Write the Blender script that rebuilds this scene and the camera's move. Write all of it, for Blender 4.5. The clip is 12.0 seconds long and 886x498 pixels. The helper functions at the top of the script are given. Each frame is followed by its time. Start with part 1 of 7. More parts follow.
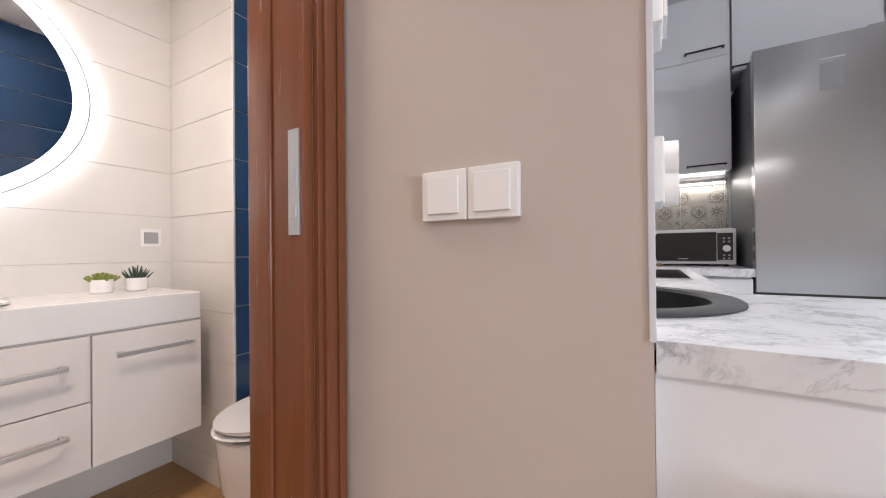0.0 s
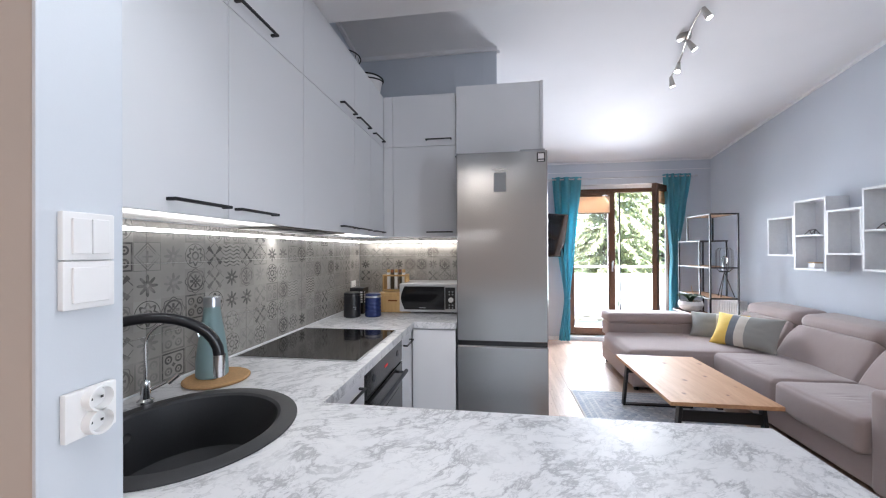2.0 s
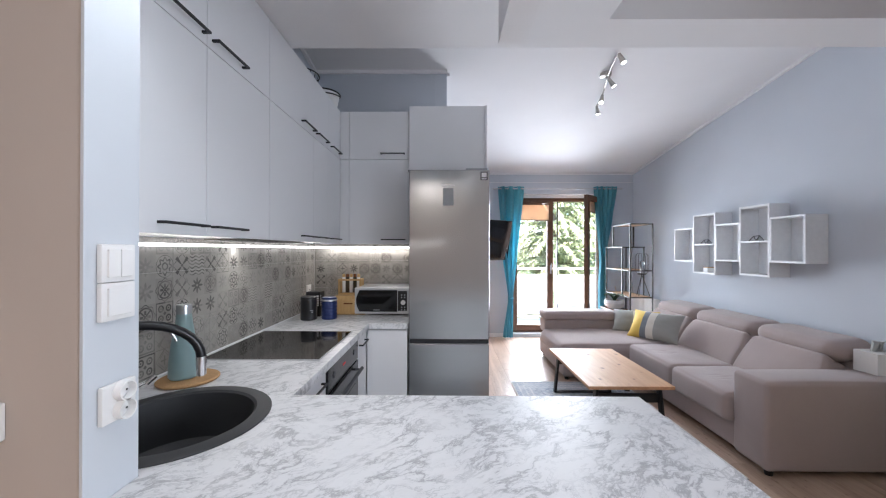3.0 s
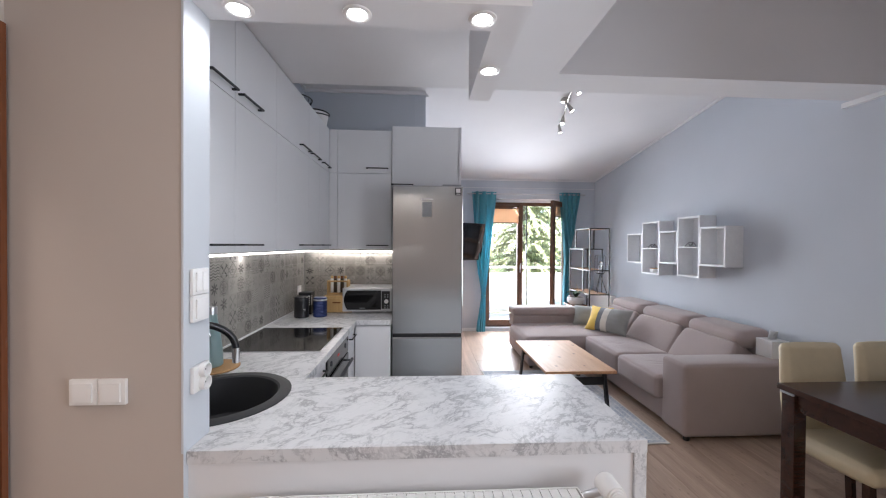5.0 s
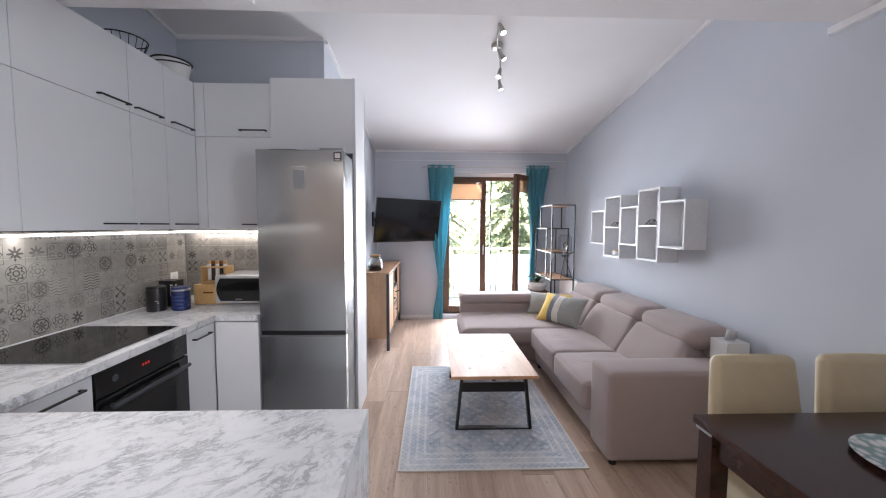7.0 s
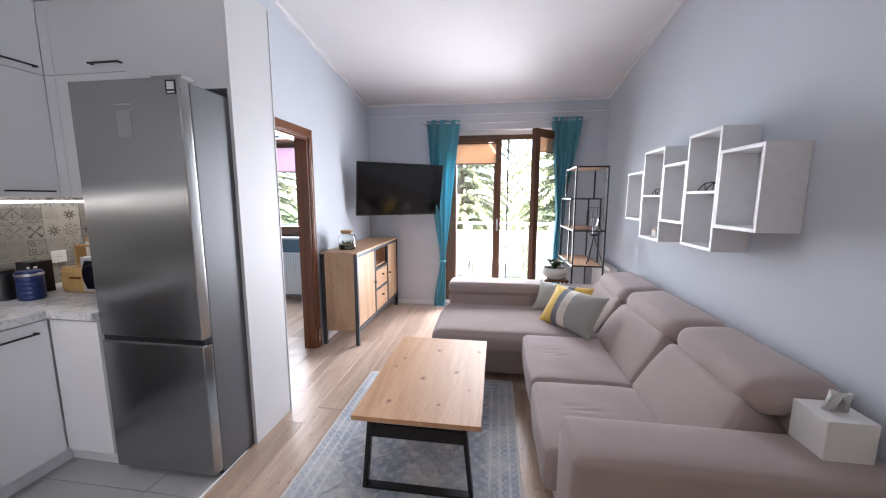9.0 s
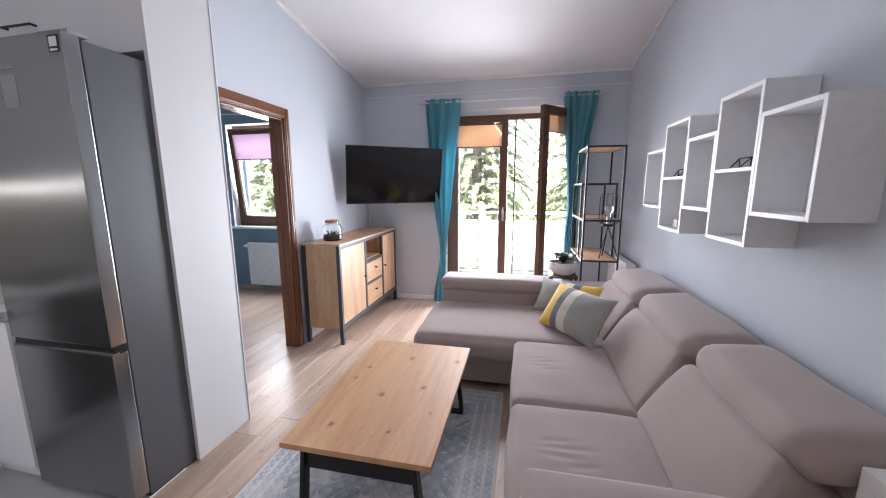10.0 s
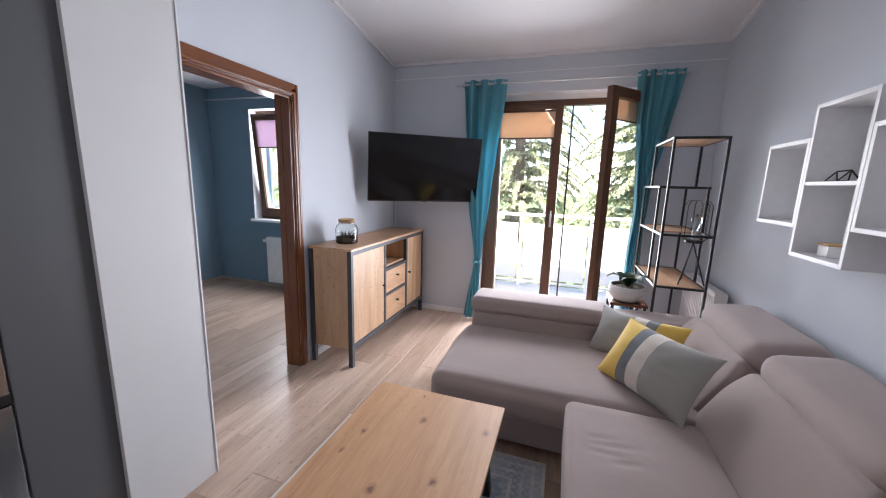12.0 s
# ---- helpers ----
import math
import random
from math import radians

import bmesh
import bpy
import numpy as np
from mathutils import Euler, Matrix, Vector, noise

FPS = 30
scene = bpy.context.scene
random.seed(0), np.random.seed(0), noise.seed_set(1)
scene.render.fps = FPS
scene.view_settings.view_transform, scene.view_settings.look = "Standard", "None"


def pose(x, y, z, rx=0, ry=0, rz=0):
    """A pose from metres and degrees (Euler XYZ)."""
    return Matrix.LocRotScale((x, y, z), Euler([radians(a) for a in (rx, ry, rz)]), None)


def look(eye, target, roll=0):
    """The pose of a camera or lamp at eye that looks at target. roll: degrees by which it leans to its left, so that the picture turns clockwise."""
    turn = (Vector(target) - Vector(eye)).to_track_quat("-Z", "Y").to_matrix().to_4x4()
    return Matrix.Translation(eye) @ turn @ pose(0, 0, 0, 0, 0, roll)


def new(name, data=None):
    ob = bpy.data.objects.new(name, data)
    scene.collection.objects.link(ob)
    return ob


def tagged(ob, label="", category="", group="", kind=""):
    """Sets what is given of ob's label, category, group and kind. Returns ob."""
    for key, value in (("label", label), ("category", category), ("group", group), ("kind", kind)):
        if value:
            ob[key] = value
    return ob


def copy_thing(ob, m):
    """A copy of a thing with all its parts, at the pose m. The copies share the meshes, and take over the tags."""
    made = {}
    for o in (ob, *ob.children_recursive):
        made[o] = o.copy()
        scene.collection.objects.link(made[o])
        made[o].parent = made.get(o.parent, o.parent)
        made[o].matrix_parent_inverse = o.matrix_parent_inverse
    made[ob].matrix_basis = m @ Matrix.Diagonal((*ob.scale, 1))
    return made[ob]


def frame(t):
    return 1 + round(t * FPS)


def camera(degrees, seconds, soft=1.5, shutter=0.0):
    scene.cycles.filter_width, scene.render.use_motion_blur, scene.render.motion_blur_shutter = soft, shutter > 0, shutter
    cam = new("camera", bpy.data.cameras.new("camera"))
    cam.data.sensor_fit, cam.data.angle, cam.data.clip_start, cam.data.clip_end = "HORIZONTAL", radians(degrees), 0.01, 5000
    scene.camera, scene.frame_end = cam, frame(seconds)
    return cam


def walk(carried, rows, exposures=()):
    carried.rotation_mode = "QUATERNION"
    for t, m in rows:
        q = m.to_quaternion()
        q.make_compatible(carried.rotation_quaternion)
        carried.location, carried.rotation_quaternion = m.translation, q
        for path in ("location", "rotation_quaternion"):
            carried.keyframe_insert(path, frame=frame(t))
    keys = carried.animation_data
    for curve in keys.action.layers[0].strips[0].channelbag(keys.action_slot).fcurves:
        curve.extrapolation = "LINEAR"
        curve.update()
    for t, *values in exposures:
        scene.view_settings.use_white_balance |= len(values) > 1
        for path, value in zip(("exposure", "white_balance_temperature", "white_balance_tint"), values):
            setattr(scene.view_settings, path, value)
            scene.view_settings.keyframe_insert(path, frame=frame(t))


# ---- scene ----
cam = camera(101.6, 12.0, soft=1.15)
PATH = [
    (0, (0.578, 0.656, 1.012), (-0.427, 2.385, 1.022), -0.5),
    (0.5, (0.786, 0.705, 1.098), (-0.068, 2.513, 1.104), -0.5),
    (1, (1.037, 0.704, 1.259), (0.346, 2.581, 1.245), -0.2),
    (1.5, (1.203, 0.73, 1.356), (0.707, 2.668, 1.348), -0.3),
    (2, (1.278, 0.672, 1.38), (0.994, 2.652, 1.388), -0.3),
    (2.5, (1.311, 0.555, 1.403), (1.224, 2.554, 1.414), -0.1),
    (4.5, (1.238, 0.079, 1.52), (1.293, 2.078, 1.503), 0.3),
    (5, (1.277, 0.035, 1.524), (1.391, 2.032, 1.504), 0.4),
    (5.5, (1.464, 0.056, 1.542), (1.581, 2.052, 1.501), 0.5),
    (6, (1.679, 0.179, 1.517), (1.789, 2.175, 1.453), -0.2),
    (6.5, (1.944, 0.381, 1.53), (2.054, 2.375, 1.431), 0.2),
    (7, (2.213, 0.569, 1.514), (2.271, 2.564, 1.386), 0.2),
    (9, (3.028, 1.542, 1.483), (2.742, 3.502, 1.205), 0.1),
    (9.5, (3.16, 1.791, 1.474), (2.815, 3.736, 1.163), 0.3),
    (10, (3.279, 1.954, 1.443), (2.856, 3.881, 1.113), -0.2),
    (10.5, (3.391, 2.18, 1.44), (2.867, 4.079, 1.098), 0.4),
    (11, (3.454, 2.297, 1.415), (2.829, 4.166, 1.076), 0.7),
    (11.5, (3.345, 2.408, 1.437), (2.714, 4.274, 1.088), 1.1),
    (12, (3.164, 2.569, 1.454), (2.55, 4.439, 1.1), 1.7),
]
walk(cam, [(t, look(eye, target, roll)) for t, eye, target, roll in PATH],
     [(0.0, 3.3, 6200, 11.5), (2.5, 3.05, 5980, 10.0), (5.5, 2.85, 6200, 12.0), (7.0, 3.0, 6240, 13.0), (9.0, 2.93, 6280, 14.3), (10.5, 2.78, 6300, 14.8), (12.0, 2.5, 6320, 15.0)])

# ---- world, sun, large lights ----
world = bpy.data.worlds.new("daylight")
scene.world = world
world.use_nodes = True
wn = world.node_tree.nodes
sky = wn.new("ShaderNodeTexSky")
sky.sky_type, sky.sun_disc = "NISHITA", False
sky.sun_elevation, sky.sun_rotation = radians(66), radians(186)
world.node_tree.links.new(sky.outputs[0], wn["Background"].inputs[0])
wn["Background"].inputs[1].default_value = 0.15


def lamp(name, kind, energy, m, color=(1, 1, 1), size=0.1, size_y=None, **more):
    data = bpy.data.lights.new(name, kind)
    data.energy, data.color = energy, color
    if kind == "AREA":
        data.size = size
        if size_y:
            data.shape, data.size_y = "RECTANGLE", size_y
        if "spread" in more:
            data.spread = more["spread"]
    elif kind == "SUN":
        data.angle = size
    else:
        data.shadow_soft_size = size
    ob = new(name, data)
    ob.matrix_world = m
    return ob


# sun from behind the house, over the roof, onto the balcony and the trees
lamp("sun", "SUN", 5.0, look((0, 0, 0), (0.12, 1.0, -2.3)), (1.0, 0.95, 0.87), radians(0.5))
# sky light through the balcony door and the window of the next room
lamp("window_light", "AREA", 24, look((3.02, 6.66, 1.22), (2.48, 5.0, 0.84)), (0.95, 0.97, 1.0), 1.4, 2.1, spread=radians(144))
lamp("bedroom_window_light", "AREA", 15, look((-0.1, 6.62, 1.6), (-0.1, 5.0, 1.3)), (0.95, 0.97, 1.0), 1.2, 1.3)
# ceiling lamp of the hall, above and behind the walk
lamp("hall_light", "AREA", 1.9, look((1.0, -0.6, 2.55), (1.0, -0.6, 0)), (1.0, 0.86, 0.74), 0.4)
# added fill on the kitchen fronts, from beside and behind the walk; source unseen
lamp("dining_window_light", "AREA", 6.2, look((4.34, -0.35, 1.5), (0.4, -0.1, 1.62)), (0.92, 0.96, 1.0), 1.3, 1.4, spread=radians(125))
lamp("bath_light", "AREA", 3.2, look((-0.12, 0.75, 2.36), (-0.35, 0.75, 0)), (1.0, 0.84, 0.72), 0.4)

# ---- materials ----
MATS = {}


class Net:
    """Short hand for a node tree."""

    def __init__(self, name):
        self.mat = bpy.data.materials.new(name)
        self.mat.use_nodes = True
        self.t = self.mat.node_tree
        self.bsdf = self.t.nodes["Principled BSDF"]
        MATS[name] = self.mat

    def node(self, kind, **sets):
        n = self.t.nodes.new("ShaderNode" + kind)
        for key, value in sets.items():
            n.inputs[int(key[1:])].default_value = value
        return n

    def link(self, a, b):
        self.t.links.new(a, b)

    def put(self, socket, value):
        if isinstance(value, (int, float)):
            socket.default_value = value
        elif isinstance(value, tuple):
            socket.default_value = value if len(value) != 3 or socket.type == "VECTOR" else (*value, 1)
        else:
            self.link(value, socket)

    def math(self, op, a, b=0.0, c=0.0):
        n = self.t.nodes.new("ShaderNodeMath")
        n.operation = op
        for i, v in enumerate((a, b, c)):
            self.put(n.inputs[i], v)
        return n.outputs[0]

    def coords(self, which="Object"):
        return self.node("TexCoord").outputs[which]

    def world(self):
        return self.node("NewGeometry").outputs["Position"]

    def scaled(self, vec, s):
        n = self.node("Mapping")
        self.link(vec, n.inputs[0])
        n.inputs[3].default_value = s if isinstance(s, tuple) else (s, s, s)
        return n.outputs[0]

    def shifted(self, vec, by):
        n = self.t.nodes.new("ShaderNodeVectorMath")
        n.operation = "ADD"
        self.link(vec, n.inputs[0])
        self.link(by, n.inputs[1])
        return n.outputs[0]

    def noise(self, vec, scale, detail=4.0, rough=0.55, distort=0.0):
        n = self.node("TexNoise")
        self.link(vec, n.inputs["Vector"])
        for key, v in (("Scale", scale), ("Detail", detail), ("Roughness", rough), ("Distortion", distort)):
            n.inputs[key].default_value = v
        return n.outputs["Fac"]

    def ramp(self, fac, stops):
        n = self.node("ValToRGB")
        self.link(fac, n.inputs[0])
        el = n.color_ramp.elements
        while len(el) < len(stops):
            el.new(0.5)
        for e, (p, c) in zip(el, stops):
            e.position = p
            e.color = (c, c, c, 1) if isinstance(c, (int, float)) else (*c, 1)
        return n.outputs[0]

    def mix(self, fac, a, b, how="MIX"):
        n = self.t.nodes.new("ShaderNodeMix")
        n.data_type, n.blend_type = "RGBA", how
        self.put(n.inputs[0], fac)
        self.put(n.inputs[6], a)
        self.put(n.inputs[7], b)
        return n.outputs[2]

    def bump(self, height, strength=0.2, dist=0.002):
        n = self.node("Bump")
        n.inputs["Strength"].default_value, n.inputs["Distance"].default_value = strength, dist
        self.link(height, n.inputs["Height"])
        self.link(n.outputs[0], self.bsdf.inputs["Normal"])

    def wobble(self, scale=45.0):
        n = self.node("TexNoise")
        self.link(self.world(), n.inputs["Vector"])
        n.inputs["Scale"].default_value = scale
        return n.outputs["Color"]

    def rand(self):
        return self.node("ObjectInfo").outputs["Random"]

    def done(self, color=None, rough=0.5, metal=0.0, **more):
        if color is not None:
            self.put(self.bsdf.inputs["Base Color"], color)
        self.put(self.bsdf.inputs["Roughness"], rough)
        self.put(self.bsdf.inputs["Metallic"], metal)
        for key, v in more.items():
            self.put(self.bsdf.inputs[key.replace("_", " ")], v)
        return self.mat


def paint(name, c, rough=0.75, mottled=0.06, grain=0.15):
    n = Net(name)
    p = n.world()
    big, fine = n.noise(p, 1.3, 3), n.noise(p, 220, 2)
    lo, hi = tuple(v * (1 - mottled) for v in c), tuple(min(1, v * (1 + mottled)) for v in c)
    n.bump(fine, grain, 0.0006)
    return n.done(n.mix(big, lo, hi), rough)


def plain(name, c, rough=0.4, metal=0.0, wear=0.08, scale=30, bump=0.0, **more):
    n = Net(name)
    p = n.coords()
    f = n.noise(p, scale, 4)
    col = n.mix(f, tuple(v * (1 - wear) for v in c), tuple(min(1, v * (1 + wear)) for v in c))
    if bump:
        n.bump(n.noise(p, scale * 6, 3), bump, 0.001)
    return n.done(col, n.math("MULTIPLY_ADD", f, 0.12, rough - 0.06), metal, **more)


def wood(name, dark, light, along=1, rough=0.45, ring=9.0, knots=0.0, vary=0.25, world=False, eyes=(), sheen=0.5):
    """Wood whose grain runs along the given axis."""
    n = Net(name)
    p = n.world() if world else n.coords()
    r = n.rand()
    comb = n.node("CombineXYZ")
    for i in range(3):
        n.link(n.math("MULTIPLY", r, 17.0 + 5 * i), comb.inputs[i])
    p = n.shifted(p, comb.outputs[0])
    s = [ring, ring, ring]
    s[along] = ring * 0.09
    g = n.noise(n.scaled(p, tuple(s)), 1.6, 6, 0.62, 0.6)
    s2 = [60.0, 60.0, 60.0]
    s2[along] = 2.2
    fine = n.noise(n.scaled(p, tuple(s2)), 3.0, 3)
    mixf = n.math("ADD", n.math("MULTIPLY", g, 0.75), n.math("MULTIPLY", fine, 0.3))
    col = n.mix(n.ramp(mixf, [(0.32, 0.0), (0.7, 1.0)]), dark, light)
    if vary:
        col = n.mix(n.math("MULTIPLY", r, vary), col, dark)
    if knots:
        v = n.node("TexVoronoi")
        ks = [6.5, 6.5, 6.5]
        ks[along] = 3.6
        n.link(n.scaled(p, tuple(ks)), v.inputs["Vector"])
        v.inputs["Randomness"].default_value = 1.0
        spot = n.ramp(v.outputs["Distance"], [(0.11, 1.0), (0.25, 0.0)])
        patch = n.ramp(n.noise(p, 2.4, 2), [(0.46, 0.0), (0.53, 1.0)])
        col = n.mix(n.math("MULTIPLY", n.math("MULTIPLY", spot, patch), knots), col, tuple(v * 0.28 for v in dark))
    for ex, ey, er in eyes:
        # a single knot with a dark heart and a darker halo in the grain
        near = n.t.nodes.new("ShaderNodeVectorMath")
        near.operation = "DISTANCE"
        n.link(n.shifted(n.scaled(n.world(), (1.0, 0.62, 0.0)), n.scaled(n.wobble(), (0.02, 0.02, 0.0))), near.inputs[0])
        near.inputs[1].default_value = (ex + 0.01, ey * 0.62 + 0.01, 0.0)
        share = n.math("DIVIDE", near.outputs["Value"], er * 0.95)
        col = n.mix(n.ramp(share, [(0.25, 0.85), (0.6, 0.3), (1.0, 0.0)]), col, (dark[0] * 0.38, dark[1] * 0.28, dark[2] * 0.24))
    n.bump(fine, 0.12, 0.0008)
    return n.done(col, n.math("MULTIPLY_ADD", fine, 0.15, rough - 0.07), Specular_IOR_Level=sheen)


def glow(name, c, strength):
    n = Net(name)
    return n.done((0.8, 0.8, 0.8), 0.5, Emission_Color=(*c, 1), Emission_Strength=strength)


def glass(name, c=(0.95, 0.98, 0.97), rough=0.0):
    n = Net(name)
    return n.done(c, rough, 0.0, Transmission_Weight=1.0, IOR=1.45)


paint("wall_blue_grey", (0.55, 0.585, 0.645))
paint("wall_end_white", (0.60, 0.63, 0.67), 0.6)
paint("wall_greige", (0.50, 0.44, 0.395), 0.7)
paint("ceiling_white", (0.78, 0.775, 0.79), 0.85)
paint("bedroom_blue", (0.17, 0.255, 0.315))
paint("niche_grey", (0.53, 0.565, 0.625))
paint("facade_white", (0.75, 0.74, 0.71), 0.9)
plain("trim_white", (0.78, 0.79, 0.81), 0.4)
plain("cabinet_white", (0.74, 0.745, 0.765), 0.62, wear=0.02, scale=3, Specular_IOR_Level=0.25)
plain("gloss_white", (0.74, 0.745, 0.765), 0.14, wear=0.02, scale=3)
# cabinet white, its colour darkened to offset strong light on the fridge panel
plain("panel_white", (0.63, 0.635, 0.65), 0.55, wear=0.03, scale=4)
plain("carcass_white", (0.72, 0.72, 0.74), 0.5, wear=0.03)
plain("plastic_white", (0.80, 0.79, 0.78), 0.3, wear=0.02)
plain("black_metal", (0.018, 0.018, 0.02), 0.42, 0.3, bump=0.05)
plain("black_plastic", (0.012, 0.012, 0.014), 0.3)
plain("graphite_metal", (0.06, 0.065, 0.075), 0.45, 0.4)
plain("black_granite", (0.03, 0.031, 0.034), 0.55, wear=0.3, scale=300, bump=0.2)
plain("hob_glass", (0.006, 0.006, 0.007), 0.07, wear=0.0)
plain("oven_glass", (0.006, 0.006, 0.007), 0.12)
plain("chrome", (0.75, 0.76, 0.78), 0.12, 1.0, wear=0.02)
plain("satin_steel", (0.55, 0.56, 0.58), 0.35, 1.0)
plain("hood_brown", (0.15, 0.135, 0.12), 0.35, 0.5, wear=0.1)
plain("silver_paint", (0.52, 0.525, 0.54), 0.38, 0.35, wear=0.03)
plain("satin_nickel", (0.62, 0.60, 0.58), 0.42, 0.75, wear=0.03)
plain("nickel", (0.45, 0.43, 0.40), 0.35, 1.0)
plain("dark_screen", (0.004, 0.004, 0.005), 0.1)
plain("cream_leather", (0.62, 0.53, 0.36), 0.5, wear=0.08, scale=18, bump=0.25)
plain("pvc_brown", (0.11, 0.048, 0.022), 0.4, wear=0.25, scale=12)
plain("radiator_white", (0.78, 0.78, 0.78), 0.35)
plain("porcelain", (0.82, 0.80, 0.78), 0.12, wear=0.01)
plain("vanity_white", (0.78, 0.73, 0.69), 0.25, wear=0.02)
plain("cork", (0.42, 0.25, 0.11), 0.8, wear=0.35, scale=120, bump=0.3)
plain("soil", (0.05, 0.035, 0.02), 0.9, wear=0.5, scale=80, bump=0.5)
plain("leaf_green", (0.03, 0.07, 0.03), 0.35, wear=0.3, scale=20)
plain("leaf_yellow_green", (0.22, 0.25, 0.05), 0.5, wear=0.3, scale=60)
plain("leaf_dark", (0.03, 0.055, 0.035), 0.5, wear=0.3, scale=60)
plain("stone_pot", (0.62, 0.61, 0.60), 0.7, wear=0.15, scale=25, bump=0.3)
plain("paper_white", (0.82, 0.82, 0.82), 0.9)
plain("blue_can", (0.02, 0.035, 0.13), 0.3, 0.3, wear=0.2)
plain("grey_plastic", (0.32, 0.33, 0.34), 0.5)
plain("concrete", (0.5, 0.49, 0.47), 0.9, wear=0.2, scale=8, bump=0.3)
plain("bark", (0.17, 0.13, 0.095), 0.9, wear=0.4, scale=14, bump=0.5)
plain("balcony_panel", (0.8, 0.8, 0.79), 0.6, wear=0.02)
plain("red_digits", (0.6, 0.01, 0.01), 0.4, Emission_Color=(1, 0.03, 0.02, 1), Emission_Strength=0.08)
plain("grass_ground", (0.07, 0.10, 0.03), 0.95, wear=0.4, scale=2)
wood("floor_oak", (0.28, 0.19, 0.132), (0.65, 0.495, 0.395), 1, 0.34, 5.0, 0.35, 0.45, True)
wood("artisan_oak", (0.35, 0.185, 0.095), (0.65, 0.42, 0.255), 1, 0.42, 6.0, 0.6, 0.1)
wood("table_oak", (0.44, 0.205, 0.088), (0.72, 0.44, 0.235), 1, 0.56, 6.0, 0.15, 0.05, False, ((2.626, 3.50, 0.022), (2.815, 3.60, 0.020), (2.66, 3.90, 0.022), (2.455, 3.745, 0.016), (2.43, 3.62, 0.015), (2.496, 3.237, 0.018), (2.936, 3.911, 0.022), (2.603, 4.066, 0.012), (2.76, 3.24, 0.012), (2.90, 3.40, 0.010)), 0.9)
wood("artisan_oak_up", (0.34, 0.19, 0.10), (0.64, 0.43, 0.26), 2, 0.42, 6.0, 0.5, 0.15)
wood("casing_wood", (0.145, 0.047, 0.019), (0.20, 0.07, 0.028), 2, 0.24, 10.0, 0.0, 0.1)
wood("casing_wood_level", (0.13, 0.043, 0.017), (0.19, 0.066, 0.026), 1, 0.24, 10.0, 0.0, 0.1)
wood("dining_wood", (0.022, 0.009, 0.006), (0.055, 0.022, 0.014), 0, 0.22, 9.0, 0.0, 0.1)
wood("bamboo", (0.42, 0.25, 0.09), (0.62, 0.41, 0.18), 2, 0.5, 14.0)
wood("bath_floor_wood", (0.30, 0.16, 0.06), (0.5, 0.30, 0.13), 1, 0.4, 7.0, 0.2, 0.3, True)
glow("led_white", (1.0, 0.93, 0.85), 1.25)
glow("led_ring", (1.0, 0.98, 0.95), 0.32)
glow("spot_glow", (1.0, 0.97, 0.93), 4.0)
glass("clear_glass")
plain("bottle_glass", (0.36, 0.50, 0.51), 0.3, wear=0.03, Transmission_Weight=0.45, IOR=1.3)
plain("mirror_glass", (0.85, 0.87, 0.88), 0.01, 1.0, wear=0.0)


def pane_material():
    n = Net("window_glass")
    tr = n.node("BsdfTransparent")
    gl = n.node("BsdfGlossy")
    gl.inputs["Roughness"].default_value = 0.02
    mx = n.node("MixShader")
    mx.inputs[0].default_value = 0.06
    n.link(tr.outputs[0], mx.inputs[1])
    n.link(gl.outputs[0], mx.inputs[2])
    n.link(mx.outputs[0], n.t.nodes["Material Output"].inputs[0])


pane_material()


def marble():
    n = Net("marble_laminate")
    p = n.world()
    warp = n.node("TexNoise")
    n.link(p, warp.inputs["Vector"])
    warp.inputs["Scale"].default_value, warp.inputs["Detail"].default_value = 2.6, 5.0
    sc = n.t.nodes.new("ShaderNodeVectorMath")
    sc.operation = "MULTIPLY_ADD"
    n.link(warp.outputs["Color"], sc.inputs[0])
    sc.inputs[1].default_value = (0.26, 0.26, 0.26)
    n.link(p, sc.inputs[2])
    slant = n.node("Mapping")
    n.link(sc.outputs[0], slant.inputs[0])
    slant.inputs[2].default_value = (0, 0, radians(-38))
    q = n.scaled(slant.outputs[0], (1.1, 2.15, 1.4))
    ridge = n.math("ABSOLUTE", n.math("SUBTRACT", n.noise(q, 5.2, 7, 0.66), 0.5))
    vein = n.ramp(ridge, [(0.0, 1.0), (0.012, 0.75), (0.035, 0.16), (0.08, 0.0)])
    ridge2 = n.math("ABSOLUTE", n.math("SUBTRACT", n.noise(q, 9.0, 7, 0.65), 0.49))
    vein2 = n.ramp(ridge2, [(0.0, 0.9), (0.012, 0.3), (0.03, 0.0)])
    where = n.ramp(n.noise(p, 7.5, 3), [(0.36, 0.1), (0.56, 1.0)])
    cloud = n.ramp(n.noise(sc.outputs[0], 3.4, 6, 0.65), [(0.46, 0.0), (0.76, 0.30)])
    v = n.math("ADD", n.math("MULTIPLY", vein, n.math("MULTIPLY_ADD", where, 0.8, 0.2)), n.math("MULTIPLY", vein2, n.math("MULTIPLY", where, 0.75)))
    col = n.mix(cloud, (0.70, 0.705, 0.72), (0.46, 0.475, 0.50))
    col = n.mix(n.math("MULTIPLY", n.math("MINIMUM", v, 1.0), 0.66), col, (0.20, 0.21, 0.235))
    n.done(col, 0.33)


marble()


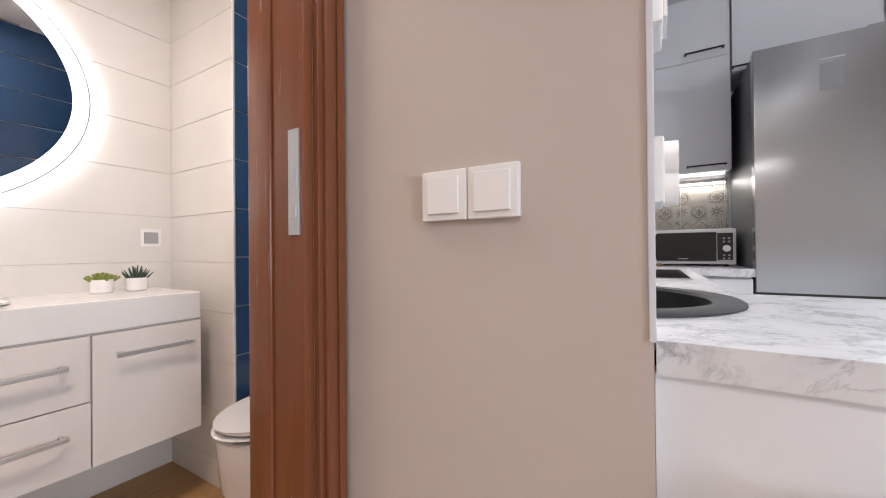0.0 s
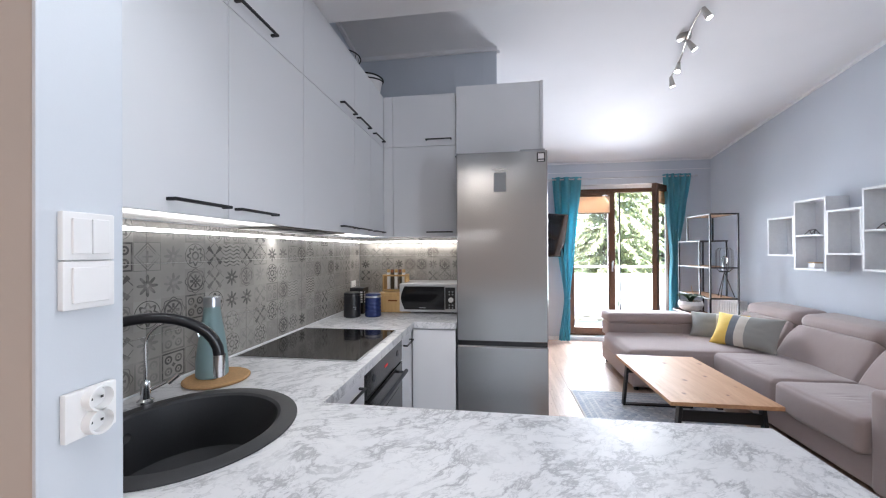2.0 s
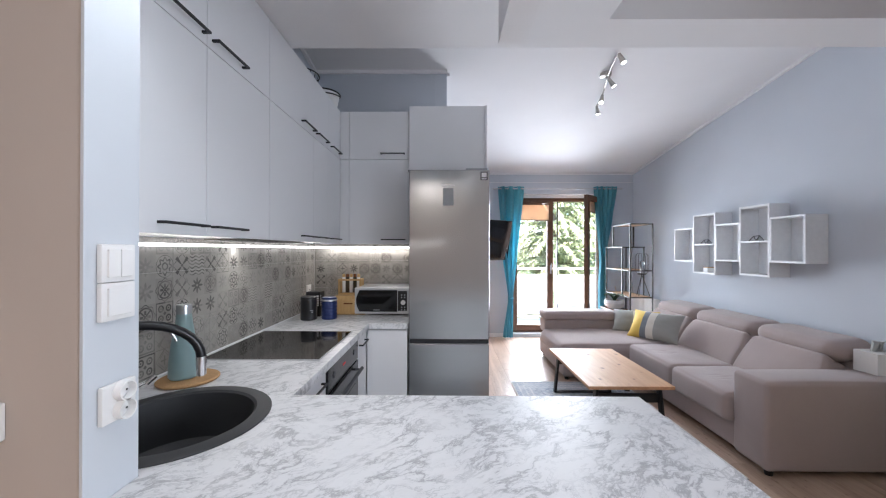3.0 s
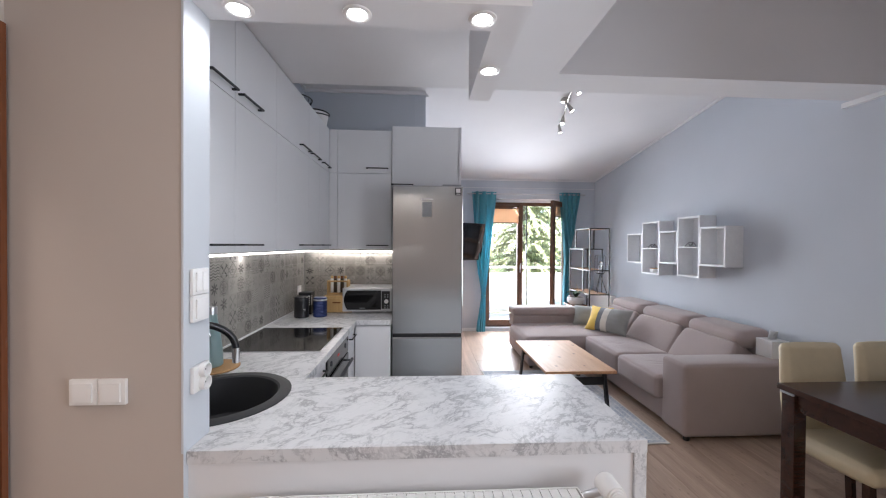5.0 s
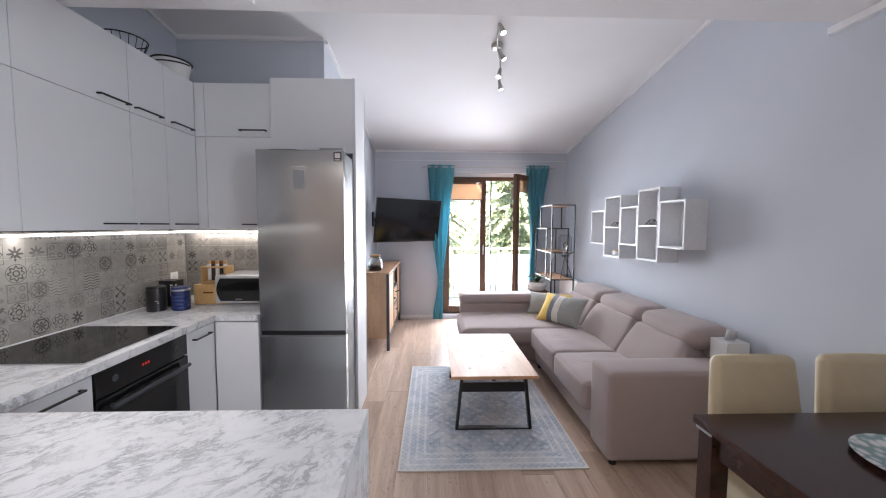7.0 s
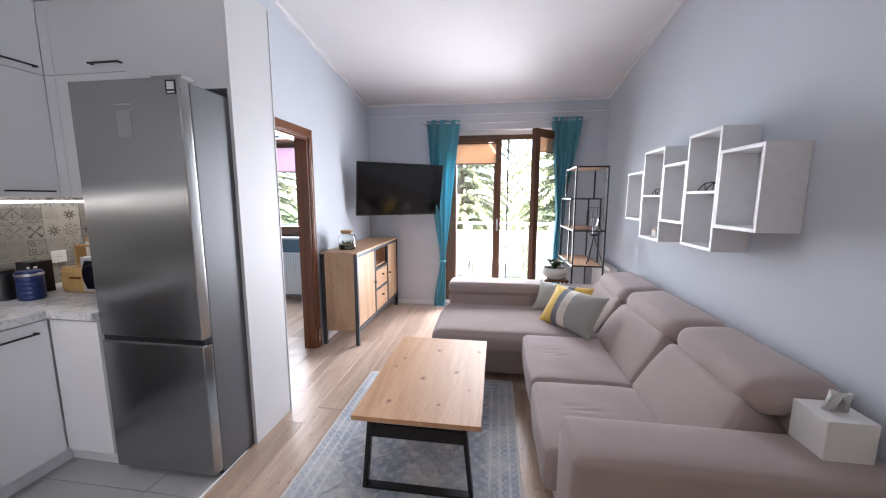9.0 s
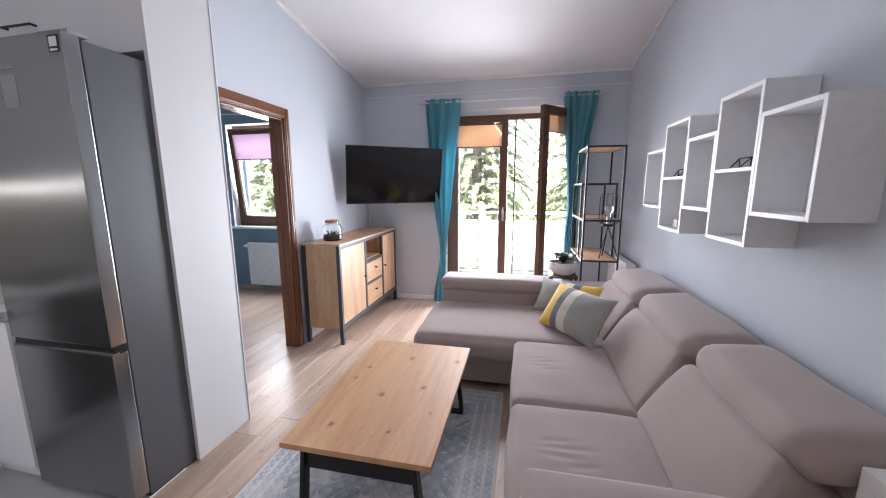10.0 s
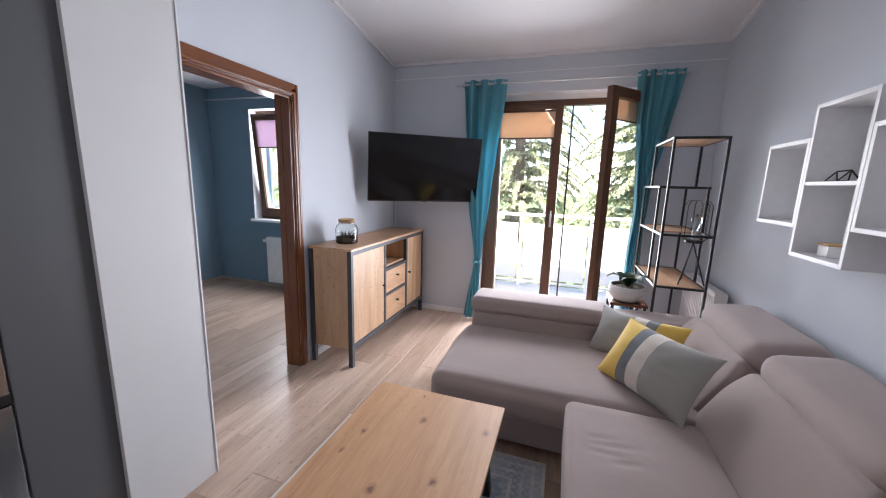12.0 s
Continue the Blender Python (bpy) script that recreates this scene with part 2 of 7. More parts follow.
def patchwork(name, axis):
    """Printed patchwork tile: rosettes, stars, lattices in squares of 10 cm, on the wall along the axis."""
    n = Net(name)
    sep = n.node("SeparateXYZ")
    n.link(n.world(), sep.inputs[0])
    u = n.math("MULTIPLY_ADD", sep.outputs[axis], 10.0, -0.05)
    v = n.math("MULTIPLY_ADD", sep.outputs[2], 10.0, 0.86)
    iu, iv = n.math("FLOOR", u), n.math("FLOOR", v)
    x, y = n.math("SUBTRACT", n.math("SUBTRACT", u, iu), 0.5), n.math("SUBTRACT", n.math("SUBTRACT", v, iv), 0.5)
    cell = n.node("CombineXYZ")
    n.link(iu, cell.inputs[0])
    n.link(iv, cell.inputs[1])
    wn_ = n.node("TexWhiteNoise")
    n.link(cell.outputs[0], wn_.inputs["Vector"])
    pick = wn_.outputs["Value"]
    sepc = n.node("SeparateXYZ")
    n.link(wn_.outputs["Color"], sepc.inputs[0])
    r = n.math("SQRT", n.math("ADD", n.math("MULTIPLY", x, x), n.math("MULTIPLY", y, y)))
    a = n.math("ARCTAN2", y, x)
    ax, ay = n.math("ABSOLUTE", x), n.math("ABSOLUTE", y)
    diag, cheb, low = n.math("ADD", ax, ay), n.math("MAXIMUM", ax, ay), n.math("MINIMUM", ax, ay)

    def line(value, at, half):
        return n.math("LESS_THAN", n.math("ABSOLUTE", n.math("SUBTRACT", value, at)), half)

    def either(*parts):
        out = parts[0]
        for p_ in parts[1:]:
            out = n.math("MAXIMUM", out, p_)
        return out

    def both(p_, q_):
        return n.math("MULTIPLY", p_, q_)

    def below(value, at):
        return n.math("LESS_THAN", value, at)

    petal = n.math("COSINE", n.math("MULTIPLY", a, 8.0))
    wheel = either(line(r, 0.36, 0.035), both(below(r, 0.34), below(n.math("ABSOLUTE", n.math("SUBTRACT", ax, ay)), 0.045)), both(below(low, 0.05), both(below(r, 0.26), n.math("GREATER_THAN", r, 0.1))), line(r, n.math("MULTIPLY_ADD", petal, 0.03, 0.455), 0.018))
    dx, dy = n.math("SUBTRACT", ax, 0.21), n.math("SUBTRACT", ay, 0.21)
    dot = n.math("SQRT", n.math("ADD", n.math("MULTIPLY", dx, dx), n.math("MULTIPLY", dy, dy)))
    four = either(line(cheb, 0.45, 0.03), line(dot, 0.12, 0.035), below(dot, 0.035), below(diag, 0.09))
    flare = n.math("MULTIPLY_ADD", r, 0.22, 0.02)
    cross = either(both(below(n.math("ABSOLUTE", n.math("SUBTRACT", ax, ay)), flare), both(below(r, 0.5), n.math("GREATER_THAN", r, 0.1))), below(r, 0.07), line(diag, 0.55, 0.02))
    leaf = both(below(r, n.math("MULTIPLY_ADD", petal, 0.12, 0.27)), n.math("GREATER_THAN", r, 0.06))
    diamond = either(line(diag, 0.47, 0.03), line(diag, 0.36, 0.012), both(below(low, 0.03), below(cheb, 0.2)), line(cheb, 0.485, 0.012))
    rose = either(both(below(r, n.math("MULTIPLY_ADD", petal, 0.06, 0.36)), n.math("GREATER_THAN", r, n.math("MULTIPLY_ADD", petal, 0.05, 0.27))), line(r, 0.14, 0.035), line(r, 0.47, 0.015))
    waves = n.math("GREATER_THAN", n.math("SINE", n.math("ADD", n.math("MULTIPLY", y, 38.0), n.math("MULTIPLY", n.math("SINE", n.math("MULTIPLY", x, 14.0)), 1.5))), 0.45)
    pat = wheel
    for level, other in ((0.24, four), (0.38, cross), (0.50, leaf), (0.66, diamond), (0.78, rose), (0.975, waves)):
        pat = n.math("ADD", n.math("MULTIPLY", pat, n.math("LESS_THAN", pick, level)), n.math("MULTIPLY", other, n.math("GREATER_THAN", pick, level)))
    strength = n.ramp(sepc.outputs[1], [(0.0, 0.34), (0.4, 0.62), (0.75, 1.0)])
    worn = n.ramp(n.noise(n.world(), 22, 5), [(0.33, 0.3), (0.52, 1.0)])
    ground = n.mix(sepc.outputs[0], (0.285, 0.268, 0.245), (0.385, 0.368, 0.34))
    ground = n.mix(n.ramp(n.noise(n.world(), 9, 5), [(0.3, 0.0), (0.7, 0.5)]), ground, (0.235, 0.225, 0.21))
    pale = n.math("MULTIPLY", n.math("SUBTRACT", 1.0, strength), n.math("MULTIPLY", pat, 0.4))
    ground = n.mix(pale, ground, (0.55, 0.54, 0.52))
    n.done(n.mix(n.math("MULTIPLY", n.math("MULTIPLY", pat, strength), worn), ground, (0.075, 0.07, 0.066)), 0.45)


patchwork("tile_patchwork_y", 1)
patchwork("tile_patchwork_x", 0)


def tile_mat(name, c, rough=0.25, wave=0.0):
    n = Net(name)
    p = n.world()
    f = n.noise(p, 5, 4)
    col = n.mix(f, tuple(v * 0.94 for v in c), tuple(min(1, v * 1.05) for v in c))
    col = n.mix(n.math("MULTIPLY", n.rand(), 0.10), col, tuple(v * 0.8 for v in c))
    if wave:
        n.bump(n.noise(n.scaled(p, (8, 8, 60)), 2.0, 3), wave, 0.002)
    n.done(col, rough)


tile_mat("tile_cream", (0.74, 0.71, 0.67), 0.22)
tile_mat("tile_blue", (0.035, 0.085, 0.19), 0.12)
tile_mat("tile_floor_grey", (0.42, 0.42, 0.43), 0.4)
plain("grout", (0.72, 0.70, 0.67), 0.9)
plain("subfloor", (0.12, 0.09, 0.06), 0.9)


def steel():
    n = Net("brushed_steel")
    p = n.coords()
    f = n.noise(n.scaled(p, (1.0, 1.0, 90.0)), 6, 3)
    n.done(n.mix(f, (0.34, 0.345, 0.35), (0.41, 0.415, 0.42)), n.math("MULTIPLY_ADD", f, 0.06, 0.19), 0.97)
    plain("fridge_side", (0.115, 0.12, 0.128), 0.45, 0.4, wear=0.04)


steel()


def fabric(name, c, scale=420, wear=0.12, rough=0.95, through_light=0.0):
    n = Net(name)
    p = n.coords()
    weave = n.noise(p, scale, 2)
    big = n.noise(p, 5, 4)
    col = n.mix(n.math("ADD", n.math("MULTIPLY", weave, 0.5), n.math("MULTIPLY", big, 0.5)), tuple(v * (1 - wear) for v in c), tuple(min(1, v * (1 + wear)) for v in c))
    hgt = n.math("ADD", n.math("MULTIPLY", weave, 0.3), n.math("MULTIPLY", n.noise(p, 7, 3, 0.5, 0.8), 1.4))
    n.bump(hgt, 0.35, 0.004)
    n.done(col, rough, 0.0, Sheen_Weight=0.25)
    if through_light:
        tr, mx = n.node("BsdfTranslucent"), n.node("MixShader")
        n.put(tr.inputs[0], col)
        mx.inputs[0].default_value = through_light
        n.link(n.bsdf.outputs[0], mx.inputs[1])
        n.link(tr.outputs[0], mx.inputs[2])
        n.link(mx.outputs[0], n.t.nodes["Material Output"].inputs[0])


fabric("sofa_fabric", (0.37, 0.302, 0.288))
fabric("curtain_teal", (0.14, 0.42, 0.50), 600, through_light=0.5)
fabric("pillow_yellow", (0.77, 0.53, 0.11))
fabric("pillow_grey", (0.33, 0.33, 0.31))
fabric("pillow_dark", (0.17, 0.185, 0.205))
fabric("pillow_cream", (0.70, 0.66, 0.59))
fabric("blind_beige", (0.66, 0.49, 0.345), 800, through_light=0.28)
fabric("blind_pink", (0.60, 0.49, 0.575), 800, through_light=0.35)


def rug_mat():
    """Worn oriental weave: mirrored scrolls in the field, lines and small motifs in the border."""
    n = Net("rug_wool")
    sep = n.node("SeparateXYZ")
    p = n.world()
    n.link(p, sep.inputs[0])
    ax = n.math("ABSOLUTE", n.math("SUBTRACT", sep.outputs[0], 2.595))
    ay = n.math("ABSOLUTE", n.math("SUBTRACT", sep.outputs[1], 3.518))
    edge = n.math("MINIMUM", n.math("SUBTRACT", 0.595, ax), n.math("SUBTRACT", 0.826, ay))
    inside = n.math("GREATER_THAN", edge, 0.19)
    border = n.math("SUBTRACT", 1.0, inside)

    def wave(v, k, off=0.0):
        return n.math("SINE", n.math("MULTIPLY_ADD", v, k, off))

    bend = n.math("MULTIPLY", wave(ay, 21.0), 1.7)
    scroll = n.math("MULTIPLY", n.math("SINE", n.math("ADD", n.math("MULTIPLY", ax, 34.0), bend)), n.math("SINE", n.math("ADD", n.math("MULTIPLY", ay, 31.0), n.math("MULTIPLY", wave(ax, 26.0), 1.5))))
    outline = n.math("LESS_THAN", n.math("ABSOLUTE", n.math("SUBTRACT", scroll, 0.22)), 0.13)
    petals = n.math("GREATER_THAN", n.math("MULTIPLY", wave(ax, 74.0, 0.8), wave(ay, 70.0)), 0.42)
    leafy = n.math("GREATER_THAN", scroll, 0.42)
    motif = n.math("GREATER_THAN", n.math("MULTIPLY", wave(sep.outputs[0], 150.0), wave(sep.outputs[1], 150.0)), 0.05)
    lines = n.math("GREATER_THAN", wave(edge, 118.0, 1.0), 0.55)
    rim = n.math("LESS_THAN", edge, 0.014)
    worn = n.ramp(n.noise(p, 16, 6, 0.75), [(0.38, 0.0), (0.58, 1.0)])
    patchy = n.ramp(n.noise(p, 4.2, 6, 0.7), [(0.40, 0.0), (0.62, 1.0)])
    col = n.mix(patchy, (0.35, 0.40, 0.48), (0.57, 0.58, 0.60))
    pale = n.math("MAXIMUM", n.math("MULTIPLY", border, n.math("MAXIMUM", lines, n.math("MULTIPLY", motif, 0.6))), n.math("MULTIPLY", inside, n.math("MULTIPLY", petals, 0.7)))
    col = n.mix(n.math("MULTIPLY", pale, n.math("MULTIPLY_ADD", worn, 0.6, 0.2)), col, (0.72, 0.715, 0.70))
    dark = n.math("MULTIPLY", inside, n.math("MAXIMUM", outline, n.math("MULTIPLY", leafy, 0.55)))
    col = n.mix(n.math("MULTIPLY", dark, n.math("MULTIPLY_ADD", worn, 0.5, 0.03)), col, (0.13, 0.165, 0.235))
    col = n.mix(n.math("MULTIPLY", rim, 0.8), col, (0.66, 0.64, 0.60))
    n.bump(n.noise(p, 500, 2), 0.5, 0.003)
    n.done(col, 0.95)


rug_mat()


def foliage():
    n = Net("conifer_needles")
    f = n.node("NewGeometry").outputs["Random Per Island"]
    col = n.mix(f, (0.30, 0.325, 0.18), (0.54, 0.55, 0.35))
    n.done(col, 0.7)
    tr, mx = n.node("BsdfTranslucent"), n.node("MixShader")
    n.put(tr.inputs[0], col)
    mx.inputs[0].default_value = 0.45
    n.link(n.bsdf.outputs[0], mx.inputs[1])
    n.link(tr.outputs[0], mx.inputs[2])
    n.link(mx.outputs[0], n.t.nodes["Material Output"].inputs[0])


foliage()


def green_stone():
    n = Net("stone_green")
    v = n.node("TexVoronoi")
    n.link(n.world(), v.inputs["Vector"])
    v.inputs["Scale"].default_value = 26.0
    n.done(n.mix(n.ramp(v.outputs["Distance"], [(0.38, 0.0), (0.6, 1.0)]), (0.72, 0.75, 0.74), (0.26, 0.38, 0.38)), 0.2)


green_stone()

# ---- tools ----
ORG = {}


def thing(name, loc=(0, 0, 0), label="", category="", group="", kind="", m=None):
    """An Empty at a thing's base. Parts are given in world places, or, with m, in the thing's own."""
    ob = new(name)
    ob.empty_display_size = 0.1
    if m is None:
        ob.location = loc
        ORG[ob.name] = Vector(loc)
    else:
        ob.matrix_world = m
        ORG[ob.name] = Vector((0, 0, 0))
    return tagged(ob, label, category, group, kind)


def finish(bm, name, mats, flat=False):
    bmesh.ops.recalc_face_normals(bm, faces=bm.faces)
    for f in bm.faces:
        f.smooth = not flat
    for e in bm.edges:
        if len(e.link_faces) == 2 and e.calc_face_angle(0) > 0.62:
            e.smooth = False
    mesh = bpy.data.meshes.new(name)
    normals = []
    if not flat and len(bm.faces) < 500:
        # broad faces keep their own direction beside narrow rounded edges
        for f in bm.faces:
            for lp in f.loops:
                n = Vector()
                for g in lp.vert.link_faces:
                    if g.normal.dot(f.normal) > 0.8:
                        n += g.normal * g.calc_area()
                normals.append(n.normalized() if n.length > 1e-12 else f.normal.copy())
    bm.to_mesh(mesh)
    bm.free()
    if normals:
        mesh.normals_split_custom_set(normals)
    for mt in mats if isinstance(mats, (list, tuple)) else [mats]:
        mesh.materials.append(MATS[mt])
    return mesh


def part(name, bm, mats, parent, label="", flat=False, kind=""):
    org = ORG[parent.name]
    bmesh.ops.translate(bm, verts=bm.verts, vec=-org)
    ob = new(name, finish(bm, name, mats, flat))
    ob.parent = parent
    ORG[ob.name] = org
    return tagged(ob, label, "", "", kind)


def solo(name, bm, mats, label="", category="", kind="", group="", flat=False):
    """A thing that is one mesh."""
    ob = new(name, finish(bm, name, mats, flat))
    ORG[ob.name] = Vector((0, 0, 0))
    return tagged(ob, label, category, group, kind)


def bx(x0, y0, z0, x1, y1, z1, bevel=0.0, seg=2, bm=None):
    """A box between two corners, with rounded edges."""
    own = bmesh.new()
    m = Matrix.Translation(((x0 + x1) / 2, (y0 + y1) / 2, (z0 + z1) / 2)) @ Matrix.Diagonal((abs(x1 - x0), abs(y1 - y0), abs(z1 - z0), 1))
    bmesh.ops.create_cube(own, size=1, matrix=m)
    if bevel:
        bmesh.ops.bevel(own, geom=own.edges[:], offset=bevel, segments=seg, profile=0.5, affect="EDGES")
    return merge(bm, own)


def merge(bm, own, mat=0):
    if mat:
        for f in own.faces:
            f.material_index = mat
    if bm is None:
        return own
    tmp = bpy.data.meshes.new("tmp")
    own.to_mesh(tmp)
    own.free()
    bm.from_mesh(tmp)
    bpy.data.meshes.remove(tmp)
    return bm


def boxes(rows, bevel=0.0, bm=None):
    for row in rows:
        bm = bx(*row, bevel=bevel, bm=bm)
    return bm


def rod(p0, p1, r, r1=None, seg=14, bm=None, bevel=0.0):
    """A round bar from p0 to p1."""
    own = bmesh.new()
    p0, p1 = Vector(p0), Vector(p1)
    d = p1 - p0
    bmesh.ops.create_cone(own, cap_ends=True, segments=seg, radius1=r, radius2=r if r1 is None else r1, depth=d.length)
    if bevel:
        bmesh.ops.bevel(own, geom=[e for e in own.edges if any(len(f.verts) > 4 for f in e.link_faces)], offset=bevel, segments=2, affect="EDGES")
    m = Matrix.Translation((p0 + p1) / 2) @ d.to_track_quat("Z", "Y").to_matrix().to_4x4()
    bmesh.ops.transform(own, matrix=m, verts=own.verts)
    return merge(bm, own)


def bar(p0, p1, w, h=None, bm=None, bevel=0.0):
    """A square bar from p0 to p1."""
    own = bmesh.new()
    p0, p1 = Vector(p0), Vector(p1)
    d = p1 - p0
    bmesh.ops.create_cube(own, size=1, matrix=Matrix.Diagonal((w, h or w, d.length, 1)))
    if bevel:
        bmesh.ops.bevel(own, geom=own.edges[:], offset=bevel, segments=1, affect="EDGES")
    m = Matrix.Translation((p0 + p1) / 2) @ d.to_track_quat("Z", "Y").to_matrix().to_4x4()
    bmesh.ops.transform(own, matrix=m, verts=own.verts)
    return merge(bm, own)


def lathe(profile, centre=(0, 0, 0), seg=32, bm=None):
    """A body turned round z from rows of (radius, height)."""
    own = bmesh.new()
    rings = []
    for r, z in profile:
        if r < 1e-5:
            rings.append([own.verts.new((centre[0], centre[1], centre[2] + z))])
        else:
            rings.append([own.verts.new((centre[0] + r * math.cos(2 * math.pi * i / seg), centre[1] + r * math.sin(2 * math.pi * i / seg), centre[2] + z)) for i in range(seg)])
    for a, b in zip(rings, rings[1:]):
        for i in range(seg):
            j = (i + 1) % seg
            vs = [a[0] if len(a) == 1 else a[i], a[0] if len(a) == 1 else a[j], b[0] if len(b) == 1 else b[j], b[0] if len(b) == 1 else b[i]]
            vs = list(dict.fromkeys(vs))
            if len(vs) > 2:
                own.faces.new(vs)
    return merge(bm, own)


def pipe(points, r, seg=10, bm=None, closed=False):
    """A tube along a line of points."""
    own = bmesh.new()
    pts = [Vector(p) for p in points]
    rings, up = [], None
    for i, p in enumerate(pts):
        a = pts[i - 1] if i or closed else p
        b = pts[(i + 1) % len(pts)] if i + 1 < len(pts) or closed else p
        d = (b - a).normalized()
        if up is None:
            up = d.orthogonal().normalized()
        up = (up - d * up.dot(d)).normalized()
        side = d.cross(up)
        rad = r[i] if isinstance(r, (list, tuple)) else r
        rings.append([own.verts.new(p + rad * (math.cos(2 * math.pi * k / seg) * up + math.sin(2 * math.pi * k / seg) * side)) for k in range(seg)])
    n = len(rings)
    for i in range(n if closed else n - 1):
        a, b = rings[i], rings[(i + 1) % n]
        for k in range(seg):
            own.faces.new((a[k], a[(k + 1) % seg], b[(k + 1) % seg], b[k]))
    if not closed:
        own.faces.new(rings[0][::-1])
        own.faces.new(rings[-1])
    return merge(bm, own)


def arc(c, r, a0, a1, n, u, v):
    """Points of a bow round c in the plane of u and v."""
    c, u, v = Vector(c), Vector(u), Vector(v)
    return [c + r * (math.cos(radians(a0 + (a1 - a0) * i / n)) * u + math.sin(radians(a0 + (a1 - a0) * i / n)) * v) for i in range(n + 1)]


def soft(x0, y0, z0, x1, y1, z1, r=0.05, puff=0.02, cuts=7, wob=0.0, m=None, bm=None, seed=0.0):
    """A stuffed cushion: a rounded box with swollen faces and slightly uneven cloth."""
    own = bmesh.new()
    bmesh.ops.create_cube(own, size=2)
    bmesh.ops.subdivide_edges(own, edges=own.edges[:], cuts=cuts, use_grid_fill=True)
    c = Vector(((x0 + x1) / 2, (y0 + y1) / 2, (z0 + z1) / 2))
    h = Vector(((x1 - x0) / 2, (y1 - y0) / 2, (z1 - z0) / 2))
    r = min(r, min(h) * 0.98)
    n = cuts + 1
    edge = 3 if n >= 9 else 2

    def place(t, half):
        k = round((t + 1) / 2 * n)
        if k <= edge:
            return -half + r * k / edge
        if k >= n - edge:
            return half - r * (n - k) / edge
        return -half + r + (2 * half - 2 * r) * (k - edge) / (n - 2 * edge)

    for v in own.verts:
        t = v.co.copy()
        p = Vector([place(t[i], h[i]) for i in range(3)])
        q = Vector([p[i] / h[i] for i in range(3)])
        core = Vector([max(-(h[i] - r), min(h[i] - r, p[i])) for i in range(3)])
        d = p - core
        if d.length > 1e-9:
            p = core + d.normalized() * r
        for i in range(3):
            if abs(t[i]) > 0.999:
                o = [(1 - q[j] ** 2) for j in range(3) if j != i]
                p[i] += math.copysign(puff * (max(0, o[0]) * max(0, o[1])) ** 0.6, t[i])
        p += c
        if wob:
            p += wob * noise.noise_vector(p * 5 + Vector((seed, 0, 0)))
        v.co = p
    if m is not None:
        bmesh.ops.transform(own, matrix=m, verts=own.verts)
    return merge(bm, own)


def prism(poly, axis, a, b, bm=None):
    """A flat outline pushed along an axis. For axis x the outline is (y, z), for y (x, z), for z (x, y)."""
    own = bmesh.new()
    spot = {"x": lambda p, t: (t, p[0], p[1]), "y": lambda p, t: (p[0], t, p[1]), "z": lambda p, t: (p[0], p[1], t)}[axis]
    lo, hi = [own.verts.new(spot(p, a)) for p in poly], [own.verts.new(spot(p, b)) for p in poly]
    own.faces.new(lo)
    own.faces.new(hi[::-1])
    for i in range(len(poly)):
        j = (i + 1) % len(poly)
        own.faces.new((lo[i], lo[j], hi[j], hi[i]))
    return merge(bm, own)


def zc(y):
    """Height of the sloping ceiling."""
    return 2.704 + 0.1375 * (6.375 - y)

# ---- the setting ----
XR, XD, YW = 4.365, 1.302, 6.378     # right wall, wall with the inner door, window wall
YN = -1.6


def struct(name, bm, mats, label, flat=True):
    return solo(name, bm, mats, label, "", "structure", "", flat)


def side_wall(y0, y1, x0, x1, top=None, z0=0.0):
    t0, t1 = (zc(y0), zc(y1)) if top is None else (top, top)
    return prism([(y0, z0), (y1, z0), (y1, t1), (y0, t0)], "x", x0, x1)


struct("wall_east", side_wall(YN, YW, XR, XR + 0.15), "wall_blue_grey", "pale blue-grey painted living room wall")
# window wall with the balcony door and the next room's window
WX0, WX1, WZ0, WZ1 = 2.34, 3.90, 0.06, 2.36
RX0, RX1, RZ0, RZ1 = -0.76, 0.62, 0.92, 2.32
bm = boxes([(XD - 0.12, YW, 0, WX0, YW + 0.32, 2.72), (WX1, YW, 0, XR + 0.15, YW + 0.32, 2.72), (WX0, YW, WZ1, WX1, YW + 0.32, 2.72), (WX0, YW, 0, WX1, YW + 0.32, WZ0)])
struct("wall_window", bm, "wall_blue_grey", "pale blue-grey wall round the balcony door")
bm = boxes([(-1.6, YW, 0, RX0, YW + 0.32, 2.72), (RX1, YW, 0, XD - 0.12, YW + 0.32, 2.72), (RX0, YW, RZ1, RX1, YW + 0.32, 2.72), (RX0, YW, 0, RX1, YW + 0.32, RZ0)])
struct("wall_bedroom_window", bm, "bedroom_blue", "slate blue wall round the next room's window")
# wall with the inner door opening
DY0, DY1, DZ = 3.958, 4.745, 2.025
bm = boxes([(XD - 0.11, DY1, 0, XD, YW, 2.6), (XD - 0.11, 3.72, 0, XD, DY0, 2.6), (XD - 0.11, DY0, DZ, XD, DY1, 2.6)])
prism([(3.72, 2.6), (YW, 2.6), (YW, zc(YW)), (3.72, zc(3.72))], "x", XD - 0.11, XD, bm)
struct("wall_door", bm, "wall_blue_grey", "pale blue-grey wall with the doorway to the next room")
struct("wall_bedroom_inner", boxes([(XD - 0.118, DY1 + 0.05, 0, XD - 0.112, YW, 2.6), (XD - 0.118, 3.85, 0, XD - 0.112, DY0 - 0.05, 2.6)]), "bedroom_blue", "slate blue inner wall of the next room")
struct("wall_kitchen_back", prism([(-0.05, 0), (XD - 0.003, 0), (XD - 0.003, zc(3.72)), (-0.05, zc(3.72))], "y", 3.722, 3.84), "niche_grey", "grey-blue kitchen rear wall")
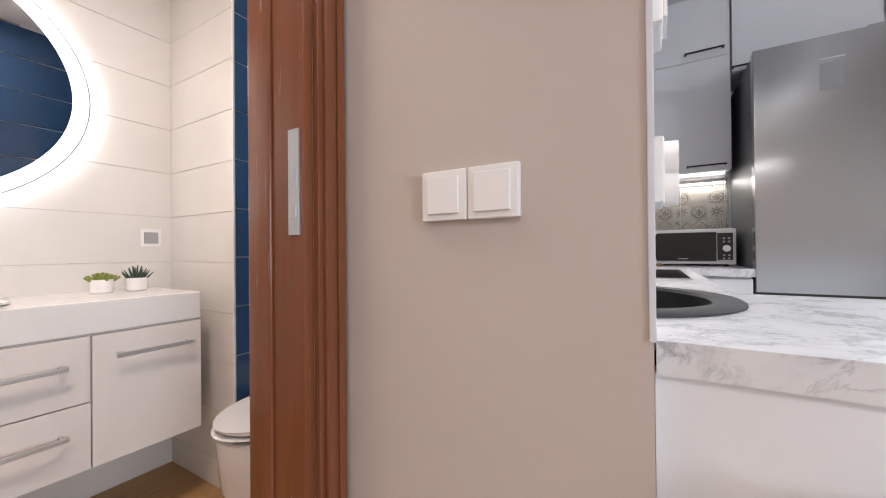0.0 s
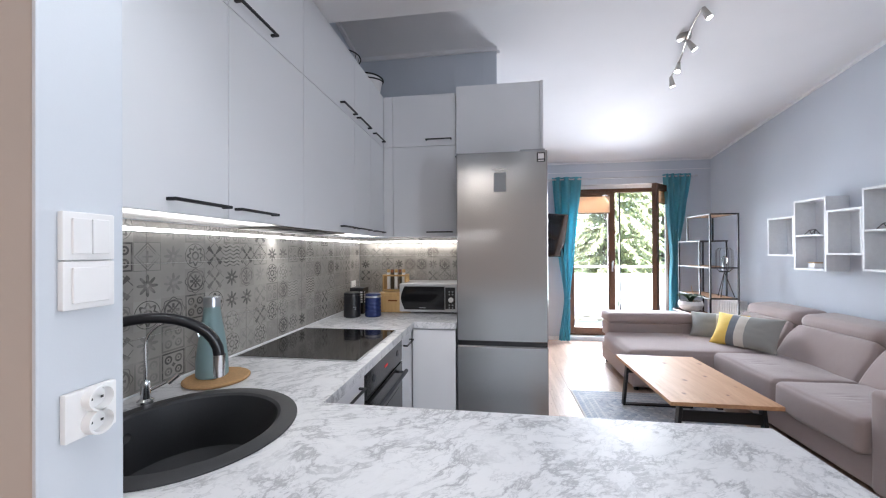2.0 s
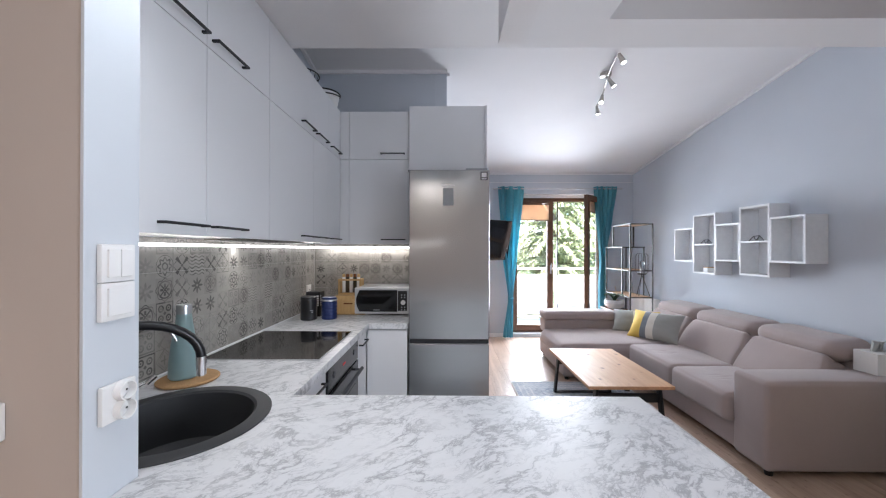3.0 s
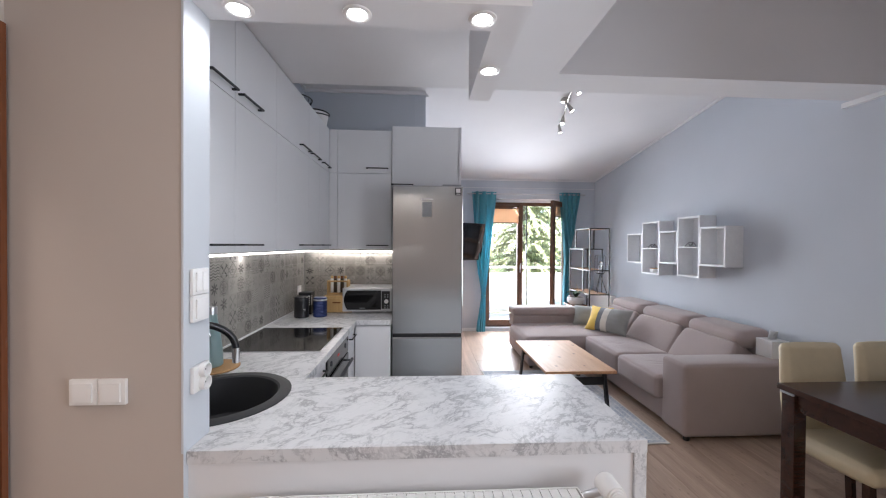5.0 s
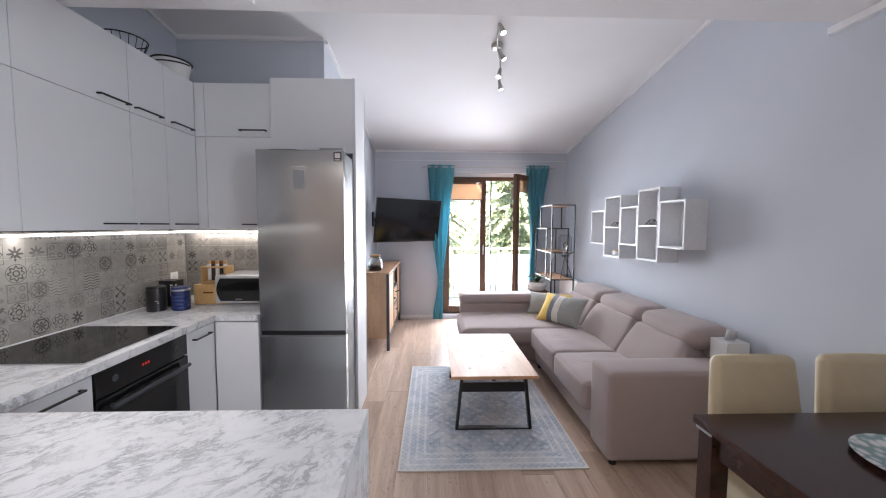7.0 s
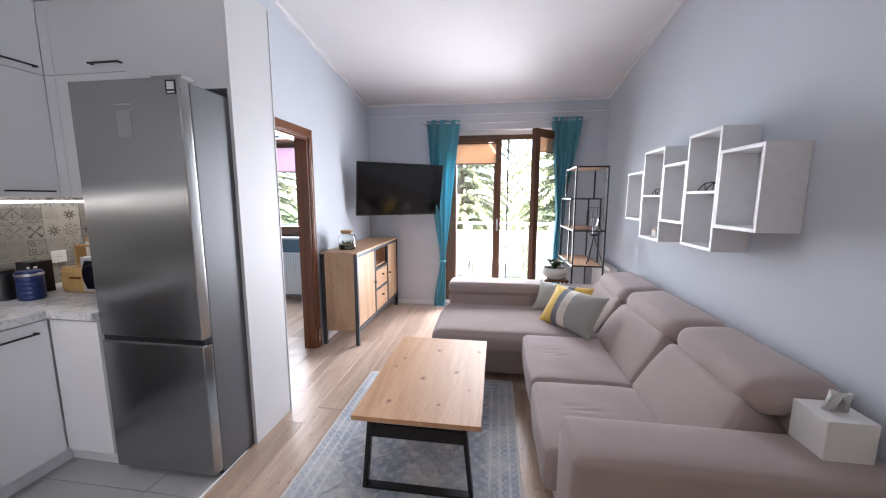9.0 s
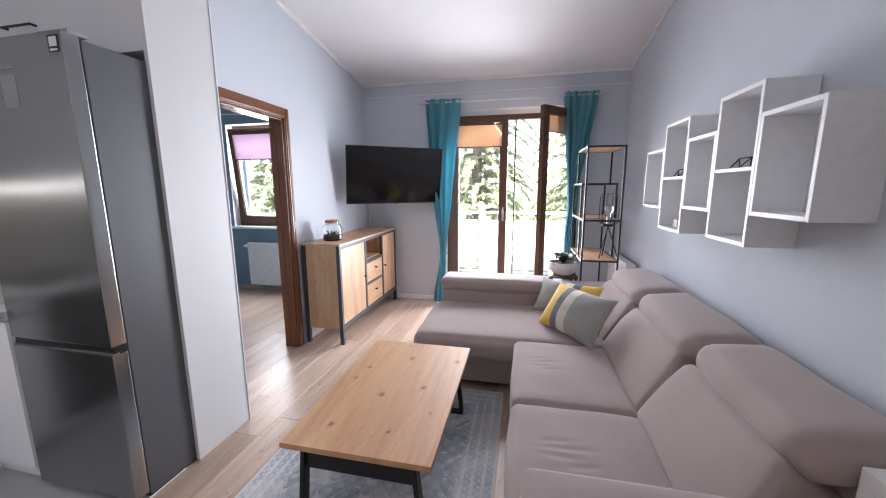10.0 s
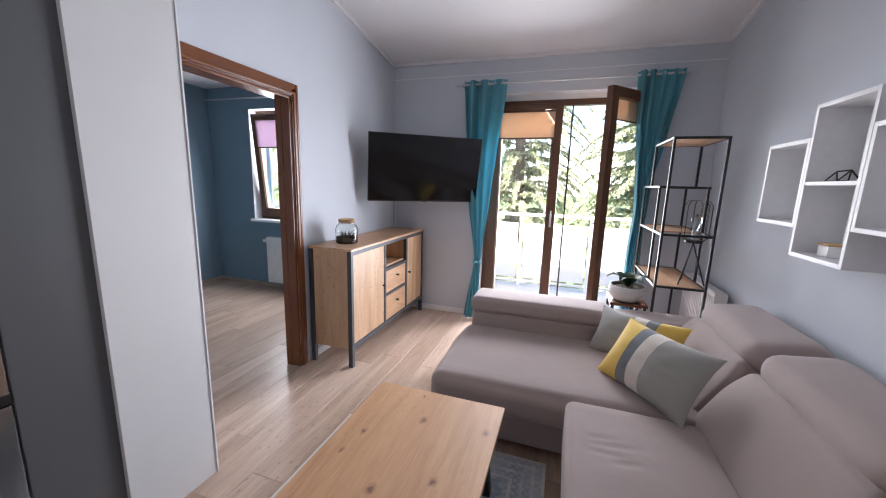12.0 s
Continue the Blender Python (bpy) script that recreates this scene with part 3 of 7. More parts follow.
struct("wall_kitchen_side", side_wall(1.265, 3.722, -0.05, 0.092), "niche_grey", "grey-blue kitchen side wall")
# stub wall between hall and kitchen: warm paint on the hall side, cool white on its end
bm = bmesh.new()
bm = bx(0.088, 1.135, 0, 0.578, 1.265, 2.59, bm=bm)
for f in bm.faces:
    if f.calc_center_median().x > 0.57:
        f.material_index = 1
struct("wall_stub", bm, ["wall_greige", "wall_end_white"], "beige stub wall with a cool white end")
struct("corner_bead", boxes([(0.573, 1.132, 0.905, 0.5805, 1.136, 2.258)], 0.001), "wall_end_white", "pale corner bead of the stub wall")
# wall between hall and bathroom with the doorway
BY0, BY1 = 0.24, 1.070
bm = boxes([(-0.05, BY1, 0, 0.088, 1.265, 2.59), (-0.05, YN, 0, 0.088, BY0, 2.59), (-0.05, BY0, 2.06, 0.088, BY1, 2.59)])
struct("wall_hall", bm, "wall_greige", "warm beige hall wall with the bathroom doorway")
struct("wall_south", bx(-1.6, YN - 0.15, 0, XR + 0.15, YN, 3.9), "wall_greige", "beige wall at the end of the hall")
# bathroom shell
struct("wall_bath_west", bx(-1.56, -0.5, 0, -1.446, 1.95, 2.6), "grout", "tiled bathroom wall behind the vanity")
struct("wall_bath_north", bx(-0.905, 1.85, 0, -0.06, 1.95, 2.6), "grout", "tiled bathroom end wall")
struct("wall_bath_south", bx(-1.45, -0.5, 0, -0.06, -0.4, 2.6), "tile_cream", "tiled bathroom wall")
struct("wall_bath_cistern", bx(-1.446, 1.513, 0, -0.913, 1.95, 2.6), "grout", "tiled pipe box of the bathroom")
struct("wall_bath_east", bx(-0.075, 1.265, 0, -0.052, 1.85, 2.6), "grout", "tiled bathroom wall beside the kitchen")
struct("bath_ceiling", bx(-1.56, -0.5, 2.42, -0.05, 1.95, 2.5), "ceiling_white", "white bathroom ceiling")
# next room
struct("wall_bedroom_west", bx(-1.6, 3.84, 0, -1.44, YW, 2.72), "bedroom_blue", "slate blue wall of the next room")
struct("wall_bedroom_south", bx(-1.45, 3.842, 0, 1.18, 3.85, 2.6), "bedroom_blue", "slate blue wall of the next room")
struct("bedroom_ceiling", bx(-1.6, 3.842, 2.6, XD - 0.112, YW, 2.7), "ceiling_white", "white ceiling of the next room")
# sloping ceiling and the lower ceiling over kitchen and hall
bm = prism([(YN - 0.15, zc(YN - 0.15)), (YW + 0.32, zc(YW + 0.32)), (YW + 0.32, zc(YW) + 0.3), (YN - 0.15, zc(YN) + 0.3)], "x", -1.6, XR + 0.15)
struct("ceiling", bm, "ceiling_white", "white sloping ceiling")
YS, XC, YC = 2.470, 2.105, 2.218       # far edge of the lower ceiling, side and end of the open well over the table
bm = prism([(YN, 2.582), (YS, 2.582), (YS, zc(YS)), (YN, zc(YN))], "x", -0.05, XC)
prism([(YC, 2.582), (YS, 2.582), (YS, zc(YS)), (YC, zc(YC))], "x", XC, XR, bm)
struct("lower_ceiling", bm, "ceiling_white", "white lowered plasterboard ceiling with a square well")
bm = boxes([(0.56, 1.132, 2.258, 1.610, 1.268, 2.5815), (1.506, 1.268, 2.258, 1.610, 1.86, 2.5815)])
struct("light_bulkhead", bm, "ceiling_white", "white boxed-in strip with recessed spotlights")


def cove(p, q, size=0.028):
    """A small plaster moulding from p to q."""
    return bar(p, q, size, size)


bm = cove((XD + 0.012, 3.75, zc(3.75) - 0.012), (XD + 0.012, YW, zc(YW) - 0.012))
cove_parts = [cove((XR - 0.012, YS, zc(YS) - 0.012), (XR - 0.012, YW, zc(YW) - 0.012)), cove((XD, YW - 0.012, zc(YW) - 0.014), (XR, YW - 0.012, zc(YW) - 0.014)),
              cove((0.1, 3.71, zc(3.71) - 0.012), (XD, 3.71, zc(3.71) - 0.012)), cove((0.104, YS, zc(YS) - 0.012), (0.104, 3.72, zc(3.72) - 0.012)), cove((XR - 0.016, YC, 2.562), (XR - 0.016, YS + 0.05, 2.562), 0.036)]
for c in cove_parts:
    bm = merge(bm, c)
struct("cornice", bm, "ceiling_white", "narrow white plaster cornice along the ceiling")
struct("wall_seam", boxes([(XD, YW - 0.004, 2.545, XR, YW, 2.5515)]), "ceiling_white", "fine seam line across the window wall")


def baseboard(rows):
    return boxes(rows, 0.003)


struct("baseboard", baseboard([(XD, YW - 0.014, 0.008, WX0, YW, 0.068), (XD, DY1 + 0.11, 0.008, XD + 0.014, YW, 0.068), (XR - 0.014, 1.2, 0.008, XR, YW, 0.068)]), "trim_white", "low white baseboard")
struct("bedroom_baseboard", baseboard([(-1.44, YW - 0.014, 0.008, XD - 0.12, YW, 0.06), (-1.44, 3.9, 0.008, -1.426, YW, 0.06)]), "floor_oak", "low oak baseboard of the next room")

# ---- door casings ----


def casing(name, wall_x, way, y0, y1, top, label, depth, wide=0.088):
    """A stepped timber casing round an opening in a wall across x; way is the side it faces."""
    door = thing(name, (wall_x, (y0 + y1) / 2, 0), label, "", "", "structure")
    f = lambda d: wall_x + way * d
    for side, y, s in (("casing_upright", y0, -1), ("casing_upright", y1, 1)):
        bm = bx(f(0), y - 0.002 * s, 0.008, f(0.014), y + s * wide, top + 0.05, 0.003)
        bx(f(0.012), y + s * 0.008, 0.008, f(0.022), y + s * 0.03, top + 0.02, 0.004, bm=bm)
        bx(f(0.012), y + s * (wide - 0.018), 0.008, f(0.018), y + s * wide, top + 0.08, 0.003, bm=bm)
        part(side, bm, "casing_wood", door)
        bm = bx(f(0.0), y - s * 0.02, 0.008, f(-depth), y, top, 0.003)
        bx(f(-depth * 0.55), y - s * 0.026, 0.008, f(-depth), y - s * 0.018, top, 0.005, bm=bm)
        part("jamb", bm, "casing_wood", door)
    bm = bx(f(0), y0 - wide, top, f(0.014), y1 + wide, top + 0.082, 0.003)
    bx(f(0.012), y0 - 0.03, top + 0.008, f(0.022), y1 + 0.03, top + 0.03, 0.004, bm=bm)
    part("casing_head", bm, "casing_wood_level", door)
    part("head_jamb", bx(f(0), y0, top - 0.02, f(-depth), y1, top, 0.003), "casing_wood_level", door)
    return door


door = casing("door_1", XD, 1, DY0, DY1, DZ, "reddish-brown timber doorway casing to the next room", 0.12, 0.058)
bath_door = casing("door_2", 0.088, 1, BY0, BY1, 2.06, "reddish-brown timber bathroom doorway casing", 0.145, 0.056)
bm = bx(0.054, BY1 - 0.024, 1.04, 0.080, BY1 - 0.02, 1.215, 0.001)
boxes([(0.060, BY1 - 0.0255, 1.07, 0.074, BY1 - 0.0235, 1.09), (0.060, BY1 - 0.0255, 1.12, 0.074, BY1 - 0.0235, 1.15)], 0.0, bm)
part("strike_plate", bm, "satin_steel", bath_door, "worn steel strike plate")
struct("threshold", boxes([(XD - 0.11, DY0 - 0.01, 0.0, XD, DY1 + 0.01, 0.010)]), "floor_oak", "oak threshold strip in the doorway")

# ---- lamps that the place shows ----


def spotlight(x, y):
    t = thing("recessed_spotlight", (x, y, 2.258), "round white recessed ceiling spotlight, switched on", "ceiling light", "recessed spotlights")
    part("trim_ring", lathe([(0.030, 0.004), (0.030, -0.004), (0.037, -0.007), (0.045, -0.004), (0.046, 0.0)], (x, y, 2.258)), "plastic_white", t)
    part("bulb", lathe([(0.0, -0.003), (0.03, -0.003), (0.03, 0.004)], (x, y, 2.258)), "spot_glow", t)
    lamp("spot_lamp", "AREA", 0.14, look((x, y, 2.25), (x, y, 0)), (0.96, 0.98, 1.0), 0.06, spread=radians(140))


for sx, sy in ((1.551, 1.543), (1.467, 1.203), (1.066, 1.203), (0.70, 1.203)):
    spotlight(sx, sy)

# ---- kitchen ----
TOP, TH = 0.905, 0.04      # worktop height and thickness
XF, YF = 0.722, 3.045      # front planes of the base units
YP0, YP1, XP = 1.147, 1.742, 2.0


def ring(cx, cy, r, n=48):
    return [(cx + r * math.cos(2 * math.pi * i / n), cy + r * math.sin(2 * math.pi * i / n)) for i in range(n)]


SX, SY, SR = 0.462, 1.541, 0.268
HR = SR - 0.02
half = [(SX + HR * math.cos(math.pi * i / 28), SY + HR * math.sin(math.pi * i / 28)) for i in range(29)]
south = [(0.094, 1.267), (0.58, 1.267), (0.58, YP0), (XP, YP0), (XP, SY)] + [(x, 2 * SY - y) for x, y in half] + [(0.094, SY)]
north = [(0.094, SY)] + half[::-1] + [(XP, SY), (XP, YP1), (0.742, YP1), (0.742, 3.025), (1.025, 3.025), (1.025, 3.716), (0.094, 3.716)]
bm = prism(south, "z", TOP - TH, TOP)
prism(north, "z", TOP - TH, TOP, bm)
bmesh.ops.remove_doubles(bm, verts=bm.verts, dist=1e-5)
worktop = solo("worktop", bm, "marble_laminate", "white marble-look laminate worktop with grey veins", "worktop", flat=True)
part("edge_band", bx(0.581, YP0 - 0.0012, TOP - TH + 0.0005, XP, YP0 - 0.0002, TOP - 0.0005), "marble_laminate", worktop)
part("edge_band", bx(XP + 0.0002, YP0, TOP - TH + 0.0005, XP + 0.0012, YP1, TOP - 0.0005), "marble_laminate", worktop)
bm = bx(XP - 0.04, YP0, 0.008, XP, YP1, TOP - TH, 0.002)
solo("peninsula_end_panel", bm, "marble_laminate", "marble-look end panel under the peninsula worktop", "panel")
bm = boxes([(0.094, 1.74, TOP, 0.103, 3.716, TOP + 0.006), (0.103, 3.707, TOP, 1.02, 3.716, TOP + 0.006), (0.094, 1.268, TOP, 0.103, 1.74, TOP + 0.006)], 0.002)
solo("worktop_upstand", bm, "trim_white", "slim white sealing strip along the worktop", "trim")


def pull(parent, x, y, z, ln, axis, out, name="handle"):
    """A slim black bow handle, its bar along axis, standing out from a front."""
    a = {"x": Vector((1, 0, 0)), "y": Vector((0, 1, 0)), "z": Vector((0, 0, 1))}[axis]
    o = Vector({"+x": (1, 0, 0), "-y": (0, -1, 0)}[out])
    c = Vector((x, y, z))
    bm = bar(c - a * ln / 2 + o * 0.026, c + a * ln / 2 + o * 0.026, 0.009, 0.009, bevel=0.001)
    for s in (-1, 1):
        e = c + a * s * (ln / 2 - 0.006)
        bar(e, e + o * 0.028, 0.011, 0.009, bm, 0.001)
    return part(name, bm, "black_metal", parent, "slim black metal handle")


def unit(name, label, body, fronts, category="cabinet", group="", handles=()):
    """A cabinet with its box, its fronts and their handles. fronts: corners; handles: (front, x, y, z, length, axis, out)."""
    x0, y0, z0, x1, y1, z1 = body
    t = thing(name, ((x0 + x1) / 2, (y0 + y1) / 2, z0), label, category, group)
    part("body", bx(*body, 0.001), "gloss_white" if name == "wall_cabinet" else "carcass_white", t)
    made = [part("door", bx(*f, 0.0018), "cabinet_white", t) for f in fronts]
    for k, *h in handles:
        pull(made[k], *h)
    return t


# wall units along the side wall
WB, WM, WT = 1.489, 2.18, 2.578
rows = [(1.268, 1.733, (1.505, 1.713)), (1.733, 2.20, (1.757, 1.967)), (2.20, 2.80, (2.588, 2.786)), (2.80, 3.085, (2.832, 3.043)), (3.085, 3.392, (3.137, 3.352))]
for a, b, (h0, h1) in rows:
    unit("wall_cabinet", "matt white handled wall cabinet over the worktop", (0.094, a, WB, 0.405, b, WM), [(0.406, a + 0.0015, WB - 0.004, 0.425, b - 0.0015, WM - 0.002)],
         group="kitchen wall cabinets", handles=[(0, 0.425, (h0 + h1) / 2, WB + 0.031, h1 - h0, "y", "+x")])
    top = WT - 0.003
    unit("upper_cabinet", "matt white flap cabinet under the ceiling", (0.094, a, WM + 0.001, 0.405, b, top), [(0.406, a + 0.0015, WM + 0.001, 0.425, b - 0.0015, top)],
         group="kitchen upper cabinets", handles=[(0, 0.425, (h0 + h1) / 2, WM + 0.035, h1 - h0, "y", "+x")])
# wall units along the rear wall
unit("wall_cabinet", "matt white wall cabinet beside the fridge", (0.406, 3.412, WB, 0.992, 3.718, WM), [(0.426, 3.392, WB - 0.004, 0.497, 3.411, WM - 0.002), (0.500, 3.392, WB - 0.004, 0.990, 3.411, WM - 0.002)],
     group="kitchen wall cabinets", handles=[(1, 0.865, 3.392, WB + 0.031, 0.2, "x", "-y")])
unit("upper_cabinet", "matt white flap cabinet beside the fridge", (0.406, 3.412, WM + 0.001, 0.992, 3.718, WT - 0.003), [(0.426, 3.392, WM + 0.001, 0.497, 3.411, WT - 0.003), (0.500, 3.392, WM + 0.001, 0.990, 3.411, WT - 0.003)],
     group="kitchen upper cabinets", handles=[(1, 0.86, 3.392, WM + 0.045, 0.2, "x", "-y")])
unit("fridge_top_cabinet", "matt white cabinet above the fridge", (0.996, 3.392, 2.06, 1.61, 3.715, 2.605), [(0.996, 3.373, 2.06, 1.6085, 3.391, 2.612)], handles=[(0, 1.09, 3.373, 2.078, 0.2, "x", "-y")])
fsp = thing("fridge_side_panel", (1.62, 3.54, 0.008), "tall matt white panel beside the fridge", "panel")
part("board", bx(1.610, 3.364, 0.008, 1.630, 3.724, 2.612), "panel_white", fsp)
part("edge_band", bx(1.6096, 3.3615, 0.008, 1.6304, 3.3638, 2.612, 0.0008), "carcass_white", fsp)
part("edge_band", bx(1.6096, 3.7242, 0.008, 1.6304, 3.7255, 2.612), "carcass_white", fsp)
solo("fridge_rear_panel", bx(1.303, 3.7262, 0.008, 1.634, 3.733, 2.605), "cabinet_white", "white board behind the fridge housing", "panel")

# light strip along the tiles, under the wall units
led = thing("led_strip", (0.11, 2.5, 1.45), "white led strip in an aluminium profile above the tiles", "light strip")
part("profile", bx(0.0985, 1.268, 1.4495, 0.106, 3.708, 1.4635), "satin_steel", led)
part("diffuser", bx(0.106, 1.268, 1.450, 0.1125, 3.708, 1.463, 0.002), "led_white", led)
part("profile", bx(0.1128, 3.7055, 1.4495, 1.0, 3.714, 1.4635), "satin_steel", led)
part("diffuser", bx(0.1128, 3.699, 1.450, 1.0, 3.7055, 1.463, 0.002), "led_white", led)
lamp("led_lamp", "AREA", 0.8, look((0.128, 2.45, 1.449), (0.17, 2.45, 0.9)), (1.0, 0.94, 0.87), 0.02, 2.3)
lamp("led_lamp", "AREA", 0.25, look((0.6, 3.685, 1.449), (0.6, 3.64, 0.9)) @ pose(0, 0, 0, 0, 0, 90), (1.0, 0.90, 0.79), 0.02, 0.8)
# built-in hood
hood = thing("cooker_hood", (0.26, 2.45, WB - 0.008), "dark built-in cooker hood under the wall cabinets", "cooker hood")
part("body", bx(0.12, 2.17, WB - 0.008, 0.385, 2.74, WB - 0.0005, 0.002), "hood_brown", hood)
part("grille", bx(0.14, 2.22, WB - 0.011, 0.35, 2.44, WB - 0.0085, 0.001), "graphite_metal", hood)
part("grille", bx(0.14, 2.47, WB - 0.011, 0.35, 2.69, WB - 0.0085, 0.001), "graphite_metal", hood)
part("switch_strip", bx(0.358, 2.40, WB - 0.0115, 0.378, 2.52, WB - 0.0085, 0.001), "black_plastic", hood)

# base units along the side wall
unit("corner_cabinet", "white corner cabinet under the sink", (0.094, 1.27, 0.1, XF - 0.02, 1.745, 0.69), [(XF - 0.019, 1.732, 0.11, XF, 1.745, TOP - TH - 0.01)])
du = thing("drawer_unit", (0.4, 1.94, 0.1), "white drawer cabinet with black handles", "cabinet")
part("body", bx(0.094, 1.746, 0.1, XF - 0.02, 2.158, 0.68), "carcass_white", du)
for z0, z1 in ((0.11, 0.42), (0.424, 0.68), (0.684, TOP - TH - 0.012)):
    d = part("drawer_front", bx(XF - 0.019, 1.748, z0, XF, 2.156, z1, 0.0018), "cabinet_white", du)
    pull(d, XF, 1.952, z1 - 0.04, 0.3, "y", "+x")
unit("base_cabinet", "narrow white base cabinet beside the oven", (0.094, 2.762, 0.1, XF - 0.02, 3.716, TOP - TH), [(XF - 0.019, 2.764, 0.11, XF, 3.04, TOP - TH - 0.012)], handles=[(0, XF, 2.9, 0.80, 0.17, "y", "+x")])
unit("base_cabinet", "white base cabinet beside the fridge", (XF, 3.065, 0.1, 1.015, 3.716, TOP - TH), [(XF + 0.006, YF, 0.11, 1.018, 3.064, TOP - TH - 0.012)])
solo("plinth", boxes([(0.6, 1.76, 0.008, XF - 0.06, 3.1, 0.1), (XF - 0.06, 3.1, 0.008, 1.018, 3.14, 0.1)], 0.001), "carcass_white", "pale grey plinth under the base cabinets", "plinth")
# peninsula
pen = thing("peninsula_cabinet", (1.2, 1.43, 0.008), "white panelled back of the peninsula cabinet", "cabinet")
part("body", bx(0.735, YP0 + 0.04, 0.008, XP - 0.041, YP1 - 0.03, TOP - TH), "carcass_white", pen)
part("back_panel", bx(0.5782, YP0 + 0.008, 0.008, XP - 0.041, YP0 + 0.039, TOP - TH, 0.0015), "cabinet_white", pen)

# oven
ov = thing("oven", (0.43, 2.46, 0.1), "black glass built-in oven with red digits", "oven")
part("body", bx(0.12, 2.162, 0.11, XF - 0.012, 2.758, TOP - TH - 0.004), "black_plastic", ov)
cp = part("control_panel", bx(XF - 0.011, 2.163, 0.735, XF + 0.008, 2.757, TOP - TH - 0.006, 0.003), "oven_glass", ov)
part("display", boxes([(XF + 0.0085, 2.42, 0.794, XF + 0.0095, 2.427, 0.806), (XF + 0.0085, 2.438, 0.794, XF + 0.0095, 2.445, 0.806), (XF + 0.0085, 2.456, 0.794, XF + 0.0095, 2.463, 0.806)]), "red_digits", cp)
for ky in (2.26, 2.66):
    part("knob", rod((XF + 0.008, ky, 0.80), (XF + 0.012, ky, 0.80), 0.017, seg=20, bevel=0.003), "graphite_metal", cp)
od = part("oven_door", bx(XF - 0.011, 2.163, 0.12, XF + 0.010, 2.757, 0.728, 0.003), "oven_glass", ov)
part("door_window", bx(XF + 0.0095, 2.235, 0.24, XF + 0.0115, 2.685, 0.60, 0.0008), "hob_glass", od)
bm = rod((XF + 0.045, 2.20, 0.685), (XF + 0.045, 2.72, 0.685), 0.011, bevel=0.003)
for ky in (2.23, 2.69):
    rod((XF + 0.008, ky, 0.685), (XF + 0.045, ky, 0.685), 0.007, bm=bm)
part("door_handle", bm, "graphite_metal", od)
# hob
hob = thing("hob", (0.405, 2.445, TOP), "flat black glass induction hob let into the worktop", "hob")
part("glass_plate", bx(0.125, 2.155, TOP + 0.0005, 0.69, 2.745, TOP + 0.006, 0.002), "hob_glass", hob)
part("trim", boxes([(0.119, 2.149, TOP + 0.0003, 0.696, 2.1545, TOP + 0.0045), (0.119, 2.7455, TOP + 0.0003, 0.696, 2.751, TOP + 0.0045), (0.119, 2.155, TOP + 0.0003, 0.1245, 2.745, TOP + 0.0045), (0.6905, 2.155, TOP + 0.0003, 0.696, 2.745, TOP + 0.0045)]), "satin_steel", hob)

# sink
sink = thing("sink", (SX, SY, TOP), "round matt black granite sink let into the worktop", "sink")
prof = [(SR, 0.0005), (SR, 0.004), (SR - 0.006, 0.008), (SR - 0.045, 0.008), (SR - 0.053, 0.002), (SR - 0.058, -0.03), (SR - 0.07, -0.15), (SR - 0.10, -0.178), (0.05, -0.186), (0.045, -0.19), (0, -0.19)]
part("bowl", lathe(prof, (SX, SY, TOP), 64), "black_granite", sink)
part("drain", lathe([(0.0, -0.184), (0.02, -0.184), (0.025, -0.186), (0.043, -0.186), (0.043, -0.19)], (SX, SY, TOP)), "chrome", sink)
part("overflow", rod((0.255, 1.541, 0.862), (0.263, 1.541, 0.862), 0.014), "chrome", sink)
# tap with a black hose
tap = thing("kitchen_tap", (0.24, 1.36, TOP), "kitchen tap with black hose spout and chrome fittings", "tap")
part("base", lathe([(0.026, 0), (0.026, 0.01), (0.021, 0.02), (0.020, 0.12), (0.016, 0.14), (0, 0.14)], (0.235, 1.40, TOP)), "chrome", tap)
a, b = Vector((0.235, 1.40, 1.03)), Vector((0.49, 1.612, 1.075))
d = Vector((0.255, 0.212, 0)).normalized()
L = (b - a).to_2d().length
pts = [a] + [a + d * (L / 2 - L / 2 * math.cos(math.pi * i / 16)) + Vector((0, 0, 0.05 + 0.125 * math.sin(math.pi * i / 16))) for i in range(17)] + [b]
part("hose", pipe(pts, 0.0145, 14), "black_plastic", tap, "black flexible hose")
part("spray_head", rod(b + Vector((0, 0, 0.012)), b - Vector((0, 0, 0.055)), 0.016, 0.0145, 18, bevel=0.003), "chrome", tap)
part("lever", rod((0.235, 1.42, 0.98), (0.285, 1.46, 1.0), 0.006), "chrome", tap)
ft = thing("filter_tap", (0.205, 1.65, TOP), "slim chrome swan-neck filter tap", "tap")
part("base", lathe([(0.022, 0), (0.022, 0.008), (0.014, 0.014), (0.013, 0.06), (0.009, 0.07), (0, 0.07)], (0.205, 1.65, TOP + 0.008)), "chrome", ft)
pts = [Vector((0.205, 1.65, 0.97)), Vector((0.205, 1.65, 1.08))] + arc((0.262, 1.69, 1.09), 0.07, 180, 10, 12, (0.82, 0.57, 0), (0, 0, 1))
part("spout", pipe(pts, 0.0045, 10), "chrome", ft)
bm = rod((0.205, 1.655, 0.945), (0.245, 1.705, 0.97), 0.005)
rod((0.238, 1.695, 0.96), (0.255, 1.715, 0.982), 0.009, bm=bm)
part("lever", bm, "chrome", ft)
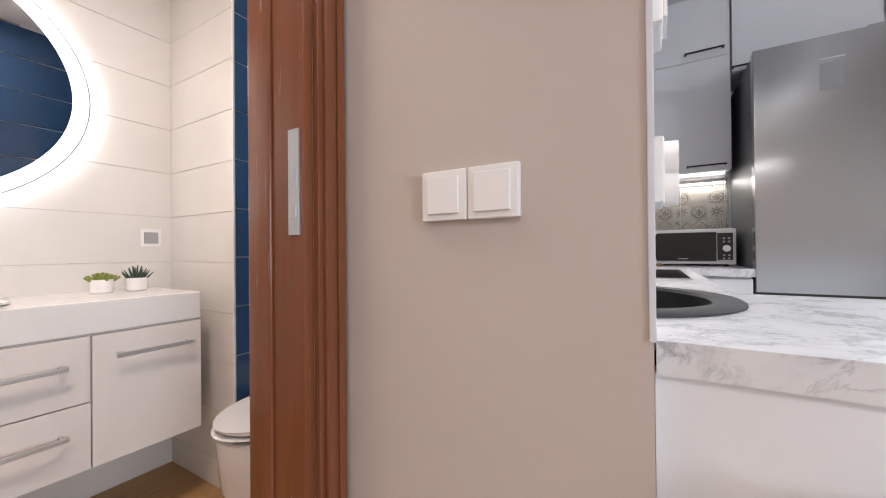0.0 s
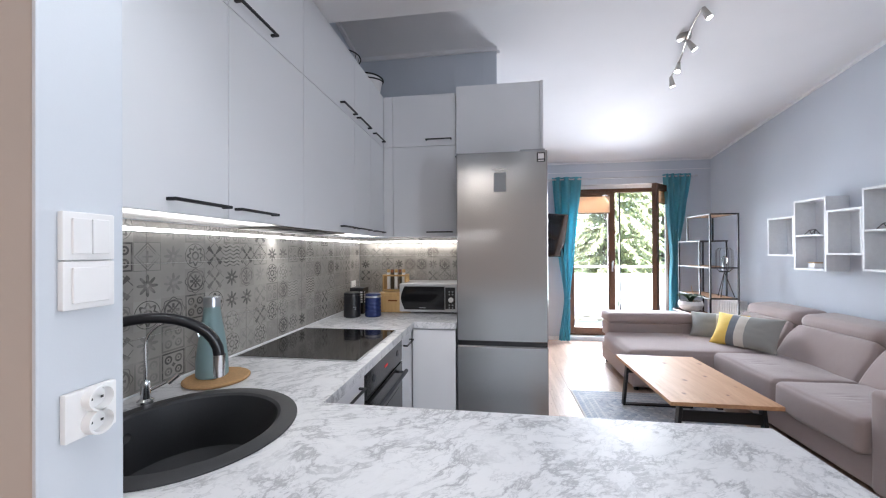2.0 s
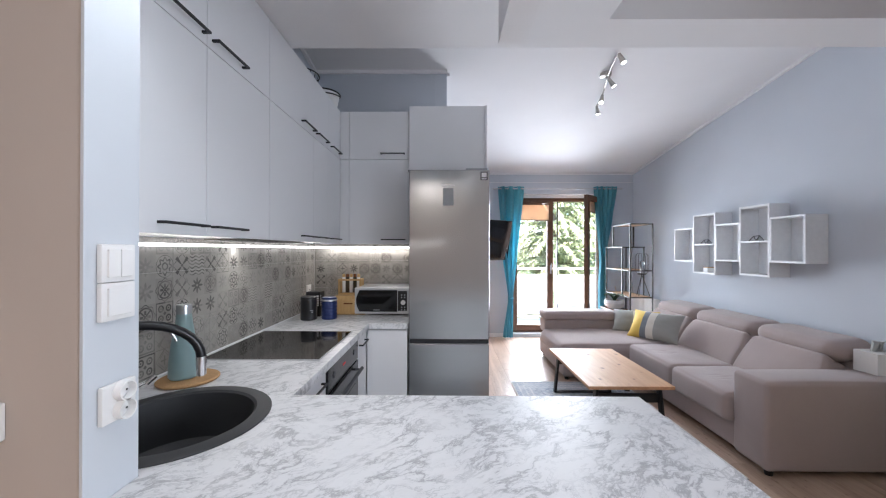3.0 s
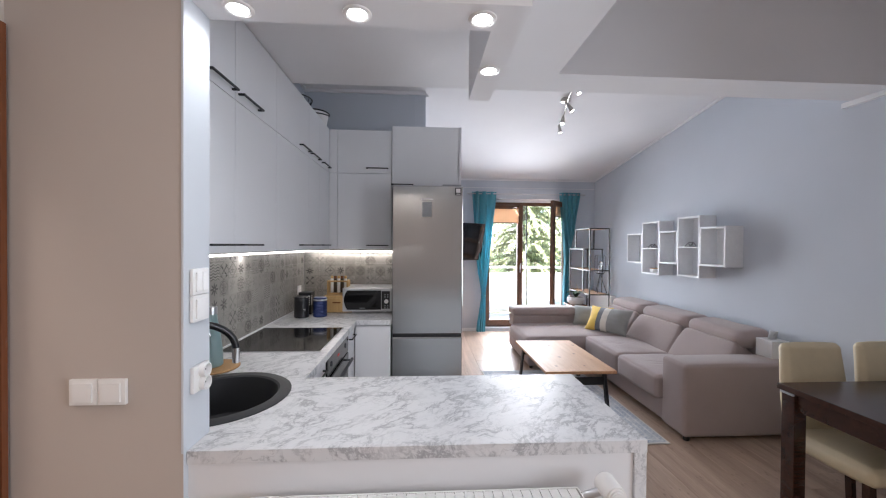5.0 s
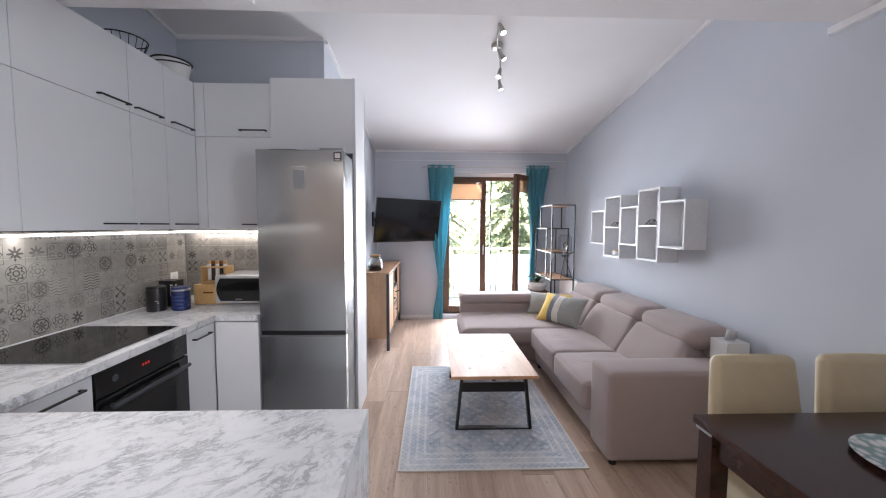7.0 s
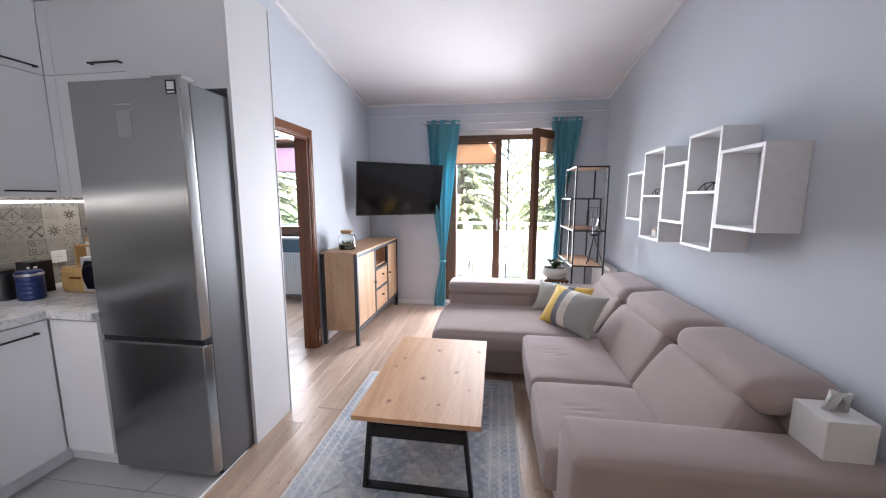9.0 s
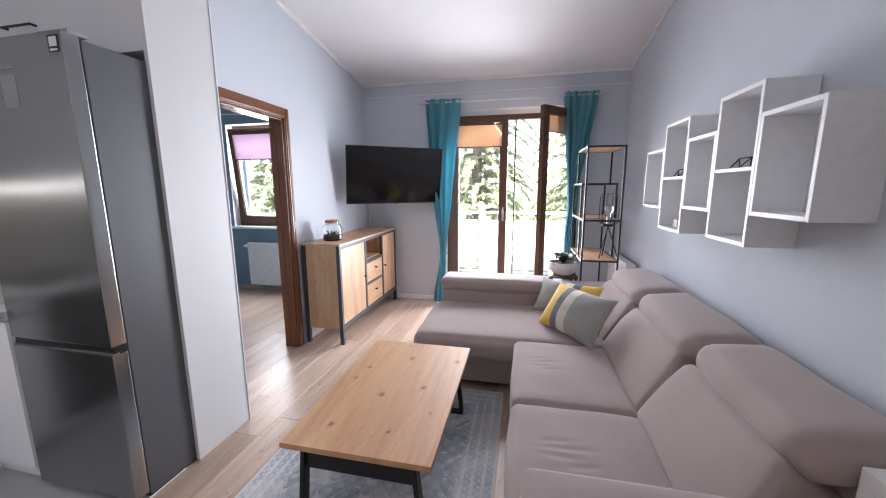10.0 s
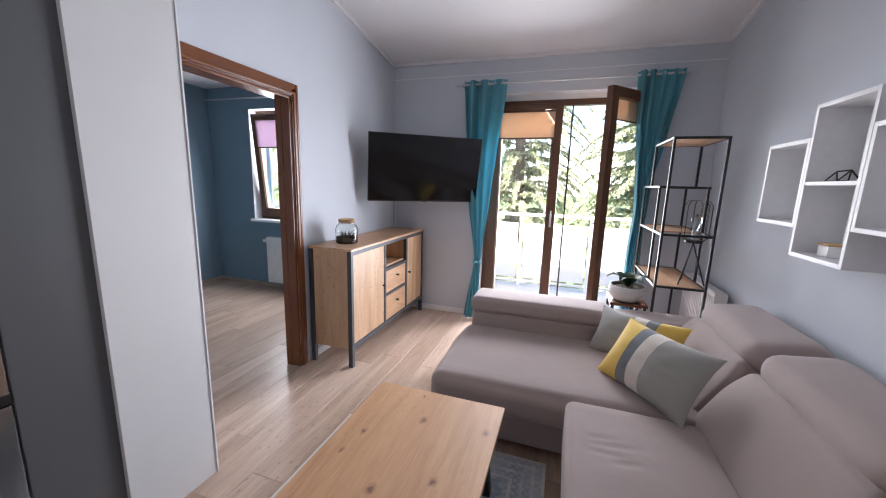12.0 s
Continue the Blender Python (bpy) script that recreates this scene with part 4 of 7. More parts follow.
# bottle on a cork mat
solo("cork_mat", lathe([(0, 0.001), (0.105, 0.001), (0.11, 0.006), (0.11, 0.010), (0.105, 0.014), (0, 0.014)], (0.255, 1.882, TOP), 40), "cork", "round tan cork mat on the worktop", "mat")
bt = thing("water_bottle", (0.235, 1.882, TOP + 0.015), "tall grey-teal frosted water bottle with a steel cap", "bottle")
part("bottle", lathe([(0, 0.0), (0.048, 0.0), (0.053, 0.006), (0.052, 0.06), (0.043, 0.14), (0.030, 0.22), (0.027, 0.25), (0.026, 0.262), (0.022, 0.262), (0.022, 0.25), (0.026, 0.22), (0.039, 0.14), (0.047, 0.06), (0.047, 0.012), (0, 0.01)], (0.235, 1.882, TOP + 0.015)), "bottle_glass", bt)
part("cap", lathe([(0.0275, 0.256), (0.0275, 0.290), (0.026, 0.293), (0, 0.293)], (0.235, 1.882, TOP + 0.015)), "satin_steel", bt)
# canisters, spice rack, microwave
cn = thing("canister", (0.255, 3.165, TOP + 0.001), "glossy black round canister with printed mark", "canister")
part("body", lathe([(0, 0), (0.056, 0), (0.060, 0.005), (0.060, 0.145), (0.057, 0.15), (0.057, 0.155), (0, 0.155)], (0.255, 3.165, TOP + 0.001)), "black_plastic", cn)
part("lid", lathe([(0.050, 0.155), (0.059, 0.156), (0.059, 0.172), (0.05, 0.177), (0, 0.177)], (0.255, 3.165, TOP + 0.001)), "black_plastic", cn)
part("print", boxes([(0.295, 3.112, TOP + 0.06, 0.302, 3.125, TOP + 0.066), (0.285, 3.107, TOP + 0.075, 0.306, 3.115, TOP + 0.079)]), "grey_plastic", cn)
cn = thing("coffee_box", (0.245, 3.33, TOP + 0.001), "tall square black coffee carton with pale printed marks", "carton")
part("body", bx(0.19, 3.275, TOP + 0.001, 0.30, 3.385, TOP + 0.196, 0.004), "black_plastic", cn)
part("print", boxes([(0.2995, 3.288, TOP + 0.085 + 0.018 * i, 0.3008, 3.306, TOP + 0.097 + 0.018 * i) for i in range(5)] + [(0.272, 3.2742, TOP + 0.085 + 0.018 * i, 0.292, 3.2755, TOP + 0.097 + 0.018 * i) for i in range(5)]), "paper_white", cn)
cn = thing("blue_tin", (0.40, 3.20, TOP + 0.001), "dark blue metal tin with raised bands", "tin")
prof = [(0, 0), (0.054, 0)]
for i in range(6):
    z = 0.004 + i * 0.026
    prof += [(0.057, z), (0.059, z + 0.008), (0.057, z + 0.02), (0.0555, z + 0.024)]
prof += [(0.056, 0.162), (0.05, 0.166), (0, 0.166)]
part("body", lathe(prof, (0.40, 3.20, TOP + 0.001)), "blue_can", cn)
part("band", lathe([(0.0585, 0.138), (0.0605, 0.14), (0.0605, 0.15), (0.0585, 0.152)], (0.40, 3.20, TOP + 0.001)), "satin_steel", cn)
br = thing("bread_box", (0.50, 3.47, TOP + 0.001), "bamboo bread box with a wooden knob", "bread box")
part("body", bx(0.385, 3.36, TOP + 0.001, 0.64, 3.60, TOP + 0.155, 0.008), "bamboo", br)
part("flap", bx(0.395, 3.352, TOP + 0.02, 0.63, 3.359, TOP + 0.13, 0.002), "bamboo", br)
part("knob", bar((0.47, 3.346, TOP + 0.095), (0.54, 3.346, TOP + 0.095), 0.010, 0.010), "casing_wood", br)
sr = thing("spice_rack", (0.5, 3.55, TOP + 0.157), "open bamboo rack with tall spice jars", "rack")
bm = boxes([(0.395, 3.44, TOP + 0.157, 0.585, 3.56, TOP + 0.167), (0.395, 3.44, TOP + 0.167, 0.407, 3.56, TOP + 0.285), (0.573, 3.44, TOP + 0.167, 0.585, 3.56, TOP + 0.285), (0.407, 3.44, TOP + 0.272, 0.573, 3.452, TOP + 0.285), (0.407, 3.548, TOP + 0.272, 0.573, 3.56, TOP + 0.285)], 0.002)
part("frame", bm, "bamboo", sr)
for i in range(5):
    jx = 0.427 + i * 0.0315
    sj = thing("spice_jar", (jx, 3.50, TOP + 0.168), "slim spice jar with a dark lid", "jar", "spice jars")
    part("jar", lathe([(0, 0), (0.013, 0), (0.0135, 0.004), (0.0135, 0.128), (0.011, 0.133), (0, 0.133)], (jx, 3.50, TOP + 0.168), 16), ("plastic_white", "soil", "plastic_white", "soil", "plastic_white")[i], sj)
    part("lid", lathe([(0.0125, 0.132), (0.0125, 0.156), (0, 0.158)], (jx, 3.50, TOP + 0.168), 16), "casing_wood" if i % 2 else "bamboo", sj)
mw = thing("microwave", (0.79, 3.53, TOP + 0.001), "silver microwave oven with a dark door window", "microwave")
MX0, MX1, MY, MZ0, MZ1 = 0.558, 1.0, 3.345, TOP + 0.012, 1.13
part("body", bx(MX0, MY + 0.02, MZ0, MX1, 3.69, MZ1, 0.006), "satin_steel", mw)
part("front_frame", bx(MX0, MY, MZ0, MX1, MY + 0.019, MZ1, 0.006), "silver_paint", mw)
zm, hh = (MZ0 + MZ1) / 2, (MZ1 - MZ0) / 2 - 0.02
bow = [(MX0 + 0.042 - 0.028 * math.cos(a_ * math.pi / 2), zm + hh * a_) for a_ in [k / 8 for k in range(8, -9, -1)]]
md = part("door", prism(bow + [(MX0 + 0.347, zm - hh), (MX0 + 0.347, zm + hh)], "y", MY - 0.009, MY - 0.001), "oven_glass", mw)
part("door_window", bx(MX0 + 0.05, MY - 0.0105, MZ0 + 0.045, MX0 + 0.30, MY - 0.0095, MZ1 - 0.045, 0.0004), "hob_glass", md)
part("mark_bar", bx(MX0 + 0.155, MY - 0.0105, MZ0 + 0.031, MX0 + 0.205, MY - 0.0095, MZ0 + 0.036), "grey_plastic", md)
pn = part("control_panel", bx(MX0 + 0.352, MY - 0.006, MZ0 + 0.026, MX1 - 0.016, MY - 0.001, MZ1 - 0.026, 0.002), "black_plastic", mw)
part("dial", rod((MX0 + 0.395, MY - 0.006, MZ0 + 0.095), (MX0 + 0.395, MY - 0.022, MZ0 + 0.095), 0.019, seg=20, bevel=0.003), "plastic_white", pn)
for i in range(4):
    for j in range(2):
        part("button", rod((MX0 + 0.383 + j * 0.024, MY - 0.006, MZ0 + (0.035, 0.055, 0.135, 0.155)[i]), (MX0 + 0.383 + j * 0.024, MY - 0.010, MZ0 + (0.035, 0.055, 0.135, 0.155)[i]), 0.006, seg=10), "grey_plastic", pn)
for fx in (MX0 + 0.04, MX1 - 0.04):
    part("foot", rod((fx, MY + 0.06, TOP + 0.001), (fx, MY + 0.06, MZ0), 0.012), "black_plastic", mw)

# fridge
fr = thing("fridge", (1.32, 3.38, 0.008), "tall brushed steel fridge-freezer with grey sides", "fridge")
FX0, FX1, FY, FZ = 1.028, 1.614, 3.05, 2.02
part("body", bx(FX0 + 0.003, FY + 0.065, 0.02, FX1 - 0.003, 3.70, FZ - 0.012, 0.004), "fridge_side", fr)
up = part("upper_door", bx(FX0, FY, 0.785, FX1, FY + 0.06, FZ, 0.006), "brushed_steel", fr)
lo = part("freezer_door", bx(FX0, FY, 0.045, FX1, FY + 0.06, 0.750, 0.006), "brushed_steel", fr)
part("grip_channel", bx(FX0 + 0.004, FY + 0.012, 0.754, FX1 - 0.004, FY + 0.062, 0.786), "black_plastic", fr)
part("grip_edge", bx(FX0 + 0.002, FY + 0.001, 0.7505, FX1 - 0.002, FY + 0.03, 0.7535, 0.001), "satin_steel", fr)
part("hinge_cover", bx(FX1 - 0.17, FY + 0.03, FZ + 0.0005, FX1 - 0.01, FY + 0.10, FZ + 0.018, 0.004), "grey_plastic", fr)
part("display_label", bx(1.275, FY - 0.0012, 1.76, 1.352, FY - 0.0002, 1.885, 0.0003), "grey_plastic", up)
part("energy_label", bx(1.548, FY - 0.0012, 1.945, 1.600, FY - 0.0002, 2.005, 0.0003), "black_plastic", up)
part("label_mark", boxes([(1.556, FY - 0.0022, 1.965, 1.592, FY - 0.0014, 1.998), (1.556, FY - 0.0022, 1.95, 1.592, FY - 0.0014, 1.957)]), "paper_white", up)
part("brand_bar", bx(1.265, FY - 0.0012, 1.905, 1.36, FY - 0.0002, 1.912, 0.0002), "satin_steel", up)
part("gasket", boxes([(FX0 + 0.006, FY + 0.0602, 0.79, FX1 - 0.006, FY + 0.0648, FZ - 0.015), (FX0 + 0.006, FY + 0.0602, 0.05, FX1 - 0.006, FY + 0.0648, 0.745)]), "black_plastic", fr)
part("plinth", bx(FX0 + 0.01, FY + 0.07, 0.008, FX1 - 0.01, 3.68, 0.0195), "black_plastic", fr)

# baskets on the upper cabinets
def bucket(x, y, r, h, tilt):
    t = thing("wire_bucket", (x, y, WT), "white round bucket with a dark wire rim", "bucket")
    part("body", lathe([(0, 0.001), (r * 0.8, 0.001), (r, h), (r * 0.97, h), (r * 0.78, 0.006), (0, 0.006)], (x, y, WT), 28), "plastic_white", t)
    bm = pipe(arc((x, y, WT + h), r * 1.03, 0, 345, 30, (1, 0, 0), (0, 1, 0)), 0.006, 6, None, True)
    pipe(arc((x, y, WT + h - 0.02), r * 1.05, 180, 360, 16, (1, 0, 0), (0, 0.9, tilt)), 0.005, 6, bm)
    part("rim", bm, "black_metal", t)


bucket(0.31, 3.34, 0.12, 0.115, 0.07)
wb = thing("wire_basket", (0.27, 2.98, WT), "dark wire basket on the upper cabinets", "basket")
bm = pipe(arc((0.27, 2.98, WT + 0.10), 0.12, 0, 348, 30, (1, 0, 0), (0, 1, 0)), 0.004, 6, None, True)
pipe(arc((0.27, 2.98, WT + 0.004), 0.09, 0, 348, 24, (1, 0, 0), (0, 1, 0)), 0.004, 6, bm, True)
for i in range(18):
    c, s = math.cos(i * math.pi / 9), math.sin(i * math.pi / 9)
    rod((0.27 + 0.09 * c, 2.98 + 0.09 * s, WT + 0.004), (0.27 + 0.12 * c, 2.98 + 0.12 * s, WT + 0.10), 0.002, seg=6, bm=bm)
part("wires", bm, "black_metal", wb)
solo("tray", bx(0.58, 3.45, WT, 0.92, 3.62, WT + 0.018, 0.004), "grey_plastic", "flat dark tray on the upper cabinets", "tray")

# switches and sockets on the stub wall
def rocker(name, m, label, rockers, w=0.081, tall=1.0):
    t = thing(name, label=label, category="socket" if "socket" in name else "switch", m=m)
    part("plate", bx(-w / 2, -0.012, -0.0405 * tall, w / 2, 0, 0.0405 * tall, 0.003), "plastic_white", t)
    return t


def light_switch(m, n=1, w=0.081, tall=1.0):
    t = rocker("light_switch", m, "white rocker light switch on the stub wall", n, w, tall)
    for i in range(n):
        a = -w / 2 + 0.011 + i * (w - 0.022) / n
        part("rocker", bx(a + 0.0007, -0.017, -0.03 * tall, a + (w - 0.022) / n - 0.0007, -0.0115, 0.03 * tall, 0.002), "plastic_white", t)


light_switch(pose(0.579, 1.200, 1.407, 0, 0, 90), 2)
light_switch(pose(0.579, 1.200, 1.325, 0, 0, 90), 1)
so = rocker("double_socket", pose(0.579, 1.203, 1.108, 0, 0, 90), "white double socket on the end of the stub wall", 0)
for sz in (-0.019, 0.021):
    bm = lathe([(0.0, -0.004), (0.016, -0.004), (0.0185, 0.016), (0.0215, 0.016), (0.0225, 0.0)], (0, 0, 0), 24)
    bmesh.ops.transform(bm, matrix=pose(0.004, -0.012, sz, 90, 0, 0), verts=bm.verts)
    part("socket_well", bm, "plastic_white", so)
    part("pin_hole", boxes([(-0.007, -0.0165, sz - 0.003, -0.003, -0.0155, sz + 0.001), (0.010, -0.0165, sz - 0.003, 0.014, -0.0155, sz + 0.001)]), "black_plastic", so)
ks = rocker("wall_socket", pose(0.0995, 3.556, 1.09, 0, 0, 90), "white socket on the patchwork tiles", 0, 0.085)
part("socket_well", rod((0, -0.011, 0), (0, -0.0145, 0), 0.021, seg=20), "plastic_white", ks)
part("pin_hole", boxes([(-0.011, -0.0155, -0.003, -0.006, -0.0142, 0.002), (0.006, -0.0155, -0.003, 0.011, -0.0142, 0.002)]), "black_plastic", ks)
for hx in (0.308, 0.386):
    light_switch(pose(hx, 1.1345, 1.0945, 0, 0, 0), 1, 0.077, 0.93)

# radiator on the peninsula's back
ra = thing("radiator", (1.28, 1.08, 0.15), "white panel radiator with a top grille", "radiator")
part("panel", bx(0.80, 1.06, 0.22, 1.76, 1.073, 0.77, 0.006), "radiator_white", ra)
part("panel", bx(0.80, 1.112, 0.22, 1.76, 1.125, 0.77, 0.006), "radiator_white", ra)
part("side_cover", bx(0.775, 1.058, 0.22, 0.80, 1.127, 0.775), "radiator_white", ra)
part("side_cover", bx(1.76, 1.058, 0.22, 1.765, 1.127, 0.775), "radiator_white", ra)
bm = boxes([(0.80, 1.06, 0.77, 1.76, 1.066, 0.777), (0.80, 1.119, 0.77, 1.76, 1.125, 0.777)])
for i in range(33):
    gx = 0.80 + i * 0.029
    bx(gx, 1.066, 0.77, gx + 0.0262, 1.119, 0.775, bm=bm)
part("grille", bm, "radiator_white", ra)
for bxx in (1.0, 1.55):
    part("bracket", bx(bxx, 1.125, 0.3, bxx + 0.03, 1.137, 0.75), "radiator_white", ra)
tv_ = part("valve", rod((1.765, 1.092, 0.77), (1.84, 1.092, 0.79), 0.012), "satin_steel", ra)
bm = rod((1.84, 1.112, 0.80), (1.84, 1.032, 0.80), 0.033, 0.030, 24, bevel=0.005)
part("thermostat_head", bm, "plastic_white", tv_)
part("dial_ring", rod((1.84, 1.033, 0.80), (1.84, 1.028, 0.80), 0.019, seg=20), "radiator_white", tv_)

# patchwork tiles behind the worktop
TILE = {}
bs = struct("backsplash", boxes([(0.0925, 1.267, TOP + 0.006, 0.094, 3.716, 1.487), (0.097, 3.7205, TOP + 0.006, 1.02, 3.722, 1.487)]), "grout", "patchwork tile backsplash in worn grey patterns")


def wall_tiles(parent, name, along, a0, a1, z0, z1, plane, out, w, h, mat, thick=0.006, gap=0.002, z_start=None, a_start=None):
    """Tiles in a grid on an upright plane across x (along = 1) or y (along = 0)."""
    z = z0 if z_start is None else z_start
    while z < z1 - 0.003:
        zz0, zz1 = max(z, z0), min(z + h, z1)
        a = a0 if a_start is None else a_start
        while a < a1 - 0.003:
            b0, b1 = max(a, a0), min(a + w, a1)
            if b1 - b0 > 0.004 and zz1 - zz0 > 0.004:
                key = (along, round(b1 - b0, 4), round(zz1 - zz0, 4), mat, out)
                if key not in TILE:
                    hw, hh = (b1 - b0 - gap) / 2, (zz1 - zz0 - gap) / 2
                    TILE[key] = finish(bx(0, -hw, -hh, out * thick, hw, hh, 0.0008, 1) if along else bx(-hw, 0, -hh, hw, out * thick, hh, 0.0008, 1), name, mat, True)
                ob = new(name, TILE[key])
                ob.location = (plane, (b0 + b1) / 2, (zz0 + zz1) / 2) if along else ((b0 + b1) / 2, plane, (zz0 + zz1) / 2)
                ob.parent = parent
            a += w
        z += h


wall_tiles(bs, "tile", 1, 1.268, 3.712, TOP + 0.006, 1.487, 0.094, 1, 0.25, 0.25, "tile_patchwork_y", 0.005, 0.0012, 0.84, 1.0)
wall_tiles(bs, "tile", 0, 0.10, 1.02, TOP + 0.006, 1.487, 3.7205, -1, 0.25, 0.25, "tile_patchwork_x", 0.005, 0.0012, 0.84, 0.0)

# ---- balcony door, blinds, curtains ----
YG = 6.50


def sash(parent, w, h, rail, mat, glass_mat, depth=0.062, blind=None, blind_h=0.3):
    """A glazed leaf in its own place: its hinge edge at x = 0, its foot at z = 0, its inner face at y = 0."""
    rows = [(0, 0, 0, rail, depth, h), (w - rail, 0, 0, w, depth, h), (rail, 0, 0, w - rail, depth, rail * 1.15), (rail, 0, h - rail, w - rail, depth, h)]
    for r in rows:
        part("frame_rail", bx(*r, 0.006), mat, parent)
    rows = [(rail, 0.012, rail * 1.15, rail + 0.012, depth - 0.012, h - rail), (w - rail - 0.012, 0.012, rail * 1.15, w - rail, depth - 0.012, h - rail)]
    for r in rows:
        part("glazing_bead", bx(*r, 0.003), mat, parent)
    pane = part("pane", bx(rail, depth * 0.45, rail, w - rail, depth * 0.55, h - rail), glass_mat, parent)
    pane.visible_shadow = False
    if blind:
        b = part("blind", bx(rail - 0.012, -0.004, h - rail - blind_h, w - rail + 0.012, -0.001, h - rail + 0.005), blind, parent, "half-drawn roller blind")
        part("blind_cassette", bx(rail - 0.016, -0.03, h - rail * 0.75, w - rail + 0.016, 0.0, h - rail * 0.25, 0.006), mat, b)
        part("blind_bar", bx(rail - 0.012, -0.009, h - rail - blind_h - 0.012, w - rail + 0.012, -0.001, h - rail - blind_h + 0.004, 0.003), mat, b)


win = thing("window_1", (3.1, YG, WZ0), "brown-framed balcony door, one leaf open inwards", "", "", "structure")
for r in ((WX0, YG, WZ0, WX0 + 0.06, YG + 0.075, WZ1 - 0.05), (WX1 - 0.06, YG, WZ0, WX1, YG + 0.075, WZ1 - 0.05), (WX0 + 0.06, YG, WZ0, WX1 - 0.06, YG + 0.075, WZ0 + 0.05), (WX0 + 0.06, YG, WZ1 - 0.11, WX1 - 0.06, YG + 0.075, WZ1 - 0.05)):
    part("window_frame", bx(*r, 0.006), "pvc_brown", win)
part("window_head", bx(WX0, YG - 0.002, WZ1 - 0.05, WX1, YG + 0.08, WZ1), "trim_white", win)
fixed = thing("door_leaf", label="closed brown glazed balcony door leaf with a beige blind", category="door", m=pose(WX0 + 0.055, YG - 0.03, WZ0 + 0.035))
sash(fixed, 0.69, WZ1 - WZ0 - 0.125, 0.085, "pvc_brown", "window_glass", blind="blind_beige", blind_h=0.245)
bm = bx(0.636, -0.012, 0.95, 0.658, 0, 1.09, 0.004)
bx(0.641, -0.05, 1.01, 0.654, -0.04, 1.12, 0.004, bm=bm)
bx(0.642, -0.045, 1.01, 0.653, -0.005, 1.022, 0.002, bm=bm)
part("handle", bm, "satin_steel", fixed, "satin steel door handle")
angle = math.degrees(math.atan2(-0.468, -0.441))
leaf = thing("door_leaf", label="brown glazed balcony door leaf standing open", category="door", m=pose(3.865, YG - 0.015, WZ0 + 0.035, 0, 0, angle))
sash(leaf, 0.64, WZ1 - WZ0 - 0.10, 0.085, "pvc_brown", "window_glass", blind="blind_beige", blind_h=0.16)
bm = bx(0.59, -0.012, 0.95, 0.612, 0, 1.09, 0.004)
bx(0.51, -0.05, 1.045, 0.607, -0.038, 1.058, 0.003, bm=bm)
bx(0.594, -0.045, 1.045, 0.607, -0.005, 1.058, 0.002, bm=bm)
part("handle", bm, "black_metal", leaf, "dark door handle")
# rubber seal and hardware edge of the open doorway
part("seal", boxes([(3.165, YG + 0.02, WZ0 + 0.05, 3.18, YG + 0.05, WZ1 - 0.11)]), "black_plastic", win)
part("strike", boxes([(3.158, YG + 0.028, z, 3.1645, YG + 0.045, z + 0.16) for z in (0.35, 0.8, 1.25, 1.7, 2.0)]), "satin_steel", win)
part("window_sill", boxes([(WX0, YW - 0.0, WZ0 - 0.002, WX1, YG, WZ0 + 0.004)]), "trim_white", win)
struct("window_reveal", boxes([(WX0 - 0.001, YW + 0.001, WZ0, WX0 + 0.003, YG, WZ1), (WX1 - 0.003, YW + 0.001, WZ0, WX1 + 0.001, YG, WZ1), (WX0 + 0.003, YW + 0.001, WZ1 - 0.003, WX1 - 0.003, YG, WZ1 + 0.001)]), "trim_white", "white plastered reveal of the balcony door")


def curtain(name, label, y, ztop, zbot, profile, folds, depth, phase=0.0):
    """A hanging cloth. profile(v) gives its two sides at the share v of its height, from the top."""
    t = thing(name, ((profile(0)[0] + profile(0)[1]) / 2, y, zbot), label, "curtain", "curtains of the balcony door")
    bm = bmesh.new()
    nu, nv = 90, 48
    grid = []
    for j in range(nv + 1):
        v = j / nv
        a, b = profile(v)
        row = []
        for i in range(nu + 1):
            u = i / nu
            w = math.sin(2 * math.pi * folds * u + phase + 0.5 * math.sin(3.1 * v + u * 5))
            amp = depth * (0.75 + 0.35 * math.sin(5 * u + 2 * v + phase))
            x = a + (b - a) * (u + 0.012 * math.sin(9 * v + 12 * u))
            row.append(bm.verts.new((x, y + amp * w + 0.008 * noise.noise((u * 7, v * 5, phase)), ztop + (zbot - ztop) * v)))
        grid.append(row)
    for j in range(nv):
        for i in range(nu):
            bm.faces.new((grid[j][i], grid[j][i + 1], grid[j + 1][i + 1], grid[j + 1][i]))
    bmesh.ops.recalc_face_normals(bm, faces=bm.faces)
    bmesh.ops.solidify(bm, geom=bm.faces[:], thickness=0.003)
    part("cloth", bm, "curtain_teal", t)
    a, b = profile(0)
    for i in range(6):
        ex = a + (b - a) * (i + 0.5) / 6
        part("eyelet", pipe(arc((ex, y, ztop - 0.035), 0.024, 0, 350, 16, (0.45, 0.9, 0), (0, 0, 1)), 0.004, 6, None, True), "chrome", t)
    return t


def along(stops, v):
    """A soft line through (share, value) stops."""
    for (v0, a), (v1, b) in zip(stops, stops[1:]):
        if v <= v1:
            k = (v - v0) / (v1 - v0)
            return a + (b - a) * k * k * (3 - 2 * k) * 0.5 + (b - a) * k * 0.5
    return stops[-1][1]


def left_cloth(v):
    return along([(0, 2.13), (0.43, 2.205), (0.74, 2.30), (1, 2.215)], v), along([(0, 2.56), (0.29, 2.482), (0.44, 2.45), (0.74, 2.378), (1, 2.372)], v)


def right_cloth(v):
    return along([(0, 3.68), (0.5, 3.775), (0.65, 3.755), (1, 3.75)], v), along([(0, 4.04), (0.22, 3.955), (0.4, 3.88), (0.65, 3.855), (1, 3.87)], v)


